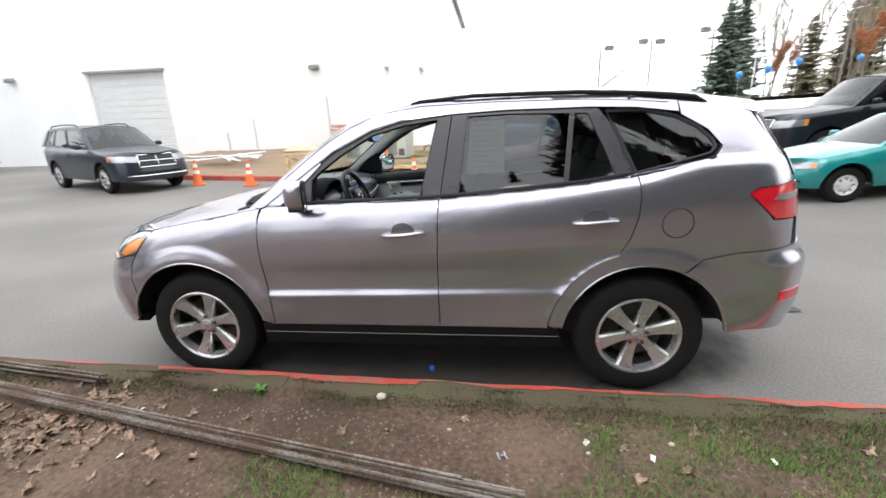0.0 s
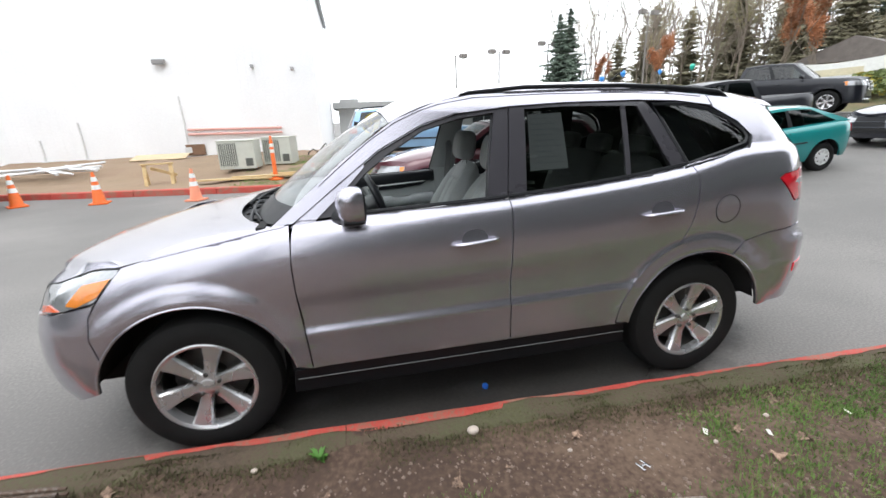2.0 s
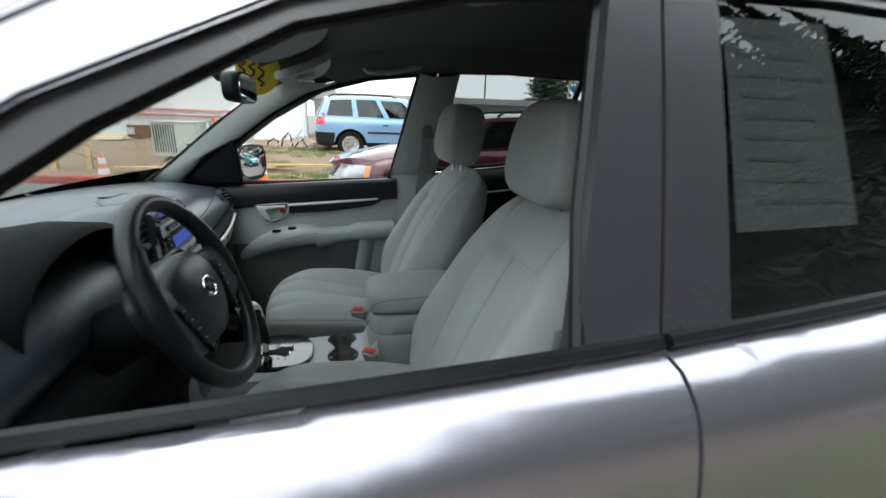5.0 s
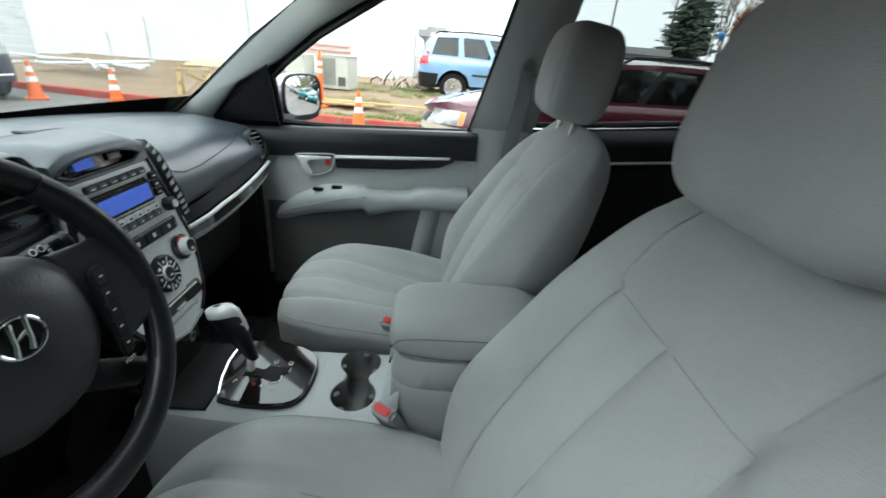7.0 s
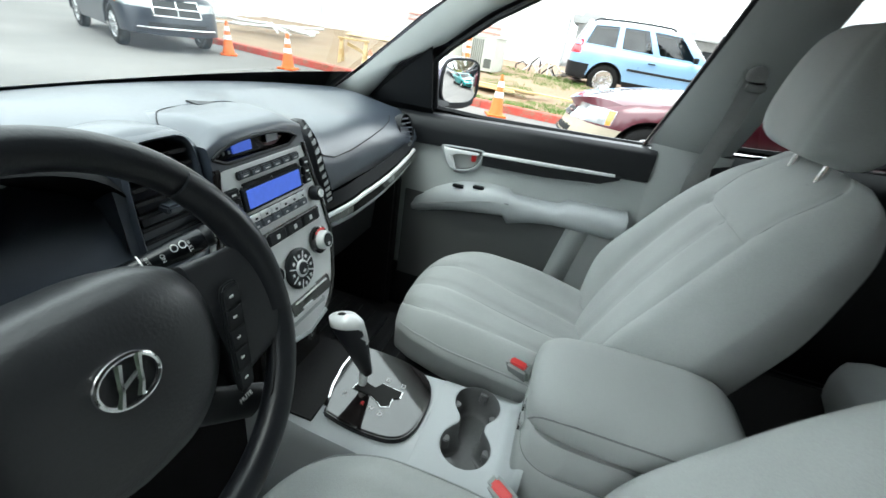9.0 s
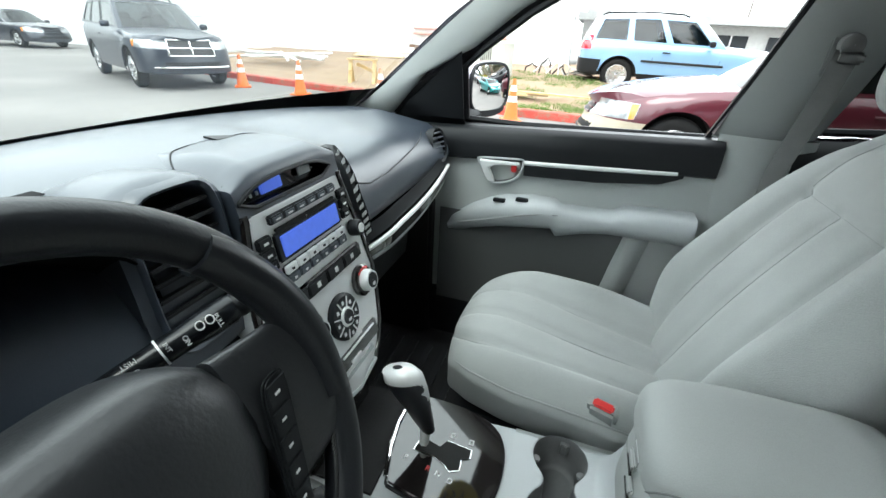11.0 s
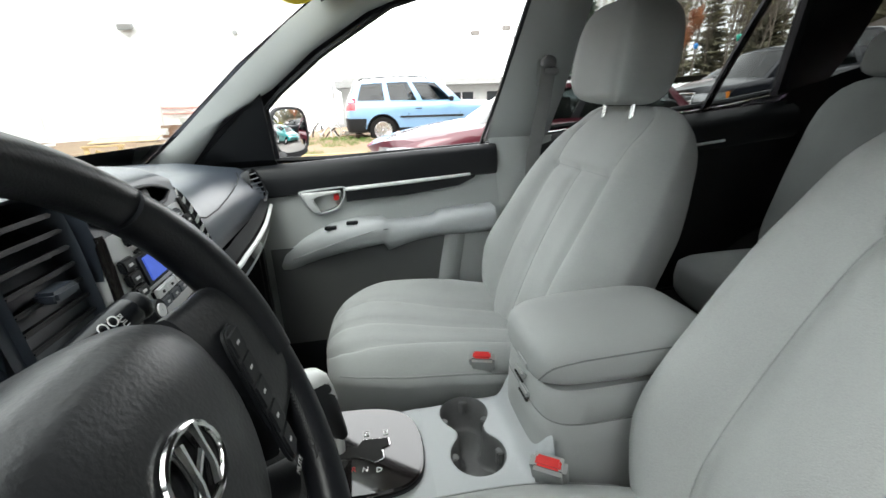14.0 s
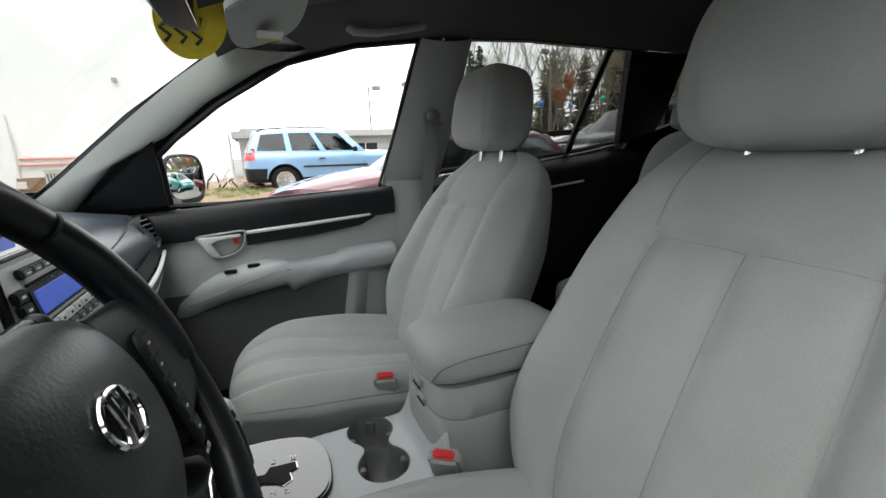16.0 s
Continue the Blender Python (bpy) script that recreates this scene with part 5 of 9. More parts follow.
cp = G().add(vs, fs).make("clock_pod", DASH, stk, "dark charcoal pod with a recessed clock", angle=60)
for yy in (CY - 0.106, CY + 0.106):
    G().grid(lambda a, b: pod(yy, a) + Vector((-0.012 * b, 0, -0.10 * b)), 40, 3).make("pod_side", DASH, cp)


def eye_edge(a, up):
    z = 1.2025 - 0.016 * abs(a) ** 3 if up else 1.1755 + 0.010 * max(0, abs(a) - 0.75) / 0.25
    return Vector((-0.5652 - (z - 1.167) * 0.23, CY - 0.008 + 0.094 * a, z))


G().tube([eye_edge(-1 + 2 * i / 30, True) for i in range(31)] + [eye_edge(1 - 2 * i / 30, False) for i in range(31)], 0.0026, 6, closed=True).make("recess_rim", BLACKPL, cp)
G().grid(lambda a, b: Vector((-0.579 - 0.010 * b, CY - 0.102 + 0.190 * a, 1.166 + 0.039 * b)), 12, 2).make("clock_face", GLOSSBLK, stk)
G().grid(lambda a, b: Vector((-0.572 - 0.022 * b, CY - 0.104 + 0.196 * a, 1.1752 - 0.001 * b)), 12, 2).make("recess_floor", GLOSSBLK, stk)
on_stack("clock_display", CY - 0.034, 1.189, 0.040, 0.015, 0.004, LCD, stk, 0.001, -0.0095, "blue lit clock")
for k in range(3):
    on_stack("hazard_mark", CY - 0.083 + 0.011 * k, 1.186, 0.004, 0.005, 0.002, DASHGREY, stk, 0.0005, -0.009)
on_stack("airbag_lamp", CY + 0.036, 1.190, 0.028, 0.012, 0.003, DASHGREY, stk, 0.001, -0.0095)
G().tube([pod(CY - 0.105 + 0.21 * i / 30, 0.56 + 0.26 * math.sin(math.pi * i / 30) ** 0.5) + Vector((0, 0, 0.0004)) for i in range(31)], 0.0011, 5).make("pod_seam", SEAM, cp)
G().extr([(-0.735, 0.03), (-0.705, 0.055), (-0.675, 0.07), (-0.70, 0.035), (-0.70, 0.02)], 0.003, Matrix.Translation((0, 0, 1.218))).make("light_sensor", BLACKPL, cp)
# radio
on_stack("button_bezel", CY, 1.157, 0.146, 0.012, 0.008, BLACKPL, stk, off=0.006)
for k in range(6):
    on_stack("radio_button", CY - 0.0605 + 0.0242 * k, 1.157, 0.022, 0.010, 0.006, DASH, stk, off=0.0085)
    on_stack("button_print", CY - 0.0605 + 0.0242 * k, 1.157, 0.009, 0.002, 0.001, WHITEINK, stk, 0, 0.0118)
on_stack("disc_slot", CY, 1.1425, 0.134, 0.004, 0.004, UNDER, stk, 0.001, 0.006)
on_stack("screen_surround", CY + 0.001, 1.120, 0.150, 0.040, 0.006, BLACKPL, stk, 0.003, 0.005)
on_stack("radio_display", CY + 0.001, 1.120, 0.130, 0.029, 0.004, LCD, stk, 0.001, 0.0075, "blue lit radio display")
for k in range(3):
    on_stack("side_button", CY - 0.090, 1.136 - 0.0155 * k, 0.024, 0.0145, 0.008, BLACKPL, stk, off=0.006)
    on_stack("side_print", CY - 0.090, 1.136 - 0.0155 * k, 0.008, 0.003, 0.001, WHITEINK, stk, 0, 0.0102)
    on_stack("side_button", CY + 0.088, 1.142 - 0.0155 * k, 0.020, 0.0145, 0.008, BLACKPL, stk, off=0.006)
    on_stack("side_print", CY + 0.088, 1.142 - 0.0155 * k, 0.008, 0.003, 0.001, WHITEINK, stk, 0, 0.0102)


def knob(y, z, r, d, material, parent, name="knob", marks=0):
    tilt = math.degrees(math.atan2(stack(0, z - 0.02).x - stack(0, z + 0.02).x, 0.04))
    m = Matrix.Translation(stack(y, z, 0.004)) @ pose(0, 0, 0, 0, 90 - tilt, 0)
    return G().lathe([(r, 0), (r, d * 0.7), (r * 0.88, d), (r * 0.6, d * 0.98), (0.0005, d * 0.98)], m, 28).make(name, material, parent, angle=35)


for y in (CY - 0.100, CY + 0.100):
    knob(y, 1.081, 0.0135, 0.018, BLACKPL, stk)
    knob(y, 1.081, 0.0085, 0.0195, SATIN, stk)
on_stack("preset_bezel", CY, 1.084, 0.148, 0.026, 0.006, BLACKPL, stk, 0.003, 0.006)
for k in range(6):
    for r2 in range(2):
        on_stack("preset_button", CY - 0.06 + 0.024 * k, 1.0905 - 0.0130 * r2, 0.0225, 0.0115, 0.006, SATIN if r2 == 0 else DASH, stk, 0.0015, 0.0085)
        on_stack("preset_print", CY - 0.06 + 0.024 * k, 1.0905 - 0.0130 * r2, 0.005, 0.003, 0.001, BLACKPL if r2 == 0 else WHITEINK, stk, 0, 0.0118)
on_stack("climate_bezel", CY + 0.002, 1.045, 0.205, 0.026, 0.006, GLOSSBLK, stk, 0.005, 0.006)
for k in range(4):
    on_stack("climate_button", CY - 0.068 + 0.0465 * k, 1.045, 0.044, 0.021, 0.006, BLACKPL, stk, 0.002, 0.0085)
    on_stack("button_mark", CY - 0.068 + 0.0465 * k, 1.046, 0.008, 0.008, 0.002, WHITEINK, stk, 0.0005, 0.0115)
cd = knob(CY + 0.012, 0.971, 0.037, 0.010, BLACKPL, stk, "mode_dial")
for k in range(8):
    a = 2 * math.pi * (k + 0.5) / 8
    m = Matrix.Translation(stack(CY + 0.012 + 0.025 * math.cos(a), 0.971 + 0.025 * math.sin(a), 0.0145)) @ pose(0, 0, 0, 0, -16, 0) @ Matrix.Rotation(a, 4, "X")
    G().box((0, 0, 0), (0.001, 0.017, 0.0022), m).make("dial_rib", SATIN, cd)
    a = 2 * math.pi * k / 8
    on_stack("dial_mark", CY + 0.012 + 0.025 * math.cos(a), 0.971 + 0.025 * math.sin(a), 0.006, 0.006, 0.001, WHITEINK, cd, 0.0005, 0.0142)
knob(CY + 0.012, 0.971, 0.0165, 0.0125, SATIN, stk, "dial_ring")
knob(CY + 0.012, 0.971, 0.0125, 0.0145, BLACKPL, stk, "dial_button")
on_stack("off_mark", CY + 0.012, 0.971, 0.008, 0.004, 0.001, WHITEINK, stk, 0, 0.019)
for y in (CY - 0.062, CY + 0.086):
    kb2 = knob(y, 0.994, 0.0265, 0.010, GLOSSBLK, stk, "temperature_dial")
    knob(y, 0.994, 0.0185, 0.024, SATIN, stk, "dial_ring")
    knob(y, 0.994, 0.0142, 0.0255, BLACKPL, stk, "dial_cap")
    on_stack("cap_mark", y, 0.994, 0.008, 0.006, 0.001, WHITEINK, stk, 0, 0.0295)
    for q in range(4):
        a = radians(60 + 20 * q)
        on_stack("red_mark", y + 0.0225 * math.cos(a), 0.994 + 0.0225 * math.sin(a), 0.006, 0.004, 0.001, REDBTN, stk, 0, 0.0142)
on_stack("lower_slot", CY + 0.025, 0.912, 0.125, 0.030, 0.006, GLOSSBLK, stk, 0.006, 0.004)
on_stack("slot_pull", CY + 0.025, 0.921, 0.10, 0.003, 0.004, SATIN, stk, 0.001, 0.008)
on_stack("slot_tab", CY + 0.005, 0.905, 0.03, 0.004, 0.004, SATIN, stk, 0.001, 0.008)
on_stack("lower_trim", CY, 0.888, 0.12, 0.012, 0.006, DASHGREY, stk, 0.003, 0.003)


# air vents on both sides of the stack
def vent(y, z, off=0.0):
    return Vector((-0.578 - 0.10 * (z - 1.06) + off, y, z))


def vent_rim(k):
    """Outline of the driver's vent, shrunk by k."""
    out = []
    yc, zc, hw, hh = -0.162, 1.140, 0.050, 0.085
    for j in range(36):
        a = 2 * math.pi * j / 36
        z = zc + (hh - k) * sup(math.sin(a), 0.55)
        out.append((yc + (hw - k) * sup(math.cos(a), 0.45) - 0.10 * (zc - z) * 0.12, z))
    return out


vb = G().loft([[vent(y, z, o) for y, z in vent_rim(k)] for k, o in ((-0.004, -0.03), (-0.004, 0.009), (-0.001, 0.012), (0.003, 0.008), (0.004, -0.03))], True, False).make("air_vent", DASH, dash, "dark air vent with horizontal slats", angle=50)
G().add([vent(y, z, -0.028) for y, z in vent_rim(0.003)], [tuple(range(36))]).make("vent_back", UNDER, vb)
for k in range(10):
    z = 1.068 + 0.0165 * k
    if abs(z - 1.14) < 0.07:
        m = Matrix.Translation(vent(-0.162 - 0.012 * (1.140 - z), z, -0.004)) @ pose(0, 0, 0, 0, -18, 0)
        G().box((0, 0, 0), (0.024, 0.094 * (0.97 if abs(z - 1.14) < 0.06 else 0.86), 0.0045), m).make("vent_slat", BLACKPL, vb, bevel=0.0015)


def shell(y, t):
    """The arched housing round the vent, rolling back into the dash top."""
    z = herm([(0, 1.035), (0.62, 1.212), (0.70, 1.227), (0.78, 1.234), (0.88, 1.230), (1.0, 1.208)], t)
    x = vent(0, z, 0.010).x if t < 0.62 else herm([(0.62, -0.583), (0.70, -0.592), (0.78, -0.612), (0.88, -0.66), (1.0, -0.73)], t)
    e = (y + 0.162) / 0.064
    return Vector((x - 0.006 * e * e, y, z - 0.020 * e * e * smooth01((t - 0.45) / 0.3)))


vs, fs = [], []
for i in range(65):
    for j in range(91):
        vs.append(shell(-0.226 + 0.124 * i / 64, j / 90))
for i in range(64):
    for j in range(90):
        q = shell(-0.226 + 0.124 * (i + 0.5) / 64, (j + 0.5) / 90)
        a, b = abs(q.y + 0.162 + 0.012 * (1.140 - q.z)) / 0.051, abs(q.z - 1.140) / 0.086
        if a ** 4.4 + b ** 3.6 > 1 or (j + 0.5) / 90 > 0.75:
            fs.append((i * 91 + j, (i + 1) * 91 + j, (i + 1) * 91 + j + 1, i * 91 + j + 1))
G().add(vs, fs).make("vent_housing", DASH, vb, angle=60)
for yy in (-0.226, -0.102):
    G().grid(lambda a, b: shell(yy, 0.3 + 0.7 * a) + Vector((-0.012 * b, 0, -0.10 * b)), 30, 3).make("housing_side", DASH, vb)
G().box((0, 0, 0), (0.020, 0.034, 0.011), Matrix.Translation(vent(-0.160, 1.140, 0.010))).make("vent_tab", DASH, vb, "grey vent tab", bevel=0.003)


def strip_at(t, a, o=0.0):
    """The slim vent beside the radio: along it (t) and across it (a), lying on the dash face."""
    x = herm([(0, -0.566), (0.3, -0.564), (0.55, -0.571), (0.8, -0.590), (1.0, -0.616)], t)
    y = herm([(0, 0.200), (0.3, 0.180), (0.55, 0.167), (0.8, 0.167), (1.0, 0.172)], t)
    z = herm([(0, 1.025), (0.3, 1.074), (0.55, 1.120), (0.8, 1.166), (1.0, 1.190)], t)
    return Vector((x + o - 0.004 * a * a, y + a * (0.015 - 0.004 * t), z))


vb = G().loft([[strip_at(i / 16, a, o) for a, o in ((-1, -0.012), (-1, 0.004), (-0.8, 0.006), (-0.7, 0.0), (0.7, 0.0), (0.8, 0.006), (1, 0.004), (1, -0.012))] for i in range(17)], False, True).make("air_vent", BLACKPL, dash, "slim black vent with small silver vanes", angle=40)
for k in range(11):
    t = 0.07 + 0.86 * k / 10
    p, q, r = strip_at(t - 0.030, -0.75, 0.002), strip_at(t + 0.034, 0.1, 0.008), strip_at(t - 0.012, 0.72, 0.003)
    G().loft([[p, q, r], [v + Vector((0.001, 0, -0.006)) for v in (p, q, r)]]).make("vane", SATIN, vb)
# side vent by the passenger door
m = Matrix.Translation((-0.588, 0.665, 1.092)) @ pose(0, 0, 0, 0, 75, -14)
sv = G().lathe([(0.047, -0.02), (0.050, 0.0), (0.047, 0.007), (0.041, 0.003), (0.040, -0.02)], m @ Matrix.Diagonal((1.0, 0.72, 1, 1)), 32).make("side_vent", BLACKPL, dash)
for k in range(6):
    yy = -0.034 + 0.0136 * k
    G().box((yy, 0, -0.002), (0.004, 0.055 * math.sqrt(1 - (yy / 0.047) ** 2), 0.014), m).make("vent_slat", DASH, sv, bevel=0.001)
G().lathe([(0.046, 0), (0.046, 0.002), (0.001, 0.002)], m @ Matrix.Translation((0, 0, -0.018)) @ Matrix.Diagonal((1.0, 0.72, 1, 1)), 24).make("vent_back", UNDER, sv)
# instrument hood
HOODBLK = mat("matt_black_hood", (0.0055, 0.006, 0.007), 0.75, 0, 0.1, 8, 500, 0.05, spec=0.15)
rings = []
for i in range(25):
    a = math.pi * i / 24
    c, s = math.cos(a), math.sin(a) ** 0.6
    y, z = -0.375 - 0.182 * c, 1.075 + 0.165 * s
    rings.append([Vector((-0.80, y * 0.98 - 0.0075, z * 0.97 + 0.02)), Vector((-0.66, y, z + 0.004)), Vector((-0.605 + 0.025 * s, y, z)), Vector((-0.595 + 0.025 * s, y * 0.985 - 0.0055, z - 0.012 * s)), Vector((-0.62, -0.375 - 0.165 * c, 1.075 + 0.135 * s)), Vector((-0.69, -0.375 - 0.15 * c, 1.075 + 0.12 * s))])
hood2 = G().loft(rings, False, False).make("instrument_hood", HOODBLK, dash, "black hooded instrument cluster", angle=60)
G().box((-0.71, -0.375, 1.110), (0.02, 0.352, 0.205)).make("cluster_face", HOODBLK, hood2)
for y in (-0.45, -0.30):
    G().lathe([(0.052, 0), (0.055, 0.004), (0.05, 0.006), (0.048, 0.002), (0.001, 0.002)], Matrix.Translation((-0.689, y, 1.13)) @ pose(0, 0, 0, 0, 90, 0), 28).make("gauge", SATIN, hood2)
G().loft([[Vector(p) for p in ((-0.70, y, 1.06), (-0.60, y, 1.045), (-0.575, y, 1.025))] for y in (-0.56, -0.19)], False, False).make("cluster_sill", HOODBLK, hood2)
for wd, y, z in (("RESET", -0.262, 1.095), ("TRIP", -0.236, 1.101)):
    G().box((-0.598, y, z + 0.008), (0.008, 0.018, 0.006)).make("trip_button", HOODBLK, hood2, bevel=0.002)
    words(wd, 0.0075, Matrix.Translation((-0.5925, y, z)) @ pose(0, 0, 0, 70, 0, 90) @ Matrix.Rotation(radians(8), 4, "Z"), WHITEINK, hood2)
G().loft([[Vector((-0.600, -0.55, 1.045)), Vector((-0.596, -0.40, 1.070)), Vector((-0.594, -0.30, 1.088)), Vector((-0.596, -0.205, 1.112))], [Vector((-0.575, -0.55, 1.00)), Vector((-0.575, -0.40, 1.00)), Vector((-0.575, -0.30, 1.00)), Vector((-0.575, -0.205, 1.00))]], False, False).make("cluster_apron", HOODBLK, hood2, angle=60)

# ---- steering wheel ----
SC, SN = Vector((-0.409, -0.382, 1.115)), Vector((0.917, 0, 0.399))
SU, SY = Vector((-0.399, 0, 0.917)), Vector((0, 1, 0))


def sw(y, u, n=0.0):
    return SC + SY * y + SU * u + SN * n


def hub(y, u, n=0.0):
    """The sunken middle of the wheel."""
    return sw(y, u, n - 0.026)


R = 0.178
stw = G().tube([sw(R * math.cos(2 * math.pi * k / 72), R * math.sin(2 * math.pi * k / 72)) for k in range(72)], 0.0165, 14, closed=True).make("steering_wheel", LEATHER, car, "black leather three-spoke steering wheel", angle=80)
rings = []
for k, n in ((1.0, -0.045), (1.02, -0.01), (1.0, 0.012), (0.93, 0.026), (0.75, 0.036), (0.45, 0.041), (0.02, 0.043)):
    ring = []
    for j in range(48):
        a = 2 * math.pi * j / 48
        y = 0.108 * sup(math.cos(a), 0.66)
        u = (0.078 if math.sin(a) > 0 else 0.092) * sup(math.sin(a), 0.72) - 0.004
        y *= 1 - 0.28 * max(0, -u / 0.088) ** 1.5
        ring.append(hub(y * k, u * k, n))
    rings.append(ring)
pad = G().loft(rings).make("airbag_pad", PADSKIN, stw, "grained black airbag cover", angle=60)
for s in (-1, 1):
    rings = []
    for t in (0, 0.25, 0.5, 0.75, 1):
        y = s * (0.095 + 0.082 * t)
        hh = 0.068 - 0.016 * t + 0.004 * t * t
        rings.append([sw(y, hh * sup(math.sin(a), 0.6) - 0.016 + 0.006 * t, 0.002 - 0.014 * (1 - t) + 0.013 * sup(math.cos(a), 0.5)) for a in [2 * math.pi * q / 32 for q in range(32)]])
    sk = G().loft(rings).make("spoke", PADSKIN, stw, angle=60)

    def key(e, f, n):
        """On the switch panel: across it and along it, from its foot to its head."""
        return sw(s * (0.092 + 0.030 * f + e * (0.0145 - 0.003 * (1 - f))), -0.090 + 0.110 * f, n - 0.004 * (1 - f))
    bp = G().loft([[key(0.95 ** d * sup(math.cos(a), 0.5), 0.5 + 0.5 * sup(math.sin(a), 0.35) * 0.98 ** d, 0.006 + 0.0045 * d) for a in [2 * math.pi * q / 36 for q in range(36)]] for d in (0, 1)]).make("switch_panel", BLACKPL, stw, bevel=0.0015)
    for k in range(5):
        f = 0.13 + 0.185 * k
        G().loft([[key(e * w, f + h * w, n) for e, h in ((-0.72, -0.078), (0.72, -0.078), (0.72, 0.078), (-0.72, 0.078))] for w, n in ((1, 0.010), (0.93, 0.0122))]).make("switch", BLACKPL, bp)
        G().loft([[key(e, f + h, n) for e, h in ((-0.26, -0.009), (0.10, -0.009), (0.10, 0.009), (-0.26, 0.009))] for n in (0.012, 0.0127)]).make("switch_mark", WHITEINK, bp)
    rings = []
    for t in (0, 0.5, 1):
        y, u = s * (0.045 + 0.075 * t), -0.075 - 0.055 * t
        rings.append([hub(y + 0.018 * math.cos(a), u + 0.010 * math.cos(a), -0.005 + 0.012 * math.sin(a)) for a in [2 * math.pi * q / 16 for q in range(16)]])
    G().loft(rings).make("lower_spoke", BLACKPL, stw)
    # thumb grips
    a0 = 0.28
    G().tube([sw(s * (R - 0.004) * math.cos(a0 + 0.5 - 1.0 * q / 12), (R - 0.004) * math.sin(a0 + 0.5 - 1.0 * q / 12), 0.004) for q in range(13)], [0.0155 + 0.0032 * math.sin(math.pi * q / 12) for q in range(13)], 12).make("thumb_grip", LEATHER, stw)
# stitched inner edge of the rim
for k in range(40):
    a = -0.78 + 0.80 * k / 39
    G().box((0, 0, 0), (0.0016, 0.006, 0.0017), Matrix.Translation(sw((R - 0.0168) * math.cos(a), (R - 0.0168) * math.sin(a), 0.006)) @ Matrix.Rotation(-a, 4, "X")).make("stitch", BLACKPL, stw)
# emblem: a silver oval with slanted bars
ring = [hub(0.024 * math.cos(2 * math.pi * k / 40) + 0.0, 0.0185 * math.sin(2 * math.pi * k / 40), 0.0450) for k in range(40)]
em = G().tube(ring, 0.0024, 8, closed=True).make("emblem", CHROME, stw, "silver oval badge")
for y in (-0.008, 0.008):
    G().tube([hub(y - 0.006, -0.0145, 0.0445), hub(y - 0.0015, -0.005, 0.0465), hub(y + 0.0015, 0.005, 0.0465), hub(y + 0.006, 0.0145, 0.0445)], [0.0040, 0.0030, 0.0030, 0.0040], 8).make("badge_bar", CHROME, em)
G().tube([hub(-0.009, -0.0035, 0.046), hub(0.009, 0.0035, 0.046)], 0.0024, 8).make("badge_bar", CHROME, em)
G().tube([hub(0, -0.01, -0.03), hub(0, -0.02, -0.2)], [0.055, 0.06], 20).make("column_shroud", BLACKPL, stw)
words("MUTE", 0.0065, Matrix.Translation(sw(0.086, -0.094, 0.0065)) @ pose(0, 0, 0, 65, 0, 90), WHITEINK, stw)
# stalks
STB, STD = Vector((-0.541, -0.276, 1.105)), Vector((0.036, 0.080, 0.023))
stalk = G().tube([STB + STD * q for q in (-0.47, 0, 0.58, 0.72, 1.0, 1.065)], [0.009, 0.011, 0.0125, 0.014, 0.0145, 0.0115], 14).make("wiper_stalk", mat("stalk_black", (0.007, 0.008, 0.010), 0.26, spec=0.4), car, "black wiper stalk with white print")
G().tube([STB + STD * 0.29, STB + STD * 0.31], 0.0126, 14).make("collar", SATIN, stalk)
G().lathe([(0.0125, -0.004), (0.0135, 0.0), (0.0135, 0.004), (0.011, 0.007), (0.001, 0.008)], Matrix.Translation(STB + STD * 1.09) @ STD.to_track_quat("Z", "Y").to_matrix().to_4x4(), 18).make("end_knob", BLACKPL, stalk, "ribbed black end knob")
fw = STD.normalized()
nn = (Vector((0.85, -0.25, 0.42)) - fw * Vector((0.85, -0.25, 0.42)).dot(fw)).normalized()
bb = nn.cross(fw)
mm = Matrix((tuple(bb) + (0,), tuple(-fw) + (0,), tuple(nn) + (0,), (0, 0, 0, 1))).transposed()
for wd, k, o, sz in (("PULL", 0.84, 0.000, 0.0062), ("ON", 0.52, 0.000, 0.0062), ("INT", 0.36, -0.004, 0.0055), ("MIST", 0.05, -0.009, 0.0060), ("OFF", 0.04, 0.000, 0.0060), ("INT", 0.03, 0.009, 0.0055)):
    p = STB + STD * k + nn * (0.0148 if k > 0.3 else 0.0122) - bb * o
    words(wd, sz, Matrix.Translation(p) @ mm @ pose(0, 0, 0, 0, 0, 180 if k > 0.3 else 90), WHITEINK, stalk)
for k in (0.68, 0.78):
    p = STB + STD * k + nn * 0.0148 + bb * 0.005
    ring = [p + bb * 0.0042 * math.cos(q) + fw * 0.0035 * math.sin(q) for q in [2 * math.pi * j / 12 for j in range(12)]]
    G().tube(ring, 0.0006, 4, closed=True).make("wiper_symbol", WHITEINK, stalk)

# ---- passenger side door trim ----
def door_y(z):
    return herm([(0.42, 0.80), (0.60, 0.765), (0.85, 0.765), (1.04, 0.768), (1.12, 0.775), (1.17, 0.80)], z)


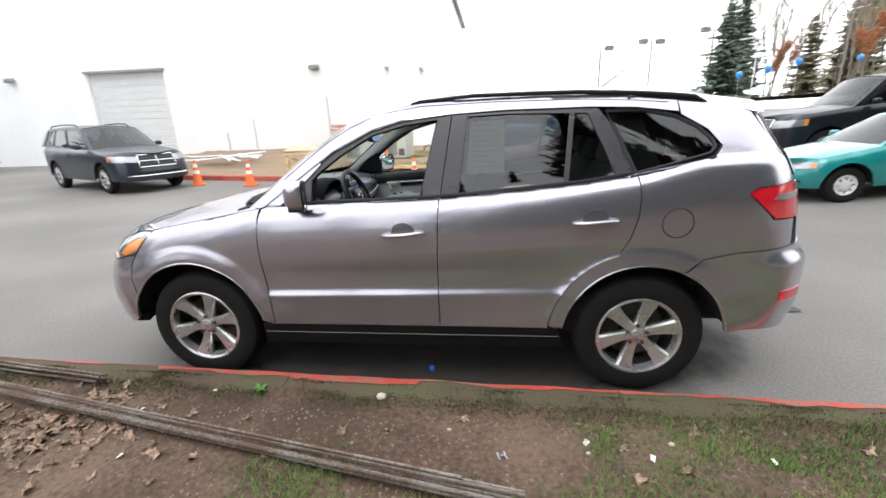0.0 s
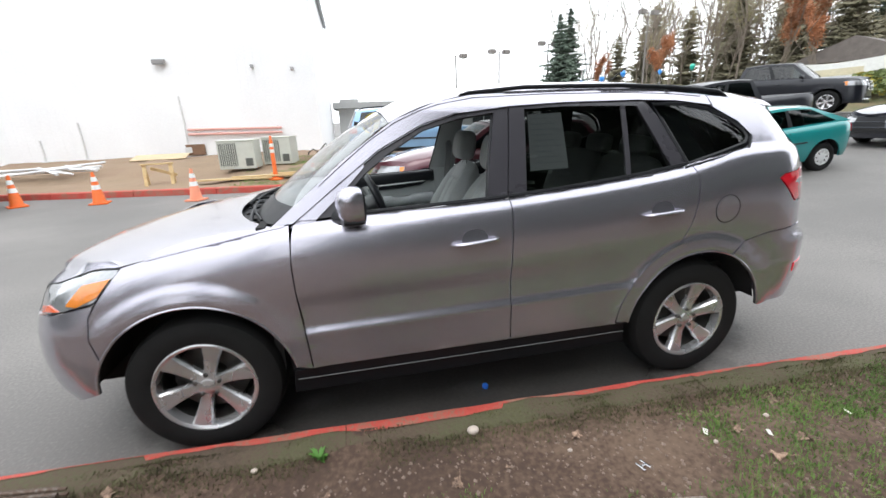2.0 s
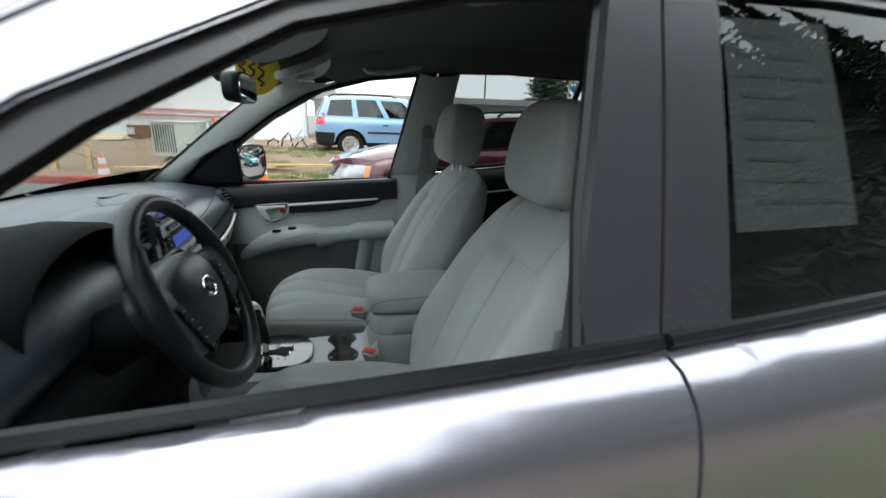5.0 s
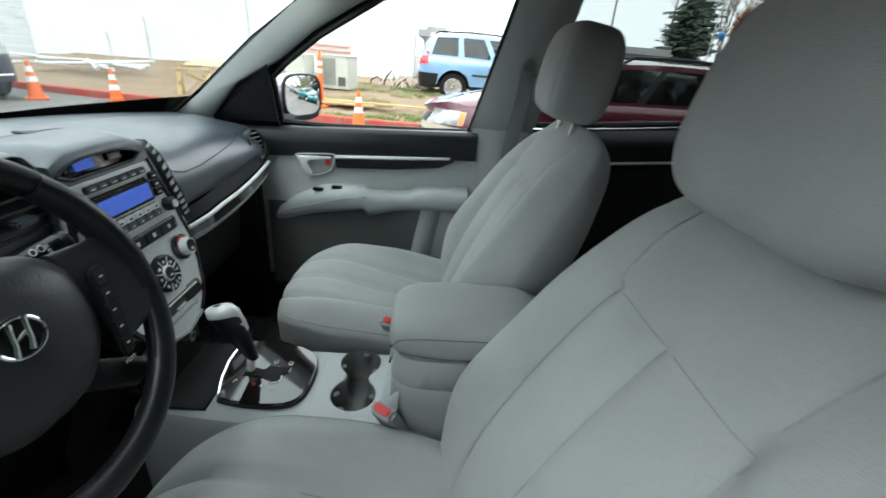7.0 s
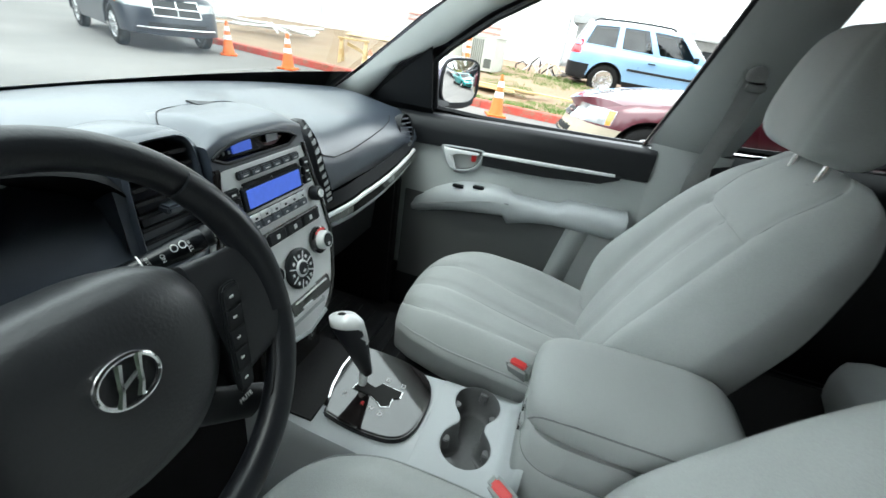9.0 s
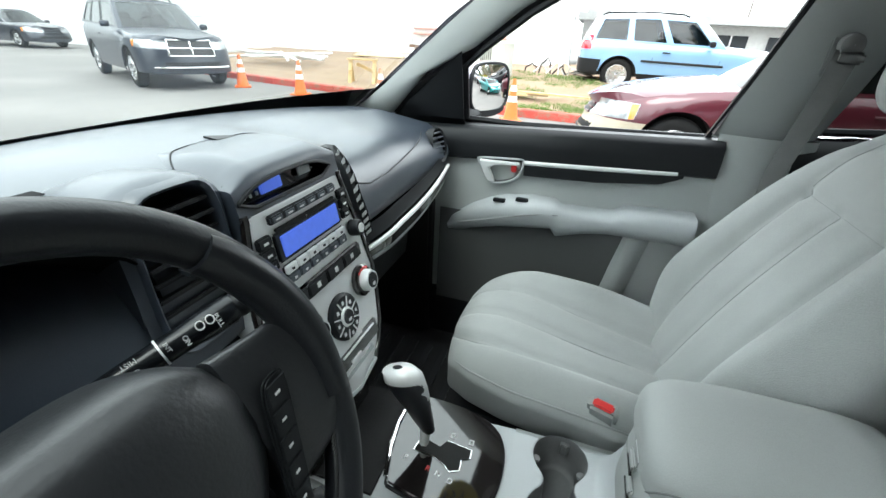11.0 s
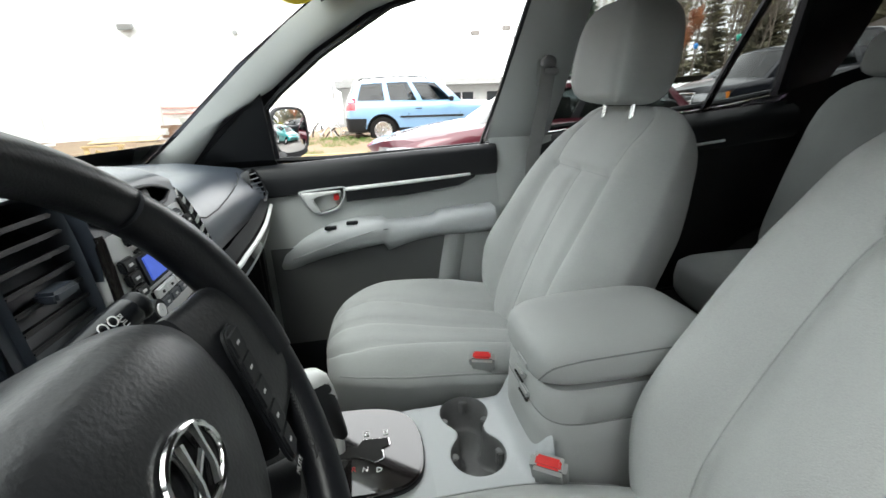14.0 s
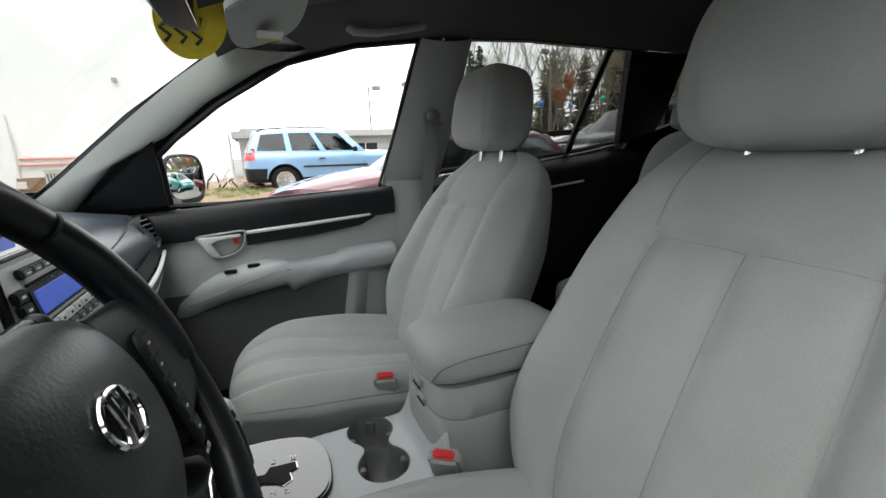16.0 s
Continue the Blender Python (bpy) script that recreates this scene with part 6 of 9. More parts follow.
drt = G().grid(lambda a, b: Vector((-0.66 + 0.80 * a, door_y(0.55 + 0.53 * b), 0.55 + 0.53 * b)), 12, 12).make("door_trim", TRIMGREY, car, "grey passenger door trim with armrest", angle=60)
G().loft([[Vector((x, y, z + 0.03 * (x + 0.56) / 0.7)) for y, z in ((0.775, 1.035), (0.752, 1.045), (0.750, 1.085), (0.756, 1.118), (0.772, 1.134), (0.80, 1.130), (0.83, 1.129), (0.850, 1.127))] for x in (-0.70, -0.5, -0.2, 0.0, 0.125)], False, False).make("door_capping", BLACKPL, drt, "black soft upper door capping", angle=60)
G().tube([(-0.355, 0.748, 1.052), (-0.16, 0.746, 1.062), (0.035, 0.748, 1.073)], [0.006, 0.0065, 0.005], 8).make("silver_strip", SATIN, drt)
G().loft([[Vector((x, 0.757, z0)), Vector((x, 0.746, z0 + 0.004)), Vector((x, 0.744, z1 - 0.004)), Vector((x, 0.757, z1))] for x, z0, z1 in ((-0.355, 1.012, 1.05), (-0.16, 1.020, 1.06), (0.0, 1.038, 1.07), (0.05, 1.060, 1.076))], False, True).make("black_inlay", BLACKPL, drt)
# armrest
rings = []
for x, yo, zt, zb in ((-0.600, 0.006, 0.815, 0.780), (-0.555, 0.020, 0.862, 0.806), (-0.497, 0.040, 0.903, 0.832), (-0.45, 0.054, 0.927, 0.847), (-0.408, 0.066, 0.943, 0.857), (-0.323, 0.076, 0.956, 0.871), (-0.255, 0.076, 0.955, 0.880), (-0.238, 0.062, 0.942, 0.855), (-0.155, 0.057, 0.942, 0.878), (-0.095, 0.059, 0.946, 0.887), (-0.072, 0.069, 0.962, 0.889), (0.0, 0.071, 0.967, 0.890), (0.105, 0.070, 0.970, 0.890)):
    rings.append([Vector((x, 0.775, zb - 0.02)), Vector((x, 0.765 - yo * 0.6, zb)), Vector((x, 0.765 - yo * 0.95, zb + 0.02)), Vector((x, 0.765 - yo, (zb + zt) / 2 + 0.01)), Vector((x, 0.765 - yo * 0.93, zt - 0.012)), Vector((x, 0.765 - yo * 0.75, zt)), Vector((x, 0.78, zt + 0.004))])
arm = G().loft(rings, False, True).make("armrest", DASHGREY, drt, "grey moulded armrest", angle=50)
for x in (-0.41, -0.345):
    G().box((x, 0.712, 0.945 + 0.16 * (x + 0.41)), (0.035, 0.016, 0.010), None).make("window_switch", BLACKPL, arm, bevel=0.002)
G().tube([(-0.53 + 0.29 * i / 12, 0.765 - 0.05 - 0.034 * math.sin(math.pi * min(1, i / 12 + 0.15) / 1.3), 0.858 + 0.075 * math.sin(math.pi * i / 26)) for i in range(13)], 0.002, 5).make("armrest_seam", STITCH, arm)
G().grid(lambda a, b: Vector((-0.60 + 0.56 * a - 0.05 * b * a, 0.752 - 0.004 * b, 0.88 - 0.33 * b)), 8, 6).make("map_pocket", mat("dark_grey_pocket", (0.095, 0.098, 0.098), 0.7, 0, 0.08, 6, 600, 0.06), drt, "dark map pocket")
G().loft([[Vector((-0.045 - 0.055 * b - w2, 0.758, 0.885 - 0.33 * b)), Vector((-0.038 - 0.055 * b - w2 * 0.3, 0.738, 0.885 - 0.33 * b)), Vector((-0.020 - 0.055 * b, 0.735, 0.885 - 0.33 * b)), Vector((0.0 - 0.055 * b, 0.745, 0.885 - 0.33 * b)), Vector((0.02 - 0.055 * b, 0.762, 0.885 - 0.33 * b))] for b, w2 in ((0, 0.012), (0.3, 0.016), (0.7, 0.02), (1.0, 0.024))], False, False).make("pocket_rib", TRIMGREY, drt)
# door latch
lb = soften([(-0.492, 1.044), (-0.492, 1.052), (-0.43, 1.056), (-0.364, 1.060), (-0.358, 1.056), (-0.362, 1.020), (-0.385, 0.993), (-0.43, 0.981), (-0.452, 0.984), (-0.472, 1.012)])
lat = G().tube([(x, 0.752, z) for x, z in lb], 0.0032, 8, closed=True).make("door_latch", DASHGREY, drt, "grey latch bezel")
G().loft([[Vector((-0.42 + (x + 0.42) * k, y, 1.025 + (z - 1.025) * k)) for x, z in lb] for k, y in ((1.0, 0.752), (0.88, 0.768), (0.02, 0.772))], True, False).make("latch_cup", mat("dark_grey_pocket", (0.095, 0.098, 0.098), 0.7, 0, 0.08, 6, 600, 0.06), lat)
G().loft([[Vector(p) for p in ring] for ring in (((-0.370, 0.750, 1.052), (-0.370, 0.743, 1.050), (-0.370, 0.743, 1.044), (-0.370, 0.750, 1.042)), ((-0.44, 0.750, 1.050), (-0.44, 0.740, 1.048), (-0.44, 0.740, 1.037), (-0.44, 0.750, 1.035)), ((-0.488, 0.750, 1.050), (-0.482, 0.738, 1.046), (-0.458, 0.738, 1.028), (-0.452, 0.750, 1.026)), ((-0.473, 0.750, 1.010), (-0.468, 0.740, 1.008), (-0.444, 0.740, 1.004), (-0.440, 0.750, 1.002)), ((-0.458, 0.750, 0.988), (-0.455, 0.744, 0.988), (-0.436, 0.744, 0.986), (-0.434, 0.750, 0.986)))]).make("latch_lever", SATIN, lat, "satin silver pull lever", bevel=0.002)
G().box((-0.385, 0.756, 1.030), (0.016, 0.010, 0.022)).make("lock_flag", REDBTN, lat, bevel=0.003)
# black sail behind the mirror
for side in (1, -1):
    SUV.panel([(-0.80, 1.11), (-0.71, 1.195), (-0.62, 1.272), (-0.548, 1.330), (-0.548, 1.11)], "mirror_sail", BLACKPL, car, side, off=0.072, thick=0.004)


# pillar trims
def between(a, b, n, push=0.0):
    """A bulged strip between two curves given as lists of points."""
    def fn(s, t):
        i = min(int(s * (len(a) - 1)), len(a) - 2)
        f = s * (len(a) - 1) - i
        p, q = a[i].lerp(a[i + 1], f), b[i].lerp(b[i + 1], f)
        m = p.lerp(q, t)
        c = Vector((0.3, 0, 1.2))
        return m + (c - m).normalized() * push * math.sin(math.pi * t) ** 0.7
    return fn


for side in (1, -1):
    sgn = Vector((1, side, 1))
    A = [Vector((p.x, p.y * side, p.z)) for p in [ws_edge(t) + Vector((0.012, -0.015, -0.006)) for t in (-0.05, 0.2, 0.4, 0.6, 0.8, 1.0)]]
    B = [SUV.at(u, z, side, 0.045) for u, z in ((-0.80, 1.13), (-0.66, 1.27), (-0.52, 1.34), (-0.40, 1.43), (-0.25, 1.515), (-0.12, 1.56))]
    G().grid(between(A, B, 5, 0.022), 25, 8).make("a_pillar_trim", TRIMGREY, car, "grey plastic windscreen pillar trim", angle=70)
    A = [SUV.at(u, z, side, 0.045) for u, z in ((-0.12, 1.557), (0.0, 1.585), (0.202, 1.608), (0.36, 1.617), (0.6, 1.625), (1.04, 1.617), (1.14, 1.615), (1.35, 1.612), (1.52, 1.575))]
    B = []
    for u in (-0.25, -0.05, 0.202, 0.36, 0.6, 1.04, 1.14, 1.35, 1.52):
        p = roof_edge((u + 0.36) / 2.31, 0.10)
        B.append(Vector((p.x, p.y * side, p.z - 0.012)))
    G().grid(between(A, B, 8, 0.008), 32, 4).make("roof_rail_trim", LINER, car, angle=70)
    A = [SUV.at(u, z, side, 0.05) for u, z in ((0.100, 1.165), (0.130, 1.30), (0.166, 1.45), (0.202, 1.608))]
    B = [SUV.at(u, z, side, 0.06) for u, z in ((0.318, 1.17), (0.332, 1.30), (0.350, 1.45), (0.368, 1.615))]
    G().grid(between(A, B, 3, 0.03), 16, 8).make("b_pillar_trim", TRIMGREY, car, "grey centre pillar trim", angle=70)
    G().grid(lambda a, b: Vector((0.105 + 0.21 * a, side * (0.775 - 0.02 * math.sin(math.pi * a)), 0.50 + 0.68 * b)), 6, 6).make("b_pillar_foot", TRIMGREY, car)
    seal = [(-0.548, 1.15), (-0.548, 1.29), (-0.50, 1.335), (-0.38, 1.422), (-0.19, 1.529), (0.0, 1.579), (0.185, 1.601), (0.197, 1.596), (0.17, 1.48), (0.135, 1.32), (0.098, 1.15)]
    SUV.strip(seal, 0.009, "door_seal", BLACKPL, car, side, 0.040)
    # rear door trim, dark
    G().grid(lambda a, b: Vector((0.27 + 1.02 * a, side * door_y(0.5 + 0.55 * b), 0.5 + (0.55 + 0.13 * a) * b)), 10, 10).make("rear_door_trim", BLACKPL, car, "dark rear door trim")
    G().loft([[Vector((x, side * y, z + 0.08 * (x - 0.27))) for y, z in ((0.78, 1.04), (0.752, 1.06), (0.752, 1.12), (0.765, 1.15), (0.81, 1.175))] for x in (0.27, 0.6, 0.9, 1.25)], False, False).make("rear_capping", BLACKPL, car, angle=60)
    G().tube([(0.33, side * 0.75, 1.075), (0.6, side * 0.748, 1.10), (0.95, side * 0.75, 1.13)], 0.005, 8).make("silver_strip", SATIN, car)
    A = [SUV.at(u, z, side, 0.05) for u, z in ((1.20, 1.28), (1.14, 1.42), (1.05, 1.615))]
    B = [SUV.at(u, z, side, 0.05) for u, z in ((1.42, 1.28), (1.38, 1.42), (1.33, 1.615))]
    G().grid(between(A, B, 2, 0.02), 10, 6).make("c_pillar_trim", BLACKPL, car)
    A = [SUV.at(u, z, side, 0.05) for u, z in ((1.22, 1.29), (1.44, 1.335), (1.64, 1.385), (1.685, 1.43), (1.60, 1.53), (1.50, 1.585))]
    B = [SUV.at(u, z, side, 0.05) for u, z in ((1.25, 0.8), (1.6, 0.9), (1.95, 1.0), (2.05, 1.3), (1.95, 1.55), (1.75, 1.60))]
    G().grid(between(A, B, 5, 0.01), 20, 6).make("cargo_trim", BLACKPL, car)
    # seat belt at the centre pillar
    sb = G().tube([(0.245, side * 0.655, 1.375), (0.240, side * 0.672, 1.28), (0.225, side * 0.705, 1.12), (0.23, side * 0.73, 0.9), (0.25, side * 0.74, 0.6)], 0.022, 8, flat=0.08, up=(0, 1, 0)).make("seat_belt", BELT, car, "grey seat belt with its anchor")
    G().lathe([(0.018, 0.0), (0.022, 0.006), (0.020, 0.018), (0.012, 0.023), (0.001, 0.023)], Matrix.Translation((0.245, side * 0.668, 1.385)) @ pose(0, 0, 0, 90 * side, 0, 0), 18).make("belt_anchor", BELT, sb)
    G().box((0.245, side * 0.642, 1.362), (0.048, 0.010, 0.022)).make("belt_guide", BELT, sb, bevel=0.005)
    G().box((0.225, side * 0.680, 1.41), (0.012, 0.008, 0.17), None).make("height_slide", CLOTHD, sb, bevel=0.003)
    # grab handle
    G().tube([(-0.03, side * 0.60, 1.625), (-0.01, side * 0.575, 1.600), (0.05, side * 0.565, 1.598), (0.13, side * 0.565, 1.612), (0.19, side * 0.575, 1.628), (0.21, side * 0.60, 1.65)], [0.014, 0.011, 0.010, 0.010, 0.011, 0.014], 10).make("grab_handle", TRIMGREY, car)
    # sun visor
    vz = G().loft([[Vector((x, side * (0.36 + 0.185 * sup(math.cos(a), 0.5) - 0.05 * (x + 0.25)), 1.60 + 0.38 * (x + 0.15) + 0.02 * (1 - abs(math.cos(a))) + dz)) for a in [2 * math.pi * k / 28 for k in range(28)] for x in [-0.235 + 0.085 * sup(math.sin(a), 0.6)]] for dz in (-0.016, -0.008, 0.006)]).make("sun_visor", TRIMGREY, car, "grey folded sun visor", bevel=0.004)
    if side > 0:
        G().box((-0.235, 0.44, 1.5465), (0.055, 0.06, 0.002), None).make("warning_label", mat("white_paper", (0.75, 0.75, 0.72), 0.8), vz).data.transform(Matrix.Translation((0, 0, 0.0)))
        G().box((-0.235, 0.478, 1.5465), (0.055, 0.012, 0.003)).make("label_band", mat("yellow_print", (0.75, 0.55, 0.05), 0.7), vz)

# rear-view mirror and the windscreen sticker
rvm = G().loft([[Vector((-0.365 + dx2, 0.125 * k * sup(math.cos(a), 0.5), 1.492 + 0.036 * k * sup(math.sin(a), 0.6))) for a in [2 * math.pi * q / 32 for q in range(32)]] for dx2, k in ((-0.035, 0.5), (-0.025, 0.9), (0.0, 1.0), (0.012, 0.97))]).make("rear_view_mirror", BLACKPL, car, "black rear-view mirror")
G().loft([[Vector((-0.3525 + dx2, 0.117 * sup(math.cos(a), 0.5), 1.492 + 0.030 * sup(math.sin(a), 0.6))) for a in [2 * math.pi * q / 32 for q in range(32)]] for dx2 in (0, 0.002)]).make("mirror_glass", MIRROR, rvm)
G().tube([(-0.41, 0, 1.515), (-0.46, 0, 1.56), (-0.52, 0, 1.565)], [0.014, 0.012, 0.02], 10).make("mirror_stem", BLACKPL, rvm)
YEL = mat("yellow_sticker", (0.80, 0.62, 0.03), 0.5, second=(0.75, 0.70, 0.10), blotch=0.6)
mS = Matrix.Translation((-0.388, 0.44, 1.566)) @ Vector((0.30, -0.78, -0.55)).to_track_quat("Z", "Y").to_matrix().to_4x4()
stc = G().lathe([(0.084, 0), (0.084, 0.0012), (0.001, 0.0012)], mS @ Matrix.Diagonal((0.85, 1.0, 1, 1)), 40)
stc = stc.make("windscreen_sticker", YEL, car, "round yellow dealer sticker")
for k in range(3):
    G().tube([mS @ Vector((-0.05 + 0.03 * k + 0.012 * math.sin(2.2 * q), -0.05 + 0.014 * q, 0.003)) for q in range(8)], 0.004, 5).make("scribble", mat("dark_ink", (0.03, 0.03, 0.03), 0.6), stc)
G().box((-0.055, 0.03, 0.002), (0.02, 0.02, 0.003), mS).make("red_mark", REDBTN, stc)

# ---- rear bench ----
def pillow(name, c, s, e, m, material, parent, label="", n=32, k=17):
    """A softly squared block."""
    rings = []
    for i in range(k):
        a = math.pi * (i / (k - 1) - 0.5)
        h, q = sup(math.sin(a), e), max(0.02, math.cos(a)) ** e
        rings.append([m @ Vector((c[0] + s[0] * q * sup(math.cos(b), e), c[1] + s[1] * q * sup(math.sin(b), e), c[2] + s[2] * h)) for b in [2 * math.pi * j / n for j in range(n)]])
    return G().loft(rings).make(name, material, parent, label, angle=80)


rb = pillow("rear_bench", (0, 0, 0), (0.26, 0.68, 0.085), 0.45, Matrix.Translation((0.92, 0, 0.70)), CLOTH, car, "grey cloth rear bench seat")
for y, w in ((-0.36, 0.30), (0.30, 0.36)):
    pillow("bench_back", (0, 0, 0), (0.075, w, 0.33), 0.42, Matrix.Translation((1.16, y, 1.0)) @ pose(0, 0, 0, 0, 17, 0), CLOTH, rb)
for y in (-0.42, 0.0, 0.43):
    pillow("bench_headrest", (0, 0, 0), (0.05, 0.125, 0.065), 0.5, Matrix.Translation((1.22, y, 1.375)) @ pose(0, 0, 0, 0, 12, 0), CLOTH, rb)
    for s in (-1, 1):
        G().tube([(1.225, y + s * 0.04, 1.28), (1.23, y + s * 0.04, 1.34)], 0.006, 8).make("post", BLACKPL, rb)
G().box((1.75, 0, 0.62), (1.0, 1.4, 0.03)).make("cargo_floor", CARPET, car)
G().box((0.75, 0, 0.50), (0.55, 1.4, 0.20)).make("bench_base", CARPET, car)

# ---- parked vehicles ----
def paint(name, color, metal=0.3, coat=1.0):
    return mat(name, color, 0.3, metal, 0.04, 2, 800, coat=coat)


WINDOW = glass("car_window", (0.24, 0.27, 0.27))


def vehicle(name, label, m, color, xf, xr, a0, a1, w, r, belt_k, hood_k, cab, roof_z, lower=None, windows=((0.06, 0.40), (0.45, 0.72), (0.77, 0.95)), nf=2.6, nr=3.2, rails=False,
            bed=None, lamp_z=(0.66, 0.80), tail_z=(0.8, 1.05), rim=0.21, grille=None, chrome=False, steel=False, tail_u=0.22, front_glass=True, amber=True, tumble=0.17, mid_pillar=None, spokes=6, handle=None):
    """A parked vehicle with its nose to -x. cab: x of windscreen foot, windscreen top, rear glass top, rear glass foot."""
    car2 = thing(name, label, "car", m)
    body = color
    R = r + 0.07

    def bl(u):
        return herm(belt_k, u)

    def depth(u, z):
        zb = bl(u)
        side = herm([(0.15, 0.10), (0.32, 0.04), (0.44, 0.012), (max(0.47, zb - 0.22), 0.0), (zb - 0.10, 0.012), (zb - 0.03, 0.05), (zb, 0.09)], z)
        rr = math.hypot(min(abs(u - a0), abs(u - a1)), z - r)
        side -= 0.012 * math.exp(-((rr - R - 0.02) / 0.04) ** 2)
        if u < a0 - 0.25:
            k = smooth01((a0 - 0.25 - u) / 0.6)
            side = side * (1 - k) + k * herm([(0.2, 0.10), (0.34, 0.01), (0.42, 0.0), (max(0.46, zb - 0.22), 0.03), (zb - 0.06, 0.08), (zb, 0.14)], z)
        return side

    cf, cr = a0 - 0.30, a1 + 0.35
    sh = Shell(xf, xr, cf, cr, w, nf, nr, depth)
    u0, u1 = sh.u0, sh.u1
    zl = 0.24 if r < 0.34 else 0.32
    side_poly = [(u0, zl)] + [(a0 - R * 0.99, zl + 0.03)] + arc(a0, r, R, 180 - 8, 8, 18) + [(a0 + R + 0.03, zl), (a1 - R - 0.03, zl)] + arc(a1, r, R, 172, 8, 18) + [(a1 + R, zl + 0.03), (u1, zl + 0.06)]
    n = 26
    side_poly += [(u1 + (u0 - u1) * i / n, bl(u1 + (u0 - u1) * i / n)) for i in range(n + 1)]
    xs = cab
    for side in (-1, 1):
        sh.panel(side_poly, "body_side", body, car2, side, step=0.12, zstep=0.08)
        if lower:
            zz = lower[1]
            lp = [(u0, zl)] + [(a0 - R * 0.99, zl + 0.03)] + arc(a0, r, R, 172, 180 - math.degrees(math.asin((zz - r) / R)), 6) + [(u0, zz)]
            sh.panel(lp, "front_lower_cladding", lower[0], car2, side, off=-0.006, step=0.12, zstep=0.08)
            lp = [(a0 + R + 0.03, zl), (a1 - R - 0.03, zl)] + arc(a1, r, R, 172, 180 - math.degrees(math.asin((zz - r) / R)), 6) + arc(a0, r, R, math.degrees(math.asin((zz - r) / R)), 8, 6)
            sh.panel(lp, "side_cladding", lower[0], car2, side, off=-0.006, step=0.12, zstep=0.08)
            lp = arc(a1, r, R, math.degrees(math.asin((zz - r) / R)), 8, 6) + [(a1 + R, zl + 0.03), (u1, zl + 0.06), (u1, zz)]
            sh.panel(lp, "rear_lower_cladding", lower[0], car2, side, off=-0.006, step=0.12, zstep=0.08)
        for x in (xs[0] + 0.12, xs[0] + 0.12 + 0.46 * (xs[3] - xs[0]) * (1 if not bed else 0.9)):
            sh.strip([(x - 0.02, bl(x) - 0.01), (x - 0.04, 0.8), (x, zl + 0.08)], 0.005, "door_gap", SEAM, car2, side, 0.001)
        xh = xs[0] + 0.12 + 0.36 * (xs[3] - xs[0])
        G().tube([sh.at(xh + q * 0.08, bl(xh) - 0.16, side, -0.02 - 0.012 * (1 - q * q)) for q in (-1, -0.5, 0, 0.5, 1)], 0.014, 8).make("door_handle", handle or body, car2)
        # lamps
        k = u0 + 0.20
        hl = sh.panel([(k, lamp_z[0]), (k, lamp_z[1]), (k + 0.30, lamp_z[1] + 0.015), (a0 - 0.42, lamp_z[1] + 0.02), (a0 - 0.45, lamp_z[0] + 0.03), (k + 0.25, lamp_z[0])], "headlight", LAMPGLASS, car2, side, off=-0.006)
        if amber:
            sh.panel([(a0 - 0.52, lamp_z[0] + 0.03), (a0 - 0.52, lamp_z[1] + 0.01), (a0 - 0.43, lamp_z[1] + 0.015), (a0 - 0.46, lamp_z[0] + 0.035)], "corner_lamp", AMBER, hl, side, off=-0.012, thick=0.01)
        sh.panel([(u1 - 0.55 - tail_u, tail_z[0]), (u1 - 0.55 - tail_u, tail_z[1]), (u1 - 0.42, tail_z[1]), (u1 - 0.42, tail_z[0])], "tail_light", REDLENS, car2, side, off=-0.008)
        # arches and wheels
        for ax in (a0, a1):
            g = G()
            g.loft([[Vector((ax + (R + 0.005) * math.cos(radians(a)), side * y, r + (R + 0.005) * math.sin(radians(a)))) for a in range(0, 181, 15)] for y in (w - 0.03, w - 0.36)], False, False)
            g.loft([[Vector((ax + q * math.cos(radians(a)), side * (w - 0.36), r + q * math.sin(radians(a)))) for a in range(0, 181, 15)] for q in (R + 0.005, 0.01)], False, False)
            g.make("wheel_well", UNDER, car2)
            wheel(car2, ax, side * (w - 0.14), side, r, rim, 0.2, spokes if not steel else 8, steel)
        # mirror
        zb = bl(xs[0] + 0.2)
        pillow("door_mirror", (0, 0, 0), (0.06, 0.09, 0.065), 0.6, Matrix.Translation((xs[0] + 0.33, side * (w + 0.06), zb + 0.08)), body if not lower else BLACKPL, car2)

    # cabin: belt line to roof edge
    yb, yt = w - 0.10, w - 0.10 - tumble

    def cabin(a, t, side, off=0.0):
        xb = xs[0] + (xs[3] - xs[0]) * a
        xt = xs[1] + (xs[2] - xs[1]) * a
        zt = roof_z - 0.05 - 0.05 * (2 * a - 1) ** 2
        q = max(0.0, t) ** 0.9
        return Vector((xb + (xt - xb) * t, side * (yb + (yt - yb) * q ** 1.3 + off), bl(xb) + (zt - bl(xb)) * t))

    def roofmid(a, k=1):
        return roof_z + 0.0 - 0.04 * (2 * a - 1) ** 2

    for side in (-1, 1):
        def strip2(nm, a_, b_, t0, t1, material, off=0.0, par=car2):
            return G().grid(lambda p, q: cabin(a_ + (b_ - a_) * p, t0 + (t1 - t0) * q, side, off), max(2, int(10 * (b_ - a_))), 5).make(nm, material, par)
        strip2("window_sill", 0, 1, -0.02, 0.08, body)
        strip2("roof_side", 0, 1, 0.88, 1.0, body)
        last = 0.0
        for a_, b_ in windows:
            strip2("pillar", last, a_, 0.08, 0.88, body if last == 0 else (mid_pillar or BLACKPL))
            strip2("side_window", a_, b_, 0.08, 0.88, WINDOW, -0.012)
            last = b_
        strip2("pillar", last, 1.0, 0.08, 0.88, body)
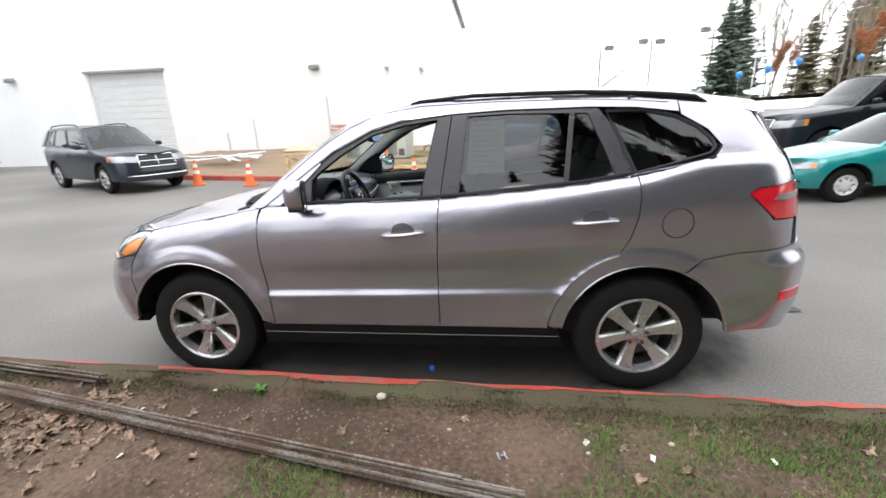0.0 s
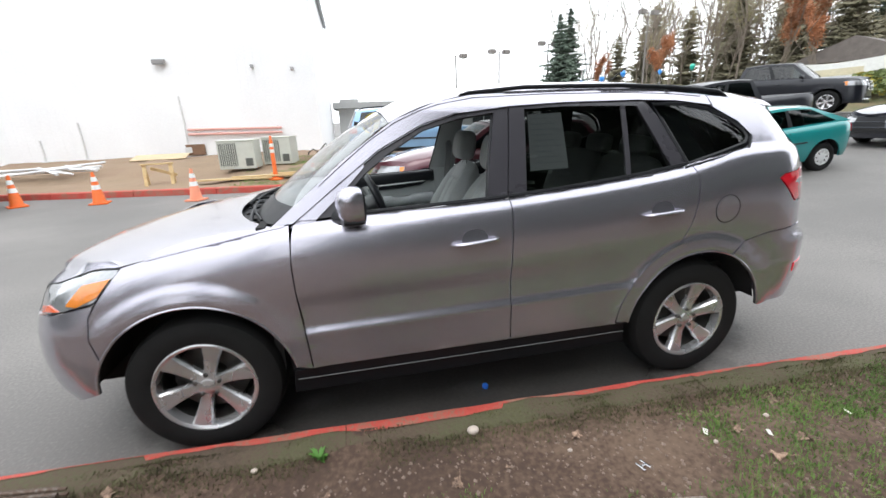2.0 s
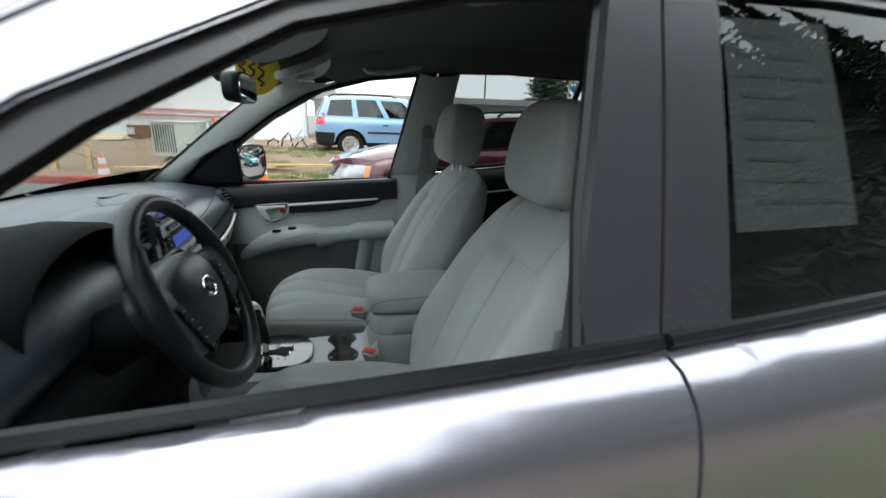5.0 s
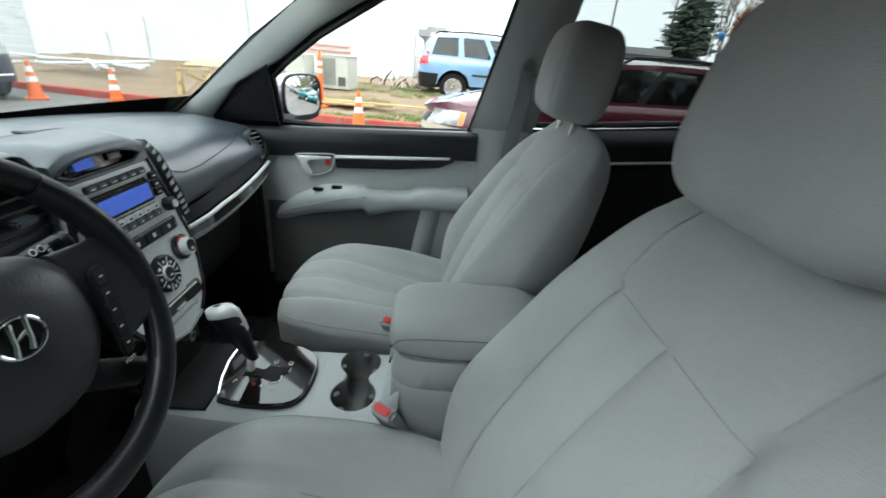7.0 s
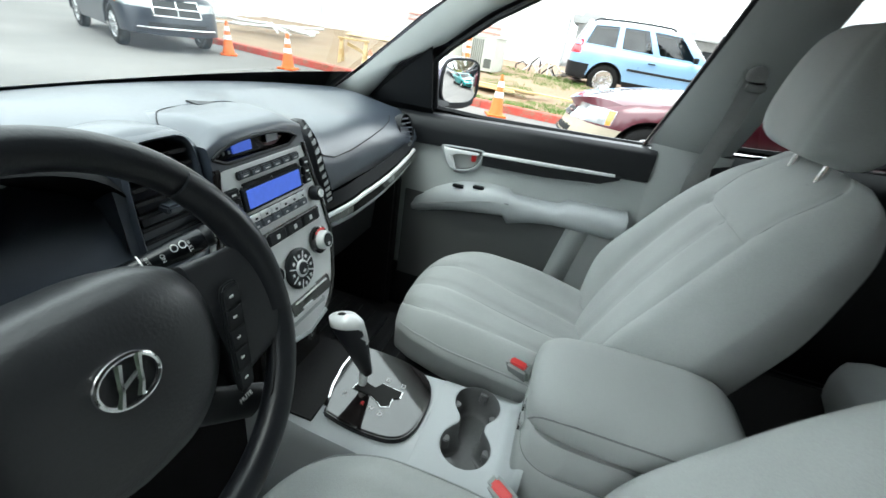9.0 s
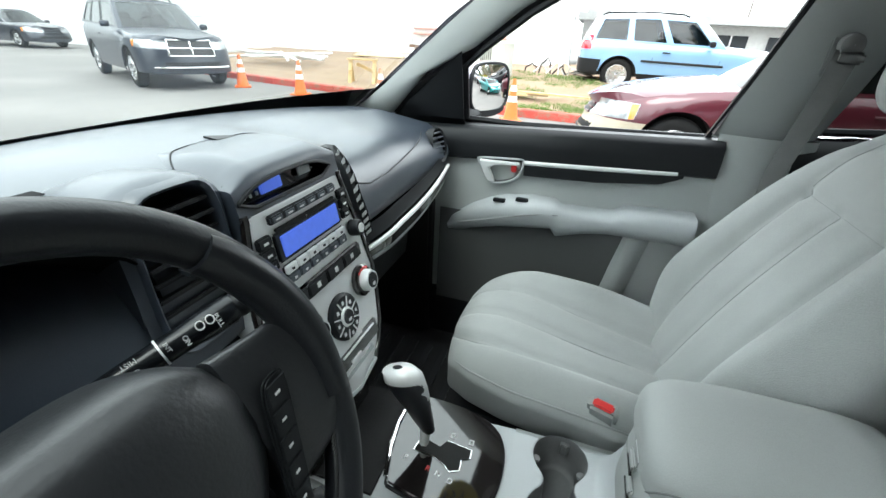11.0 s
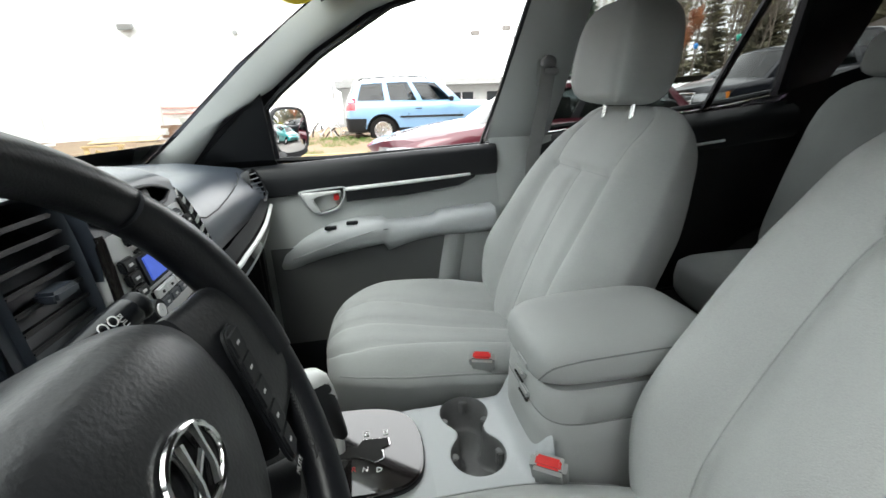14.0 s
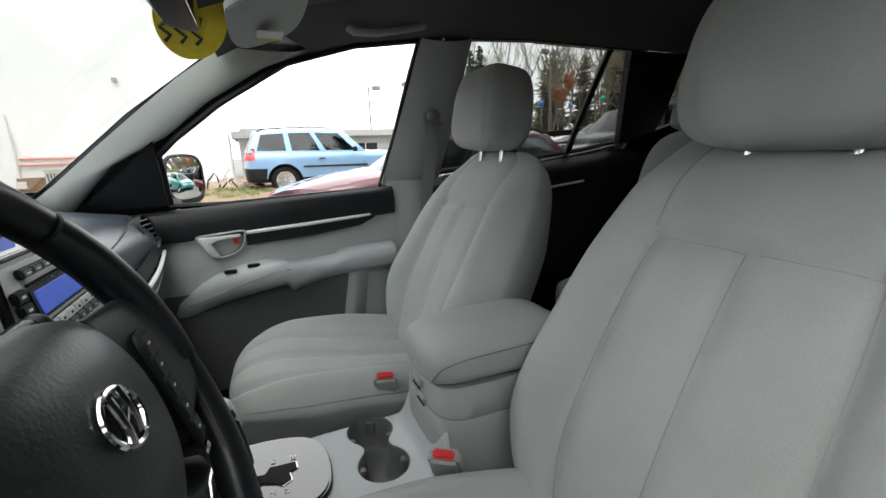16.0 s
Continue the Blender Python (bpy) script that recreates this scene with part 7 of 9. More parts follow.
        if rails:
            G().tube([cabin(0.12, 1.0, side) + Vector((0, -side * 0.06, 0.02))] + [cabin(a, 1.0, side) + Vector((0, -side * 0.06, 0.075)) for a in (0.18, 0.4, 0.6, 0.8, 0.92)] + [cabin(0.97, 1.0, side) + Vector((0, -side * 0.06, 0.02))], 0.018, 8).make("roof_rail", BLACKPL, car2)
    G().grid(lambda p, q: (lambda e, s: Vector((e.x - 0.08 * (1 - s * s) * (1 - 2 * q), s * abs(e.y), e.z + (roofmid(q) - e.z) * (1 - abs(s) ** 2.5))))(cabin(q, 1.0, 1), 2 * p - 1), 12, 16).make("roof", body, car2)
    for end, nm in ((0, "windscreen"), (1, "back_window")):
        bulge = -0.14 if end == 0 else (0.10 if not bed else 0.02)
        def pane(p, q, o=0.0, bulge=bulge, end=end):
            s = 2 * p - 1
            e = cabin(end, q, 1)
            return Vector((e.x + bulge * (1 - s * s) * (1 - 0.45 * q) + o, s * abs(e.y), e.z + 0.05 * (1 - s * s) * q))
        G().grid(lambda p, q: pane(0.05 + 0.9 * p, 0.06 + 0.86 * q, -0.006 if end == 0 else 0.006), 12, 8).make(nm, WINDOW, car2)
        for p0, p1, q0, q1 in ((0, 0.05, 0, 1), (0.95, 1, 0, 1), (0.05, 0.95, 0.92, 1), (0.05, 0.95, 0, 0.06)):
            G().grid(lambda p, q: pane(p0 + (p1 - p0) * p, q0 + (q1 - q0) * q), 8, 6).make(nm + "_surround", body, car2)
    # bonnet and rear deck
    def deck(xa, xb, mids):
        def fn(p, q):
            s = 2 * p - 1
            u = xa + (xb - xa) * q
            e = sh.at(u, bl(u), 1)
            x = u + (mids[0] + (mids[1] - mids[0]) * q) * (1 - s * s)
            return Vector((x, s * e.y, bl(u) + (herm(hood_k, x) - bl(u)) * (1 - abs(s) ** 2.4)))
        return fn
    G().grid(deck(xs[0] + 0.05, a0 - 0.38, (-0.14, (xf + 0.06) - (a0 - 0.38))), 14, 16).make("hood", body, car2)
    hd = deck(xs[0] + 0.05, a0 - 0.38, (-0.14, (xf + 0.06) - (a0 - 0.38)))
    def lip(p, q):
        s = 2 * p - 1
        u = u0 + abs(s) * (a0 - 0.38 - u0)
        return hd(p, 1.0).lerp(sh.at(u, bl(u), 1 if s > 0 else -1), q)
    G().grid(lip, 16, 4).make("hood_front", body, car2)
    fr = G().grid(lambda p, q: sh.at(u0 + 0.5 * abs(2 * p - 1), zl + (bl(u0 + 0.5 * abs(2 * p - 1)) - zl) * q, 1 if p > 0.5 else -1, 0.03), 8, 6).make("nose", body, car2)
    if grille:
        gz0, gz1, gw = grille
        def gp(p, q, o=0.0):
            s = 2 * p - 1
            u = u0 + abs(s) * gw
            v = sh.at(u, gz0 + (gz1 - gz0) * q, 1 if s > 0 else -1, -0.012 - o)
            return v
        gg = G().grid(gp, 12, 3).make("grille", BLACKPL if not chrome else mat("grille_mesh", (0.03, 0.03, 0.03), 0.4, 0.5), car2)
        trim = CHROME if chrome else body
        for q in (0.0, 0.5, 1.0):
            G().tube([gp(i / 12, q, 0.006) for i in range(13)], 0.018 if chrome else 0.010, 8).make("grille_bar", trim, gg)
        if chrome:
            for p in (0.0, 0.5, 1.0):
                G().tube([gp(p, q / 4, 0.006) for q in range(5)], 0.02, 8).make("grille_bar", trim, gg)
        G().tube([sh.at(u0 + q, zl + 0.14, -1, -0.02) for q in (0.75, 0.5, 0.3, 0.1, 0)] + [sh.at(u0 + q, zl + 0.14, 1, -0.02) for q in (0.1, 0.3, 0.5, 0.75)], 0.022 if chrome else 0.012, 8).make("bumper_strip", CHROME if chrome else BLACKPL, car2)
        lw = G().grid(lambda p, q: sh.at(u0 + 0.55 * abs(2 * p - 1), zl + 0.03 + 0.11 * q + 0.10, 1 if p > 0.5 else -1, -0.005), 10, 2).make("lower_intake", UNDER, car2)
    if bed:
        x0, x1, zf = bed
        G().box(((x0 + x1) / 2, 0, zf), (x1 - x0, 2 * w - 0.2, 0.05)).make("bed_cover", BLACKPL, car2, bevel=0.01)
        G().box(((x0 + xs[3]) / 2 + 0.02, 0, 0.9), (0.06, 2 * w - 0.3, 0.9)).make("cab_back", body, car2)
    else:
        if xr - xs[3] > 0.25:
            G().grid(deck(xs[3] - 0.05, a1 + 0.40, (0.10, xr - 0.06 - (a1 + 0.40))), 14, 8).make("trunk_lid", body, car2)
        else:
            G().grid(deck(xs[3] - 0.12, a1 + 0.42, (0.10, xr - 0.04 - (a1 + 0.42))), 14, 6).make("tail_shelf", body, car2)
    # dark cabin
    cb = G().box(((xs[0] + xs[3]) / 2 + 0.1, 0, 0.62), (xs[3] - xs[0] - 0.1, 2 * w - 0.34, 0.5)).make("cabin_floor", UNDER, car2)
    for x in (xs[0] + 0.36 * (xs[3] - xs[0]) + 0.15, xs[0] + 0.62 * (xs[3] - xs[0]) + 0.15):
        for y in (-0.36, 0.36):
            if x < xs[2]:
                pillow("seat_back", (0, 0, 0), (0.08, 0.22, 0.28), 0.5, Matrix.Translation((x, y, bl(x) - 0.08)), BLACKPL, car2, n=16, k=9)
                pillow("seat_headrest", (0, 0, 0), (0.05, 0.12, 0.07), 0.5, Matrix.Translation((x + 0.04, y, bl(x) + 0.24)), BLACKPL, car2, n=16, k=9)
    G().box(((a0 + a1) / 2, 0, zl + 0.08), (xr - xf - 0.5, 2 * w - 0.75, 0.12)).make("underbody", UNDER, car2)
    return car2, sh


# dark blue-grey SUV with a cross-bar grille
durango, dsh = vehicle("suv", "dark slate-blue SUV with a chrome crosshair grille", pose(-10.62, 8.40, 0, 0, 0, 155), paint("dark_slate_paint", (0.018, 0.024, 0.038), 0.1, 0.35), -2.55, 2.5, -1.52, 1.52, 0.96, 0.385,
    [(-2.6, 0.93), (-2.2, 1.0), (-1.5, 1.08), (-0.9, 1.13), (0.5, 1.16), (2.6, 1.22)], [(-2.6, 0.98), (-2.3, 1.06), (-1.6, 1.14), (-0.9, 1.18)], (-0.95, -0.15, 2.15, 2.38), 1.78,
    windows=((0.07, 0.40), (0.44, 0.72), (0.75, 0.95)), rails=True, lamp_z=(0.80, 0.95), grille=(0.68, 0.98, 0.45), chrome=True, rim=0.245, nf=3.0)
# teal hatchback
teal, tsh = vehicle("hatchback", "bright teal three-door hatchback with steel wheels", pose(7.42, 4.92, 0.20, 0, -4.3, -4), paint("teal_paint", (0.012, 0.26, 0.26), 0.15), -2.05, 2.02, -1.285, 1.285, 0.85, 0.285,
    [(-2.1, 0.62), (-1.8, 0.70), (-1.2, 0.80), (-0.75, 0.86), (0.5, 0.90), (2.1, 0.95)], [(-2.1, 0.66), (-1.8, 0.76), (-1.2, 0.86), (-0.7, 0.90)], (-0.85, -0.10, 1.15, 1.85), 1.345,
    windows=((0.08, 0.50), (0.54, 0.90)), lamp_z=(0.56, 0.66), tail_z=(0.72, 0.88), rim=0.17, steel=True, grille=(0.36, 0.46, 0.4), nf=2.4)
for side in (-1, 1):
    tsh.strip([(-0.8, 0.60), (0.0, 0.61), (0.85, 0.62)], 0.014, "rub_strip", BLACKPL, teal, side, -0.004)
# black pickup
pick, psh = vehicle("pickup", "black full-size pickup truck with a chrome grille", pose(10.3, 9.0, 0.40, 0, -4.3, -3), paint("black_paint", (0.008, 0.009, 0.014), 0.1, 0.25), -2.9, 3.0, -1.85, 1.75, 0.98, 0.41,
    [(-3.0, 1.10), (-2.6, 1.18), (-1.8, 1.24), (-1.3, 1.27), (0.0, 1.30), (1.1, 1.32), (3.0, 1.33)], [(-3.0, 1.15), (-2.6, 1.26), (-1.8, 1.33), (-1.2, 1.34)], (-1.35, -0.65, 0.95, 1.15), 1.96,
    windows=((0.08, 0.46), (0.52, 0.92)), bed=(1.15, 2.9, 1.30), lamp_z=(0.92, 1.08), tail_z=(0.95, 1.25), grille=(0.78, 1.12, 0.5), chrome=True, rim=0.25, nf=4.0, nr=6)
terrace = G().box((18.1, 13.6, 0.6), (7.6, 8.0, 1.3)).make("upper_lot", ASPHALT, bevel=0.03)
tagged(terrace, "raised grey asphalt lot behind a low edge", "ground", kind="structure")
tr2 = copy_thing(pick, pose(16.75, 12.6, 1.252, 0, 0, 118))
tagged(tr2, "black pickup truck parked up on the raised lot", "car")
# maroon and beige wagon beside the grey SUV
sub, ssh = vehicle("station_wagon", "maroon station wagon with beige lower bumpers", pose(2.08, 5.60, 0.02, 0, 0, 0), paint("maroon_paint", (0.085, 0.008, 0.018), 0.2), -2.36, 2.36, -1.32, 1.32, 0.87, 0.33,
    [(-2.4, 0.66), (-2.0, 0.76), (-1.4, 0.89), (-0.8, 0.96), (0.5, 0.99), (2.4, 1.02)], [(-2.4, 0.70), (-2.2, 0.79), (-2.0, 0.86), (-1.4, 1.0), (-0.7, 1.085)], (-0.85, -0.05, 1.85, 2.22), 1.53,
    lower=(mat("beige_cladding", (0.42, 0.37, 0.28), 0.45), 0.57), windows=((0.07, 0.38), (0.42, 0.68), (0.71, 0.94)), rails=True, lamp_z=(0.57, 0.745), grille=(0.58, 0.68, 0.35), rim=0.2, nf=2.1)
sub2 = copy_thing(sub, pose(18.2, 19.5, rise(18.2, 0), 0, -4.3, -5))
tagged(sub2, "maroon wagon parked farther up the lot", "car")
# light blue SUV by the warehouse
LIGHTBLUE = paint("light_blue_paint", (0.27, 0.46, 0.70), 0.2)
jeep, jsh = vehicle("suv", "light blue boxy SUV with black lower trim", pose(1.72, 12.35, 0.28, 0, 0, 179), LIGHTBLUE, -2.37, 2.33, -1.42, 1.36, 0.93, 0.37,
    [(-2.4, 0.90), (-2.0, 0.98), (-1.2, 1.04), (0.5, 1.08), (2.4, 1.12)], [(-2.4, 0.95), (-2.0, 1.03), (-1.2, 1.10), (-0.8, 1.12)], (-0.85, -0.25, 2.0, 2.22), 1.72,
    lower=(BLACKPL, 0.44), windows=((0.08, 0.35), (0.40, 0.64), (0.69, 0.93)), rails=True, lamp_z=(0.72, 0.9), tail_z=(0.92, 1.22), grille=(0.7, 0.9, 0.4), rim=0.235, nr=5, tail_u=0.50, mid_pillar=LIGHTBLUE, spokes=16, handle=BLACKPL, tumble=0.22)
for side in (-1, 1):
    jsh.strip([(-0.85, 0.70), (0.0, 0.71), (0.88, 0.72)], 0.028, "rub_strip", BLACKPL, jeep, side, -0.004)
    jsh.panel([(1.83, 0.42), (jsh.u1, 0.42), (jsh.u1, 0.74), (1.78, 0.70), (1.80, 0.55)], "rear_bumper", BLACKPL, jeep, side, off=-0.02, step=0.12, zstep=0.08)
# dark sedan farther along the row
sed, dsh2 = vehicle("sedan", "dark navy sedan with a black grille", pose(14.0, 5.3, 0.70, 0, -4.3, -3), paint("navy_paint", (0.022, 0.025, 0.038), 0.2), -2.4, 2.4, -1.4, 1.4, 0.9, 0.33,
    [(-2.5, 0.70), (-2.0, 0.80), (-1.2, 0.90), (0.5, 0.94), (1.8, 1.0), (2.5, 0.98)], [(-2.5, 0.76), (-2.0, 0.88), (-1.2, 0.97), (2.4, 1.04)], (-0.85, 0.0, 1.2, 1.85), 1.45,
    windows=((0.08, 0.48), (0.53, 0.88)), lamp_z=(0.60, 0.76), grille=(0.5, 0.74, 0.35), rim=0.21)
far = copy_thing(sed, pose(-24.3, 13.6, 0, 0, 0, 178))
tagged(far, "dark-looking sedan at the far end of the lot", "car")

# ---- things in the yard ----
ORANGE = mat("orange_cone_plastic", (0.85, 0.17, 0.03), 0.5, 0, 0.12, 6, 80, second=(0.62, 0.16, 0.06), blotch=0.62)
CONEW = mat("white_reflective_band", (0.82, 0.82, 0.80), 0.5)
PINE = mat("raw_lumber", (0.62, 0.46, 0.24), 0.8, 0, 0.2, 5, 60, stretch=(1, 1, 6))
PIPEW = mat("white_pvc", (0.72, 0.73, 0.74), 0.5)
BOARD = mat("weathered_boards", (0.50, 0.43, 0.30), 0.85, 0, 0.25, 4, 60)


def cone(name, m, faded=False):
    c = thing(name, "orange traffic cone with two white bands" if not faded else "faded scuffed orange traffic cone", "traffic cone", m, "cones along the yard kerb")
    G().box((0, 0, 0.018), (0.36, 0.36, 0.036)).make("base", ORANGE if not faded else mat("faded_cone", (0.80, 0.30, 0.18), 0.7), c, bevel=0.012)
    body = ORANGE if not faded else mat("faded_cone", (0, 0, 0))
    G().lathe([(0.135, 0.034), (0.128, 0.05), (0.03, 0.69), (0.026, 0.71), (0.015, 0.712), (0.012, 0.69)], None, 28).make("cone_body", body, c, angle=50)
    for z0, z1 in ((0.33, 0.43), (0.51, 0.61)):
        r = lambda z: 0.128 - (0.098) * (z - 0.05) / 0.64 + 0.003
        G().lathe([(r(z0), z0), (r(z1), z1)], None, 28).make("white_band", CONEW, c)
    return c


cone("traffic_cone", pose(-6.25, 8.05, 0, 0, 0, 12))
cone("traffic_cone", pose(-8.05, 8.35, 0, 0, 0, 40))
cone("traffic_cone", pose(-4.10, 7.62, 0, 0, 0, 70), True)
cone("traffic_cone", pose(-1.48, 7.55, 0, 0, 0, 20))
# orange delineator post
dp = thing("delineator_post", "tall orange delineator post", "post", pose(-2.62, 9.30, 0.17))
G().lathe([(0.20, 0.0), (0.20, 0.03), (0.10, 0.06), (0.055, 0.08), (0.05, 1.0), (0.03, 1.04), (0.03, 1.12), (0.012, 1.14)], None, 20).make("post", ORANGE, dp)
for z in (0.7, 0.85):
    G().lathe([(0.053, z), (0.053, z + 0.09)], None, 20).make("white_band", CONEW, dp)
# saw horses
def sawhorse(m):
    t = thing("sawhorse", "raw lumber sawhorse on the dirt", "sawhorse", m, "sawhorses in the yard")
    G().box((0, 0, 0.50), (0.75, 0.09, 0.04)).make("beam", PINE, t, bevel=0.004)
    for x in (-0.3, 0.3):
        for s in (-1, 1):
            G().box((0, 0, 0.25), (0.085, 0.035, 0.56), Matrix.Translation((x, s * 0.14, -0.02)) @ pose(0, 0, 0, s * 17, 0, 0)).make("leg", PINE, t, bevel=0.003)
        G().box((x, 0, 0.22), (0.035, 0.30, 0.09)).make("brace", PINE, t, bevel=0.003)
    G().box((0, 0.12, 0.30), (0.62, 0.03, 0.08), pose(0, 0, 0, 0, 20, 0)).make("diagonal", PINE, t, bevel=0.003)
    return t


sawhorse(pose(-5.6, 9.75, 0.20, 0, 0, 12))
# lumber and pipes on the dirt
for k in range(9):
    x, y = -4.3 + 0.28 * k + 0.2 * noise.noise((k, 0, 0)), 9.15 + 0.09 * (k % 4)
    b = G().box((0, 0, 0), (2.0 + 0.3 * (k % 3), 0.09, 0.04)).make("board", BOARD if k % 2 else PINE, None, bevel=0.004)
    b.matrix_world = pose(x + 0.6, y + 0.1, 0.245 + 0.04 * (k // 4), 0, 0, -6 + 3 * (k % 4))
    tagged(b, "weathered plank lying on the dirt", "plank", "loose planks")
random.seed(5)
for k in range(16):
    x, y = -9.6 + random.uniform(-1.0, 1.1), 11.9 + random.uniform(-0.5, 0.6)
    p = G().tube([(-0.9, 0, 0), (0.9, 0, 0.0)], 0.035, 8).make("pipe", PIPEW, None)
    p.matrix_world = pose(x, y, 0.44 + 0.045 * (k % 4), 0, random.uniform(-4, 4), random.uniform(-50, 40))
    tagged(p, "white plastic pipe in a loose heap", "pipe", "heap of pipes")
for k in range(7):
    p = G().box((0, 0, 0), (0.5, 0.3, 0.03)).make("slab", mat("grey_rubble", (0.42, 0.41, 0.39), 0.9, bump=0.4), None, bevel=0.008)
    p.matrix_world = pose(-0.9 + 0.3 * random.random() + 0.12 * k, 13.0 + 0.5 * random.random(), 0.52 + 0.03 * k % 0.12, random.uniform(-12, 12), random.uniform(-12, 12), random.uniform(0, 180))
    tagged(p, "broken grey slab in a pile", "rubble", "rubble pile")
# air-conditioning units
def hvac(m, w):
    t = thing("air_conditioner", "grey-green rooftop air conditioner standing on the dirt", "air conditioner", m, "units by the wall")
    HV = mat("pale_green_grey_metal", (0.58, 0.60, 0.54), 0.5, 0.1, 0.08)
    G().box((0, 0, 0.42), (w, 0.75, 0.78)).make("cabinet", HV, t, bevel=0.012)
    G().box((0, 0, 0.825), (w + 0.04, 0.79, 0.03)).make("lid", HV, t, bevel=0.008)
    for k in range(9):
        G().box((-w / 2 + 0.06 + 0.055 * k, -0.382, 0.44), (0.022, 0.02, 0.64)).make("louvre", mat("dark_louvre", (0.10, 0.11, 0.10), 0.6), t, bevel=0.003)
    G().box((w / 2 - 0.16, -0.38, 0.22), (0.20, 0.02, 0.22)).make("access_panel", mat("dark_louvre", (0, 0, 0)), t, bevel=0.004)
    return t


hvac(pose(-3.80, 10.95, 0.35, 0, 0, -4), 1.0)
hvac(pose(-2.75, 11.6, 0.38, 0, 0, -10), 0.85)
# fittings on the wall
for x, z in ((-7.37, 4.02), (-22.7, 4.11)):
    t = thing("wall_lamp", "grey box flood lamp fixed to the wall", "lamp", pose(x, WY - 0.02, z))
    G().box((0, -0.10, 0), (0.42, 0.22, 0.16), pose(0, 0, 0, 12, 0, 0)).make("housing", mat("weathered_grey_metal", (0.36, 0.36, 0.36), 0.5), t, bevel=0.02)
    G().box((0, -0.16, -0.08), (0.36, 0.12, 0.03), pose(0, 0, 0, 12, 0, 0)).make("lens", LAMPGLASS, t, bevel=0.005)
for x, z in ((-4.1, 3.5), (-2.6, 3.4)):
    t = thing("wall_camera", "small grey box fixed high on the wall", "wall box", pose(x, WY - 0.02, z + 0.3))
    G().box((0, -0.06, 0), (0.12, 0.16, 0.12)).make("box", mat("weathered_grey_metal", (0, 0, 0)), t, bevel=0.01)
GALV = mat("galvanised_conduit", (0.68, 0.68, 0.67), 0.6, 0.1)
for x, z0, z1 in ((-6.95, 0.7, 2.75), (-10.6, 0.4, 1.9), (-12.0, 0.4, 1.3)):
    t = thing("conduit", "thin grey conduit pipe running up the wall", "pipe", pose(x, WY - 0.06, 0))
    G().tube([(0, 0, z0), (0.02, 0, (z0 + z1) / 2), (0, 0, z1)], 0.03, 8).make("pipe", GALV, t)
    G().box((0, 0, z0 + 0.02), (0.25, 0.12, 0.22)).make("junction_box", GALV, t, bevel=0.01)
for k, z in enumerate((1.48, 1.30)):
    t = thing("wall_pipe", "faded pink-red pipe running along the white wall", "pipe", pose(-5.05, WY - 0.08 - 0.03 * k, z))
    G().tube([(-1.8, 0, 0.02), (0, 0, 0), (1.75, 0, -0.02)], 0.045, 8).make("pipe", mat("faded_red_pipe", (0.70, 0.40, 0.35), 0.7), t)
    for x in (-1.5, 0.1, 1.6):
        G().box((x, 0.04, 0), (0.05, 0.09, 0.13)).make("bracket", GALV, t, bevel=0.006)
wh = thing("wall_hatch", "brown wooden hatch low on the wall", "hatch", pose(-6.7, WY - 0.05, 0.72))
G().box((0, 0, 0), (0.7, 0.08, 0.42)).make("frame_board", mat("brown_ply", (0.22, 0.13, 0.08), 0.8), wh, bevel=0.01)
ply = G().box((0, 0, 0), (1.7, 0.9, 0.03)).make("plywood_sheet", mat("pale_ply", (0.60, 0.47, 0.30), 0.8), None, bevel=0.004)
ply.matrix_world = pose(-7.2, 14.2, 0.62, 8, 0, 8)
tagged(ply, "pale plywood sheet on the dirt", "plywood")
vp = thing("valve_rack", "tangle of grey pipes and valves by the wall", "pipes", pose(-1.6, 12.6, 0.45))
for k in range(6):
    h, q = 0.28 + 0.09 * ((k * 5) % 4), 0.07 * ((k * 3) % 5)
    G().tube([(0.18 * k - 0.4, 0, 0.02), (0.18 * k - 0.42 + q, 0.02, h * 0.6), (0.18 * k - 0.25 + q, 0.05, h), (0.18 * k - 0.12, 0.05, h * 0.7), (0.18 * k - 0.15 + q, 0.09, 0.02)], 0.022, 6).make("pipe", GALV if k % 2 else BLACKPL, vp)
# low grey building beyond and its recess
lb2 = thing("low_building", "low flat-roofed grey building with dark openings", "building", kind="structure")
GREYB = mat("grey_stucco", (0.42, 0.42, 0.41), 0.85)
G().box((6.5, 33.2, 1.25), (15.5, 6, 2.7)).make("wall", mat("pale_stucco", (0.62, 0.62, 0.60), 0.85), lb2)
G().box((6.5, 32.8, 2.68), (16.2, 7.2, 0.42)).make("roof_fascia", GREYB, lb2, bevel=0.02)
for k in range(5):
    G().box((1.5 + 2.7 * k, 30.15, 1.35), (1.7, 0.12, 1.3)).make("window", mat("dark_pane", (0.05, 0.055, 0.06), 0.15, coat=1.0), lb2, bevel=0.01)
    G().box((1.5 + 2.7 * k, 30.10, 1.35), (0.07, 0.1, 1.3)).make("mullion", WALLW, lb2, bevel=0.006)
G().box((-0.45, 31.0, 2.9), (1.35, 0.8, 0.5)).make("lintel", GREYB, lb2)
G().box((-0.45, 31.6, 1.3), (1.35, 0.2, 2.8)).make("recess_wall", mat("shade_grey", (0.28, 0.29, 0.30), 0.85), lb2)
G().box((-0.4, 31.45, 1.2), (0.8, 0.1, 2.2)).make("recess_door", GREYB, lb2, bevel=0.01)

# ---- rebar, leaves, grass and litter on the near verge ----
RUST = mat("rusted_steel_bar", (0.125, 0.080, 0.056), 0.7, 0.25, 0.3, 3, 60, 0.3, second=(0.20, 0.175, 0.155), blotch=0.5, per_object=0.35)


def gz(x, y):
    return verge_z(x, y)


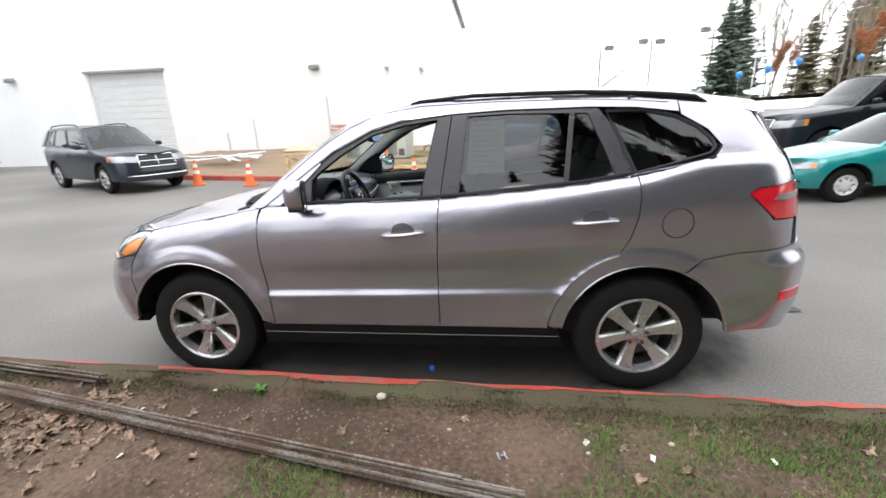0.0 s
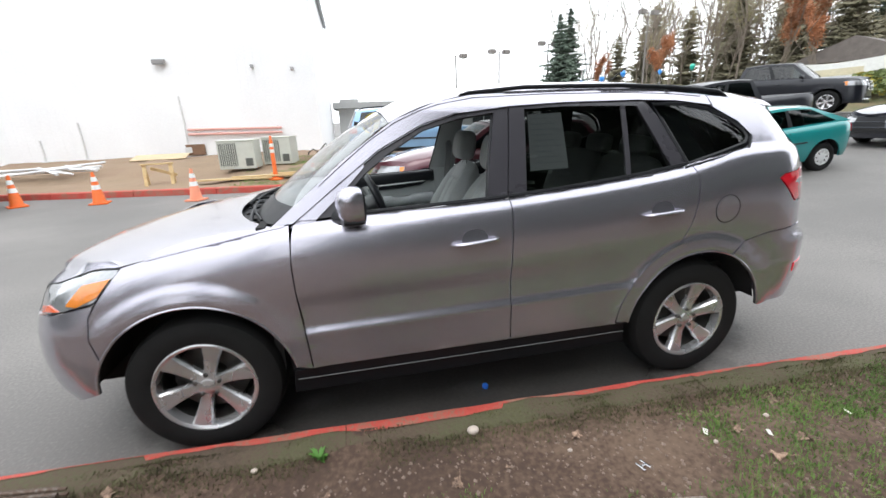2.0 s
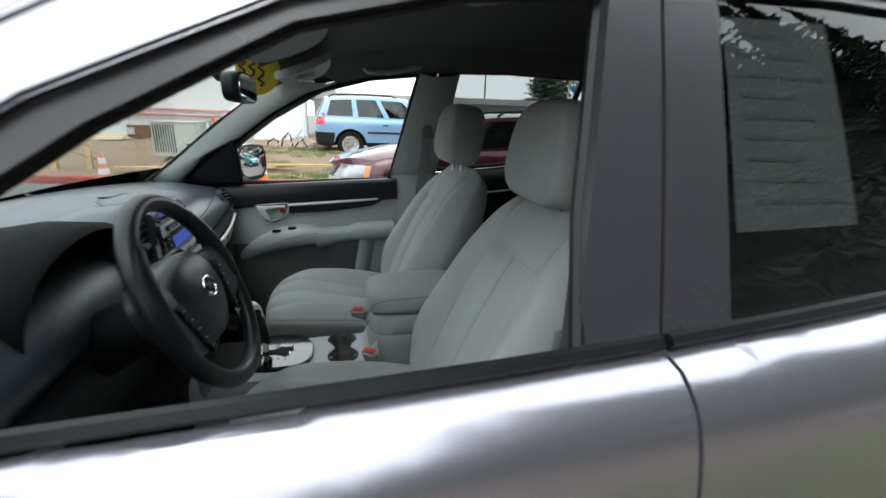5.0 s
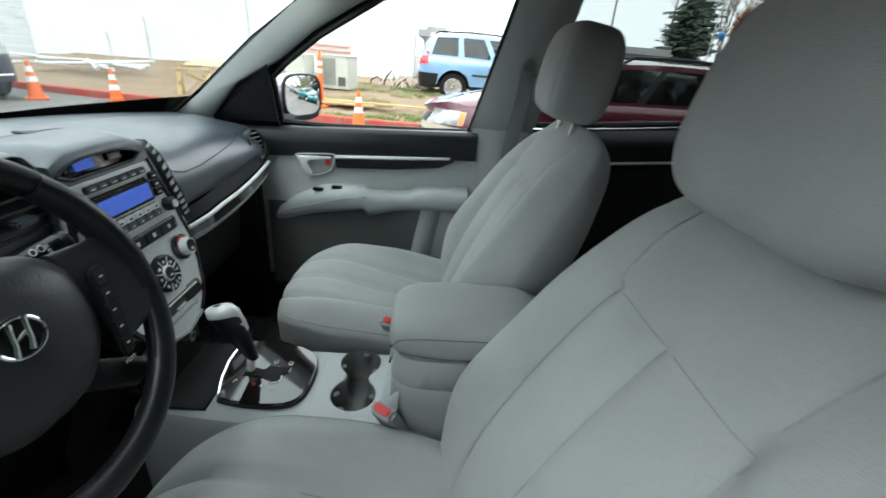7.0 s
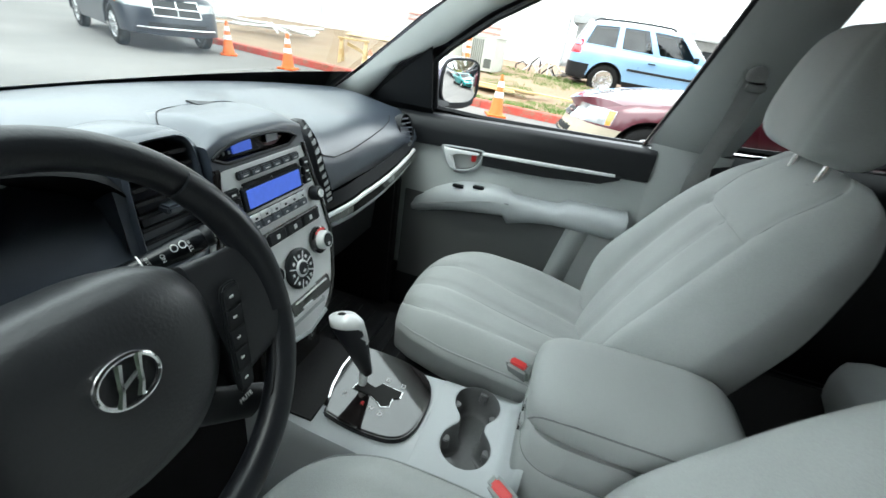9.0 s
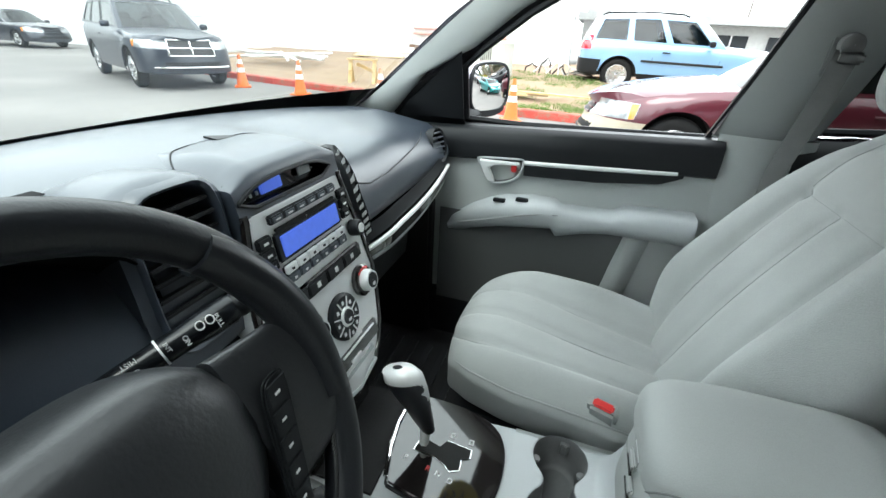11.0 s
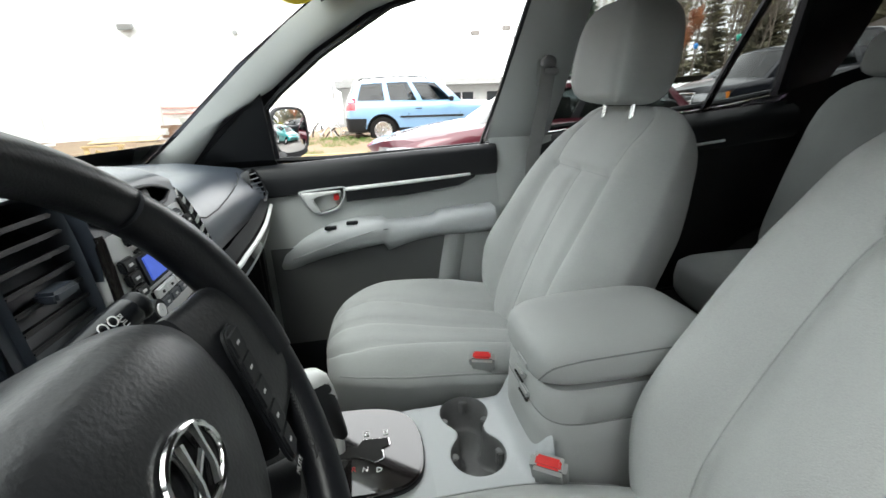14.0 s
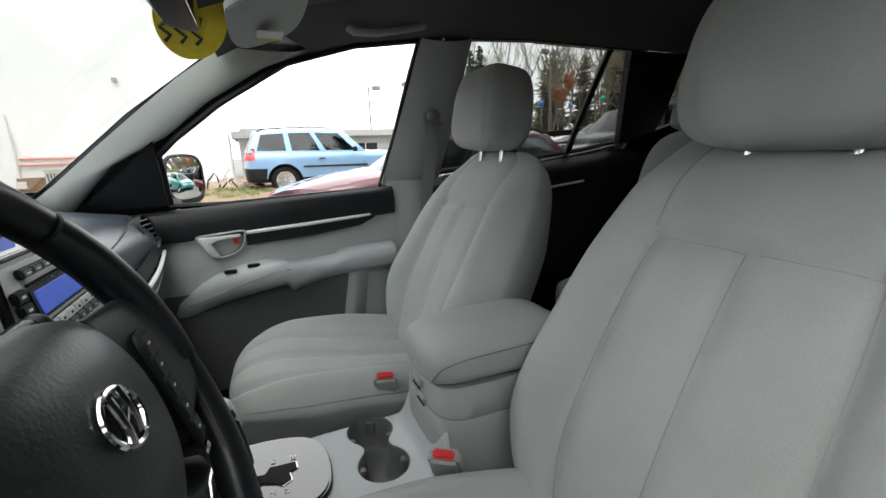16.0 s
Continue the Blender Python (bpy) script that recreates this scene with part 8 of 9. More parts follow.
random.seed(11)
for k in range(16):
    if k < 10:
        a, b = Vector((-5.4, -0.83, 0)), Vector((0.62, -1.885, 0))
        lift = 0.03 + 0.017 * (k // 4)
        off = 0.017 * (k % 5) - 0.034
        s0, s1 = random.uniform(-0.25, 0.2), random.uniform(-0.7 if k > 5 else -0.1, 0.05)
    else:
        a, b = Vector((-5.2, -0.86, 0)), Vector((-1.83, -1.255, 0))
        lift = 0.045 + 0.017 * (k % 2)
        off = 0.018 * (k % 4)
        s0, s1 = random.uniform(-0.2, 0.2), random.uniform(-0.05, 0.02)
    d = (b - a).normalized()
    nn2 = Vector((-d.y, d.x, 0))
    pts = []
    for i in range(22):
        p = a + d * s0 + (b + d * s1 - a - d * s0) * i / 21 + nn2 * (off + 0.006 * math.sin(3 * i / 21 + k))
        pts.append((p.x, p.y, 0.115 + lift + 0.006 * math.sin(2.5 * i / 21 + k * 1.3)))
    rb2 = G().tube(pts, 0.0075, 7).make("rebar", RUST, None)
    tagged(rb2, "rusty steel reinforcing bar in a long bundle on the dirt", "rebar", "bundle of rebar")
for t in (0.35, 0.55, 0.86):
    p = Vector((-5.4, -0.83, 0.15)).lerp(Vector((0.62, -1.885, 0.15)), t)
    tie = G().tube([(p.x + 0.0, p.y + 0.05 * math.cos(a), 0.150 + 0.035 * math.sin(a)) for a in [2 * math.pi * q / 12 for q in range(12)]], 0.002, 5, closed=True).make("tie_wire", RUST, None)
    tagged(tie, "twisted wire tie round the rebar", "wire")
LEAF = mat("dead_leaf", (0.150, 0.095, 0.064), 0.8, 0, 0.3, 30, 200, second=(0.30, 0.205, 0.145), blotch=0.5, per_object=0.35)


def leaf_mesh(k):
    g = G()
    n = 14
    ring = []
    for i in range(n):
        a = 2 * math.pi * i / n
        r = 1.0 + 0.35 * math.cos(5 * a + k) + 0.1 * math.sin(3 * a)
        ring.append((0.032 * r * math.cos(a), 0.026 * r * math.sin(a), 0.010 * math.sin(2 * a + k) + 0.006 * math.cos(3 * a)))
    g.add([(0, 0, 0.004)] + ring, [(0, 1 + i, 1 + (i + 1) % n) for i in range(n)])
    g.tube([(0.03, 0, 0.002), (0.075, 0.01, 0.006)], 0.0012, 4)
    return g


leafs = [leaf_mesh(k) for k in range(4)]
lm = [q.make("dead_leaf", LEAF, None, angle=60) for q in leafs]
random.seed(21)
for k in range(290):
    if k < 225:
        x, y = random.gauss(-1.98, 0.40), random.gauss(-1.62, 0.15)
    elif k < 240:
        x, y = random.gauss(-1.70, 0.06), random.gauss(-1.30, 0.035)
    else:
        x, y = random.uniform(-3.2, 3.0), random.uniform(-2.4, -1.32)
    y = min(y, kerb_y(x) - 0.17)
    o = lm[k] if k < 4 else new("dead_leaf", lm[k % 4].data)
    s = random.uniform(0.45, 1.05)
    o.matrix_world = pose(x, y, gz(x, y) + 0.010, random.uniform(-25, 25), random.uniform(-25, 25), random.uniform(0, 360)) @ Matrix.Diagonal((s, s, s, 1))
    tagged(o, "curled brown dead leaf on the dirt", "leaf", "fallen leaves")


def tuft_field(name, pts, h, label, material):
    """Blades of grass round many spots, as one mesh."""
    vs, fs = [], []
    for (x, y, n, hh) in pts:
        for _ in range(n):
            px, py = x + random.gauss(0, 0.045), y + random.gauss(0, 0.045)
            py = min(py, kerb_y(px) - 0.05)
            z = gz(px, py) - 0.006
            a, l = random.uniform(0, 6.283), hh * random.uniform(0.5, 1.2)
            dx, dy, w = math.cos(a) * l * 0.45, math.sin(a) * l * 0.45, 0.0019
            o = len(vs)
            vs += [(px - w * math.sin(a), py + w * math.cos(a), z), (px + w * math.sin(a), py - w * math.cos(a), z), (px + dx * 0.5 + w * math.sin(a), py + dy * 0.5 - w * math.cos(a), z + l * 0.7),
                   (px + dx * 0.5 - w * math.sin(a), py + dy * 0.5 + w * math.cos(a), z + l * 0.7), (px + dx, py + dy, z + l)]
            fs += [(o, o + 1, o + 2, o + 3), (o + 3, o + 2, o + 4)]
    ob = G().add(vs, fs).make(name, material, None, angle=180, fix=False)
    return tagged(ob, label, "grass", kind="stuff")


random.seed(31)
pts = []
for k in range(1500):
    x, y = random.uniform(-0.6, 4.2), random.uniform(-3.2, -1.33)
    dens = smooth01((x - 0.4) / 1.4) * 0.6 + smooth01((-1.45 - y) / 0.5) * 0.45 + 0.5 * noise.noise((x * 1.6, y * 1.6, 4))
    if dens > 0.30:
        pts.append((x, y, random.randint(55, 95), random.uniform(0.013, 0.032)))
tuft_field("verge_grass", pts, 0.03, "short patchy green grass on the dirt verge", GRASS)
pts = []
for k in range(1500):
    x = random.uniform(-3.5, 4.0)
    if noise.noise((x * 2.2, 0, 8)) > -0.25:
        pts.append((x, kerb_y(x) - random.uniform(0.05, 0.20), random.randint(18, 36), random.uniform(0.008, 0.026)))
tuft_field("kerb_moss", pts, 0.02, "mossy grass along the back of the kerb", mat("moss", (0.095, 0.095, 0.040), 0.9, 0, 0.4, 3, 40))
pts = [(random.uniform(-4, 0.2), random.uniform(-2.6, -1.75), random.randint(4, 12), 0.02) for _ in range(120)]
tuft_field("sparse_grass", pts, 0.02, "sparse grass on trodden dirt", GRASS)
# grass between the yard kerb and the building
random.seed(37)
vs, fs = [], []
for k in range(2600):
    x = random.uniform(-3.6, 4.0)
    y = fkerb(x) + 0.18 + 4.2 * random.random() ** 1.3
    if noise.noise((x * 0.8, y * 0.8, 2)) < -0.12 or x < -2.2 and random.random() < 0.5:
        continue
    z = 0.13 + 0.36 * smooth01((y - fkerb(x)) / 5.0) + 0.10 * noise.noise((x * 0.5, y * 0.5, 0)) * smooth01((y - fkerb(x)) / 2) + 0.05 * noise.noise((x * 2.2, y * 2.2, 3))
    for _ in range(14):
        px, py, q, l = x + random.gauss(0, 0.07), y + random.gauss(0, 0.07), random.uniform(0, 6.283), random.uniform(0.03, 0.07)
        c, e, w = math.cos(q), math.sin(q), 0.006
        o = len(vs)
        vs += [(px - w * e, py + w * c, z - 0.02), (px + w * e, py - w * c, z - 0.02), (px + c * l * 0.5, py + e * l * 0.5, z + l)]
        fs.append((o, o + 1, o + 2))
tagged(G().add(vs, fs).make("yard_grass", GRASS, None, angle=180, fix=False), "thin green grass behind the red yard kerb", "grass", kind="stuff")
# dark patch of asphalt: damp and painted shade below the grey SUV
def ragged_patch(name, color, rough, cx, cy, rx, ry, wander):
    """A thin dark patch that fades out in a ragged edge round its own middle."""
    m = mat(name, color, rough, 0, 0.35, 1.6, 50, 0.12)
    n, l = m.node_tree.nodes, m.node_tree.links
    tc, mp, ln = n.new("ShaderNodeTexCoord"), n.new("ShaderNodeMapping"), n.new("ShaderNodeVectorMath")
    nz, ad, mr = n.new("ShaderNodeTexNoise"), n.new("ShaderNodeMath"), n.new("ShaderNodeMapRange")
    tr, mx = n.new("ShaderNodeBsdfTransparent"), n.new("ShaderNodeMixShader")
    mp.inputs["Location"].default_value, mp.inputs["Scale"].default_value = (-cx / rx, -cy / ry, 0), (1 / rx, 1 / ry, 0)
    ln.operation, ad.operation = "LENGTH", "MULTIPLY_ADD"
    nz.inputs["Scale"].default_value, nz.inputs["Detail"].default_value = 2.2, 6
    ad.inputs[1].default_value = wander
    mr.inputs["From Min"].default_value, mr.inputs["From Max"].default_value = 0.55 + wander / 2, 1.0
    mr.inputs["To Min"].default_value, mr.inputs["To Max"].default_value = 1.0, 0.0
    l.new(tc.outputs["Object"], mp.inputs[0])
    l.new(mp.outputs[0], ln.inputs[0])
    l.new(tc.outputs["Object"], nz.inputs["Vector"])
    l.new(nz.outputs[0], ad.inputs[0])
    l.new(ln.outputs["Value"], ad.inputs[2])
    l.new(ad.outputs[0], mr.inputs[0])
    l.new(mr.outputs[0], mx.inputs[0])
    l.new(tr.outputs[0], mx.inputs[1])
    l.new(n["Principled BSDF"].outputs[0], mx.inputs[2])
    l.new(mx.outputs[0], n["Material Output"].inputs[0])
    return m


# the colour carries the shade under the car as well as damp
dark_patch = G().add([(-2.9, -1.05, 0.0045), (3.1, -1.05, 0.0045), (3.1, 1.1, 0.0045), (-2.9, 1.1, 0.0045)], [(0, 1, 2, 3)]).make("damp_patch", ragged_patch("shaded_asphalt", (0.042, 0.039, 0.036), 0.6, 0.1, -0.30, 2.9, 1.35, 0.5))
tagged(dark_patch, "dark oily patch with the SUV's shade painted in", "stain", kind="structure")
# crumbs of earth and gravel
CRUMB = mat("earth_crumb", (0.20, 0.15, 0.12), 0.95, 0, 0.4, 20, 90, per_object=0.3)
vs, fs = [], []
random.seed(41)
for k in range(5200):
    x, y = random.uniform(-3.6, 3.6), -1.36 - 1.6 * random.random() ** 1.4
    y = min(y, kerb_y(x) - 0.16)
    s = random.choice((0.003, 0.004, 0.006, 0.009)) * random.uniform(0.7, 1.3)
    z, o = gz(x, y), len(vs)
    vs += [(x + s * a, y + s * b, z + s * c) for a, b, c in ((1, 0, 0), (0, 1.2, 0.1), (-1, 0.1, 0), (0.1, -0.9, 0), (0.1, 0, 0.9))]
    fs += [(o, o + 1, o + 4), (o + 1, o + 2, o + 4), (o + 2, o + 3, o + 4), (o + 3, o, o + 4)]
cr2 = G().add(vs, fs).make("earth_crumbs", CRUMB, None, angle=30, fix=False)
tagged(cr2, "crumbs of earth and small stones on the dirt", "gravel", kind="stuff")
PALE = mat("pale_stone", (0.52, 0.44, 0.38), 0.85, 0, 0.2, 30, 100)
for x, y, s in ((-0.10, -1.24, 0.030), (0.30, -1.45, 0.012), (-1.1, -1.24, 0.016), (1.35, -1.47, 0.015), (0.95, -1.58, 0.012), (-0.55, -1.7, 0.012)):
    st2 = pillow("stone", (0, 0, 0), (s, s * 0.8, s * 0.6), 0.9, Matrix.Translation((x, y, gz(x, y) + s * 0.3)), PALE, None, n=12, k=8)
    tagged(st2, "small pale stone on the dirt", "stone", "small stones")
# bit of metal litter and paper scraps
db = thing("metal_clip", "small shiny metal clip dropped on the dirt", "litter", pose(0.56, -1.607, gz(0.56, -1.607) + 0.006, 0, 0, 20))
for x in (-0.016, 0.016):
    G().box((x, 0, 0), (0.010, 0.05, 0.008)).make("arm", CHROME, db, bevel=0.002)
G().box((0, 0, 0), (0.03, 0.010, 0.008)).make("bridge", CHROME, db, bevel=0.002)
SCRAP = mat("paper_scrap", (0.75, 0.72, 0.66), 0.8)
for x, y in ((-1.42, -1.42), (1.22, -1.60), (0.95, -1.52), (1.75, -1.55), (-1.25, -1.75)):
    sc = G().add([(-0.018, -0.008, 0), (0.02, -0.012, 0.004), (0.015, 0.012, 0.012), (-0.012, 0.010, 0.003)], [(0, 1, 2, 3)]).make("paper_scrap", SCRAP, None)
    sc.matrix_world = pose(x, y, gz(x, y) + 0.006, 0, 0, 60 * x)
    tagged(sc, "white paper scrap on the dirt", "litter", "paper scraps")
bc = thing("bottle_cap", "tiny blue plastic cap on the asphalt", "litter", pose(0.112, -0.752, 0.0055))
G().lathe([(0.019, 0), (0.019, 0.018), (0.015, 0.022), (0.001, 0.022)], None, 18).make("cap", mat("blue_plastic", (0.03, 0.18, 0.75), 0.4), bc)
# weed by the kerb
random.seed(51)
wd2 = thing("weed", "small bright green weed beside the kerb", "plant", pose(-0.82, -1.235, gz(-0.82, -1.235)))
for k in range(26):
    a, l, t = random.uniform(0, 6.283), random.uniform(0.025, 0.055), random.uniform(0.2, 0.9)
    c, s = math.cos(a), math.sin(a)
    G().add([(0, 0, 0), (c * l * 0.5 - s * 0.008, s * l * 0.5 + c * 0.008, l * t * 0.8), (c * l, s * l, l * t), (c * l * 0.5 + s * 0.008, s * l * 0.5 - c * 0.008, l * t * 0.8)], [(0, 1, 2, 3)]).make("leaf", mat("weed_green", (0.10, 0.25, 0.04), 0.6), wd2, fix=False)
# dark stains on the asphalt, thin spills with a shape of their own
STAIN = mat("oil_stain", (0.055, 0.052, 0.05), 0.7, 0, 0.3, 6, 60)
for x, y, s in ((0.02, -0.72, 0.11), (-1.85, -0.35, 0.16), (-2.3, 0.25, 0.12), (-0.55, -0.55, 0.10), (2.9, 0.3, 0.12), (-0.9, -0.62, 0.14)):
    ring = [(x + s * (1 + 0.5 * noise.noise((3 * math.cos(a), 3 * math.sin(a), x))) * math.cos(a), y + 0.5 * s * (1 + 0.6 * noise.noise((3 * math.cos(a), 3 * math.sin(a), y + 5))) * math.sin(a), 0.0095) for a in [2 * math.pi * q / 26 for q in range(26)]]
    so = G().add(ring, [tuple(range(26))]).make("stain", STAIN, None)
    tagged(so, "dark oil stain on the asphalt", "stain", kind="structure")

# ---- trees, poles, balloons, hillside ----
BARK = mat("bark", (0.20, 0.165, 0.135), 0.9, 0, 0.3, 3, 30, 0.6)
NEEDLE = mat("conifer_needles", (0.095, 0.128, 0.095), 0.8, 0, 0.4, 0.6, 6, per_object=0.3)
TWIG = mat("bare_twigs", (0.36, 0.30, 0.24), 0.9, 0, 0.3, 1, 10, per_object=0.25)
OLIVE = mat("mossy_twigs", (0.27, 0.24, 0.12), 0.9, 0, 0.3, 1, 10, per_object=0.25)
RUSSET = mat("russet_leaves", (0.36, 0.155, 0.075), 0.85, 0, 0.35, 0.8, 8, per_object=0.2)


def conifer(h, r, seed, needles=None, name="conifer_tree", label="tall dark green conifer", ragged=1.0, shape=0.8):
    """A tapered trunk with whorls of drooping boughs, each bough a row of small sprays."""
    random.seed(seed)
    t = thing(name, label, "tree", None, "conifers round the lot")
    G().tube([(0, 0, 0), (0.1, 0, h * 0.4), (0, 0.05, h * 0.98)], [h * 0.018, h * 0.012, 0.03], 8).make("trunk", BARK, t)
    vs, fs = [], []
    lev = int(h * 3.0)
    for i in range(lev):
        f = (i + random.random() * 0.8) / lev
        z = h * (0.08 + 0.91 * f)
        rr = r * (1 - f) ** shape * (1 + ragged * random.uniform(-0.32, 0.18)) + 0.10
        n = max(5, int(10 * (1 - f) + 5))
        for j in range(n):
            a = 2 * math.pi * (j + random.random() * 0.9) / n + i * 1.3
            L = rr * random.uniform(0.35, 1.12)
            c, s = math.cos(a), math.sin(a)
            droop = random.uniform(0.10, 0.34)
            for k in range(11):
                q = 0.12 + 0.88 * k / 10
                side = random.uniform(-0.22, 0.22) * L * (1.1 - q)
                px, py, pz = c * L * q - s * side, s * L * q + c * side, z - droop * L * q + 0.12 * L * q * q + random.gauss(0, 0.05)
                w = (0.11 * L * (1.2 - q) + 0.07) * random.uniform(0.6, 1.3)
                b = a + random.uniform(-0.9, 0.9)
                cb, sb = math.cos(b), math.sin(b)
                dz = -random.uniform(0.5, 1.5) * w
                o = len(vs)
                vs += [(px - sb * w, py + cb * w, pz + dz), (px + cb * 1.7 * w, py + sb * 1.7 * w, pz - 0.4 * w), (px + sb * w, py - cb * w, pz + dz * random.uniform(0.5, 1.2)), (px - cb * w, py - sb * w, pz + 0.06)]
                fs += [(o, o + 1, o + 3), (o + 1, o + 2, o + 3)]
    G().add(vs, fs).make("crown", needles or NEEDLE, t, angle=180, fix=False)
    return t


def bare_tree(h, seed, material, spread=0.42, leafy=None, slim=1.0):
    """A leafless tree of forking limbs; leafy adds clinging dry leaves."""
    random.seed(seed)
    t = thing("bare_tree" if not leafy else "russet_tree", "leafless tree with fine grey-brown twigs" if not leafy else "slender tree with clinging rusty brown leaves", "tree", None, "trees round the lot")
    limbs, tw, lv = G(), G(), []

    def grow(p, d, L, r, lvl):
        n = 3 if lvl < 2 else 2
        q = [p]
        dd = d.copy()
        for i in range(n):
            dd = (dd + Vector((random.gauss(0, 0.10), random.gauss(0, 0.10), 0.06))).normalized()
            q.append(q[-1] + dd * L / n)
        (limbs if lvl < 3 else tw).tube(q, [r * (1 - 0.35 * i / n) for i in range(n + 1)], 5 if lvl < 2 else 3)
        if lvl >= 3:
            lv.extend(q[1:])
        if lvl < 5:
            k = (7 if lvl == 0 else 3 if lvl < 4 else 2)
            for j in range(k):
                f = random.uniform(0.35, 1.0) if lvl == 0 else random.uniform(0.3, 1.0)
                base2 = p.lerp(q[-1], f) if lvl else q[0].lerp(q[-1], f)
                a = random.uniform(0, 6.283)
                side = Vector((math.cos(a), math.sin(a), 0))
                nd = (dd * (1 - spread) + side * spread * slim + Vector((0, 0, 0.25))).normalized()
                grow(base2, nd, L * random.uniform(0.42, 0.62), r * 0.5, lvl + 1)

    grow(Vector((0, 0, 0)), Vector((0, 0, 1)), h * 0.62, h * 0.0075, 0)
    limbs.make("trunk", BARK, t)
    tagged(tw.make("twig_crown", material, t, fix=False), kind="stuff")
    if leafy:
        vs, fs = [], []
        for p in lv:
            for _ in range(3):
                c = p + Vector((random.gauss(0, 0.16), random.gauss(0, 0.16), random.gauss(0, 0.16)))
                u = Vector((random.gauss(0, 1), random.gauss(0, 1), random.gauss(0, 1))).normalized() * random.uniform(0.06, 0.13)
                v = u.cross(Vector((random.gauss(0, 1), random.gauss(0, 1), random.gauss(0, 1)))).normalized() * random.uniform(0.04, 0.09)
                o = len(vs)
                vs += [c - u, c + v, c + u, c - v]
                fs.append((o, o + 1, o + 2, o + 3))
        G().add(vs, fs).make("crown", leafy, t, angle=180, fix=False)
    return t


def plant(t, x, y, z=None, s=1.0, turn=0.0, first=False):
    m = pose(x, y, rise(x, y) - 0.05 if z is None else z, 0, 0, turn) @ Matrix.Diagonal((s, s, s, 1))
    if first:
        t.matrix_world = m
        return t
    return_t = copy_thing(t, pose(x, y, rise(x, y) - 0.05 if z is None else z, 0, 0, turn))
    return_t.scale = (s, s, s)
    return return_t


c1, c2 = conifer(11.5, 3.2, 1), conifer(26, 4.2, 2)
c3 = conifer(13, 3.6, 8, mat("olive_cedar_sprays", (0.225, 0.205, 0.13), 0.85, 0, 0.4, 0.6, 6, per_object=0.25), "cedar_tree", "broad olive-brown cedar behind the lot", 1.6, 0.42)
b1, b2, b3 = bare_tree(15, 3, TWIG), bare_tree(17, 4, OLIVE, 0.36), bare_tree(13, 6, TWIG, 0.5)
r1 = bare_tree(9, 5, TWIG, 0.30, RUSSET, 0.7)
plant(c1, 23.0, 45.0, None, 0.86, 0, True)
plant(c2, 82.0, 66.0, None, 1.0, 0, True)
plant(b1, 31.0, 52.0, None, 0.8, 0, True)
plant(b2, 38.0, 50.0, None, 0.75, 0, True)
plant(b3, 27.5, 55.0, None, 0.8, 0, True)
plant(r1, 36.0, 30.0, None, 1.0, 0, True)
plant(c1, 25.2, 47.0, None, 0.95, 80)
for x, y, s, k in ((90, 60, 1.1, 90), (97, 55, 1.0, 20), (104, 64, 1.15, 140), (86, 74, 1.1, 200), (112, 52, 1.05, 260), (120, 46, 1.0, 70), (101, 50, 0.9, 200)):
    plant(c2 if k < 100 else c3, x, y, None, s if k < 100 else s * 1.6, k)
random.seed(77)
for k in range(26):
    x = 30 + 2.2 * k + random.uniform(-1.5, 1.5)
    y = 62 - 0.25 * k * 1.0 + random.uniform(-6, 6)
    plant((b1, b2, b3)[k % 3], x, y, None, random.uniform(0.75, 1.15), random.uniform(0, 360))
for k in range(14):
    x = 42 + 2.0 * k + random.uniform(-1, 1)
    plant(b2, x, 56 + random.uniform(-5, 5), None, random.uniform(0.8, 1.1), random.uniform(0, 360))
for x, y, s, k in ((28.0, 46.0, 0.62, 30), (33.6, 44, 0.85, 100), (25.0, 52, 0.5, 60), (45.5, 34.0, 1.0, 200)):
    plant(r1, x, y, None, s, k)
for x, y, s in ((40, 60, 0.75), (47, 64, 0.9), (52, 60, 1.0), (57, 56, 1.15), (61, 60, 1.3), (63, 52, 1.25), (67, 56, 1.4), (70, 50, 1.25), (74, 54, 1.45), (78, 48, 1.35), (83, 52, 1.5), (88, 46, 1.3)):
    plant(c3, x, y, None, s, 40 * x, x == 40)
for k in range(30):
    plant((b2, b1, b2, c3, b2)[k % 5], 46 + 2.6 * k + random.uniform(-1, 1), 78 - 0.55 * k + random.uniform(-5, 5), None, random.uniform(1.0, 1.5), random.uniform(0, 360))
# unseen trees behind the viewer, suggested by reflections; sizes tuned to block skylight
random.seed(99)
for k in range(30):
    x = -24 + 2.0 * k + random.uniform(-1, 1)
    plant((c2, c1, c2)[k % 3], x, -14.5 - random.uniform(0, 6), 0.6, random.uniform(0.24, 0.34) if x < -3 else random.uniform(0.40, 0.56) if x < 3 else random.uniform(0.7, 0.95) if x < 5 else random.uniform(0.9, 1.2), random.uniform(0, 360))
# nearer unseen row, added to darken what the rear doors reflect
for k in range(16):
    plant((c2, c1)[k % 2], 7.0 + 1.7 * k + random.uniform(-0.6, 0.6), -8.6 - random.uniform(0, 3), 0.3, random.uniform(0.75, 1.05), random.uniform(0, 360))
# unseen conifers ahead of the car, added to cut light through the windscreen
for k in range(26):
    plant((c2, c1, c2)[k % 3], -27.0 - random.uniform(0, 9), -18 + 1.1 * k + random.uniform(-0.6, 0.6), 0.0, random.uniform(0.45, 0.75), random.uniform(0, 360))
# another added row that closes bright gaps in that reflection
for k in range(16):
    plant((c1, c2)[k % 2], 2.6 + 1.1 * k + random.uniform(-0.4, 0.4), -11.6 - random.uniform(0, 1.5), 0.5, random.uniform(0.5, 0.75), random.uniform(0, 360))
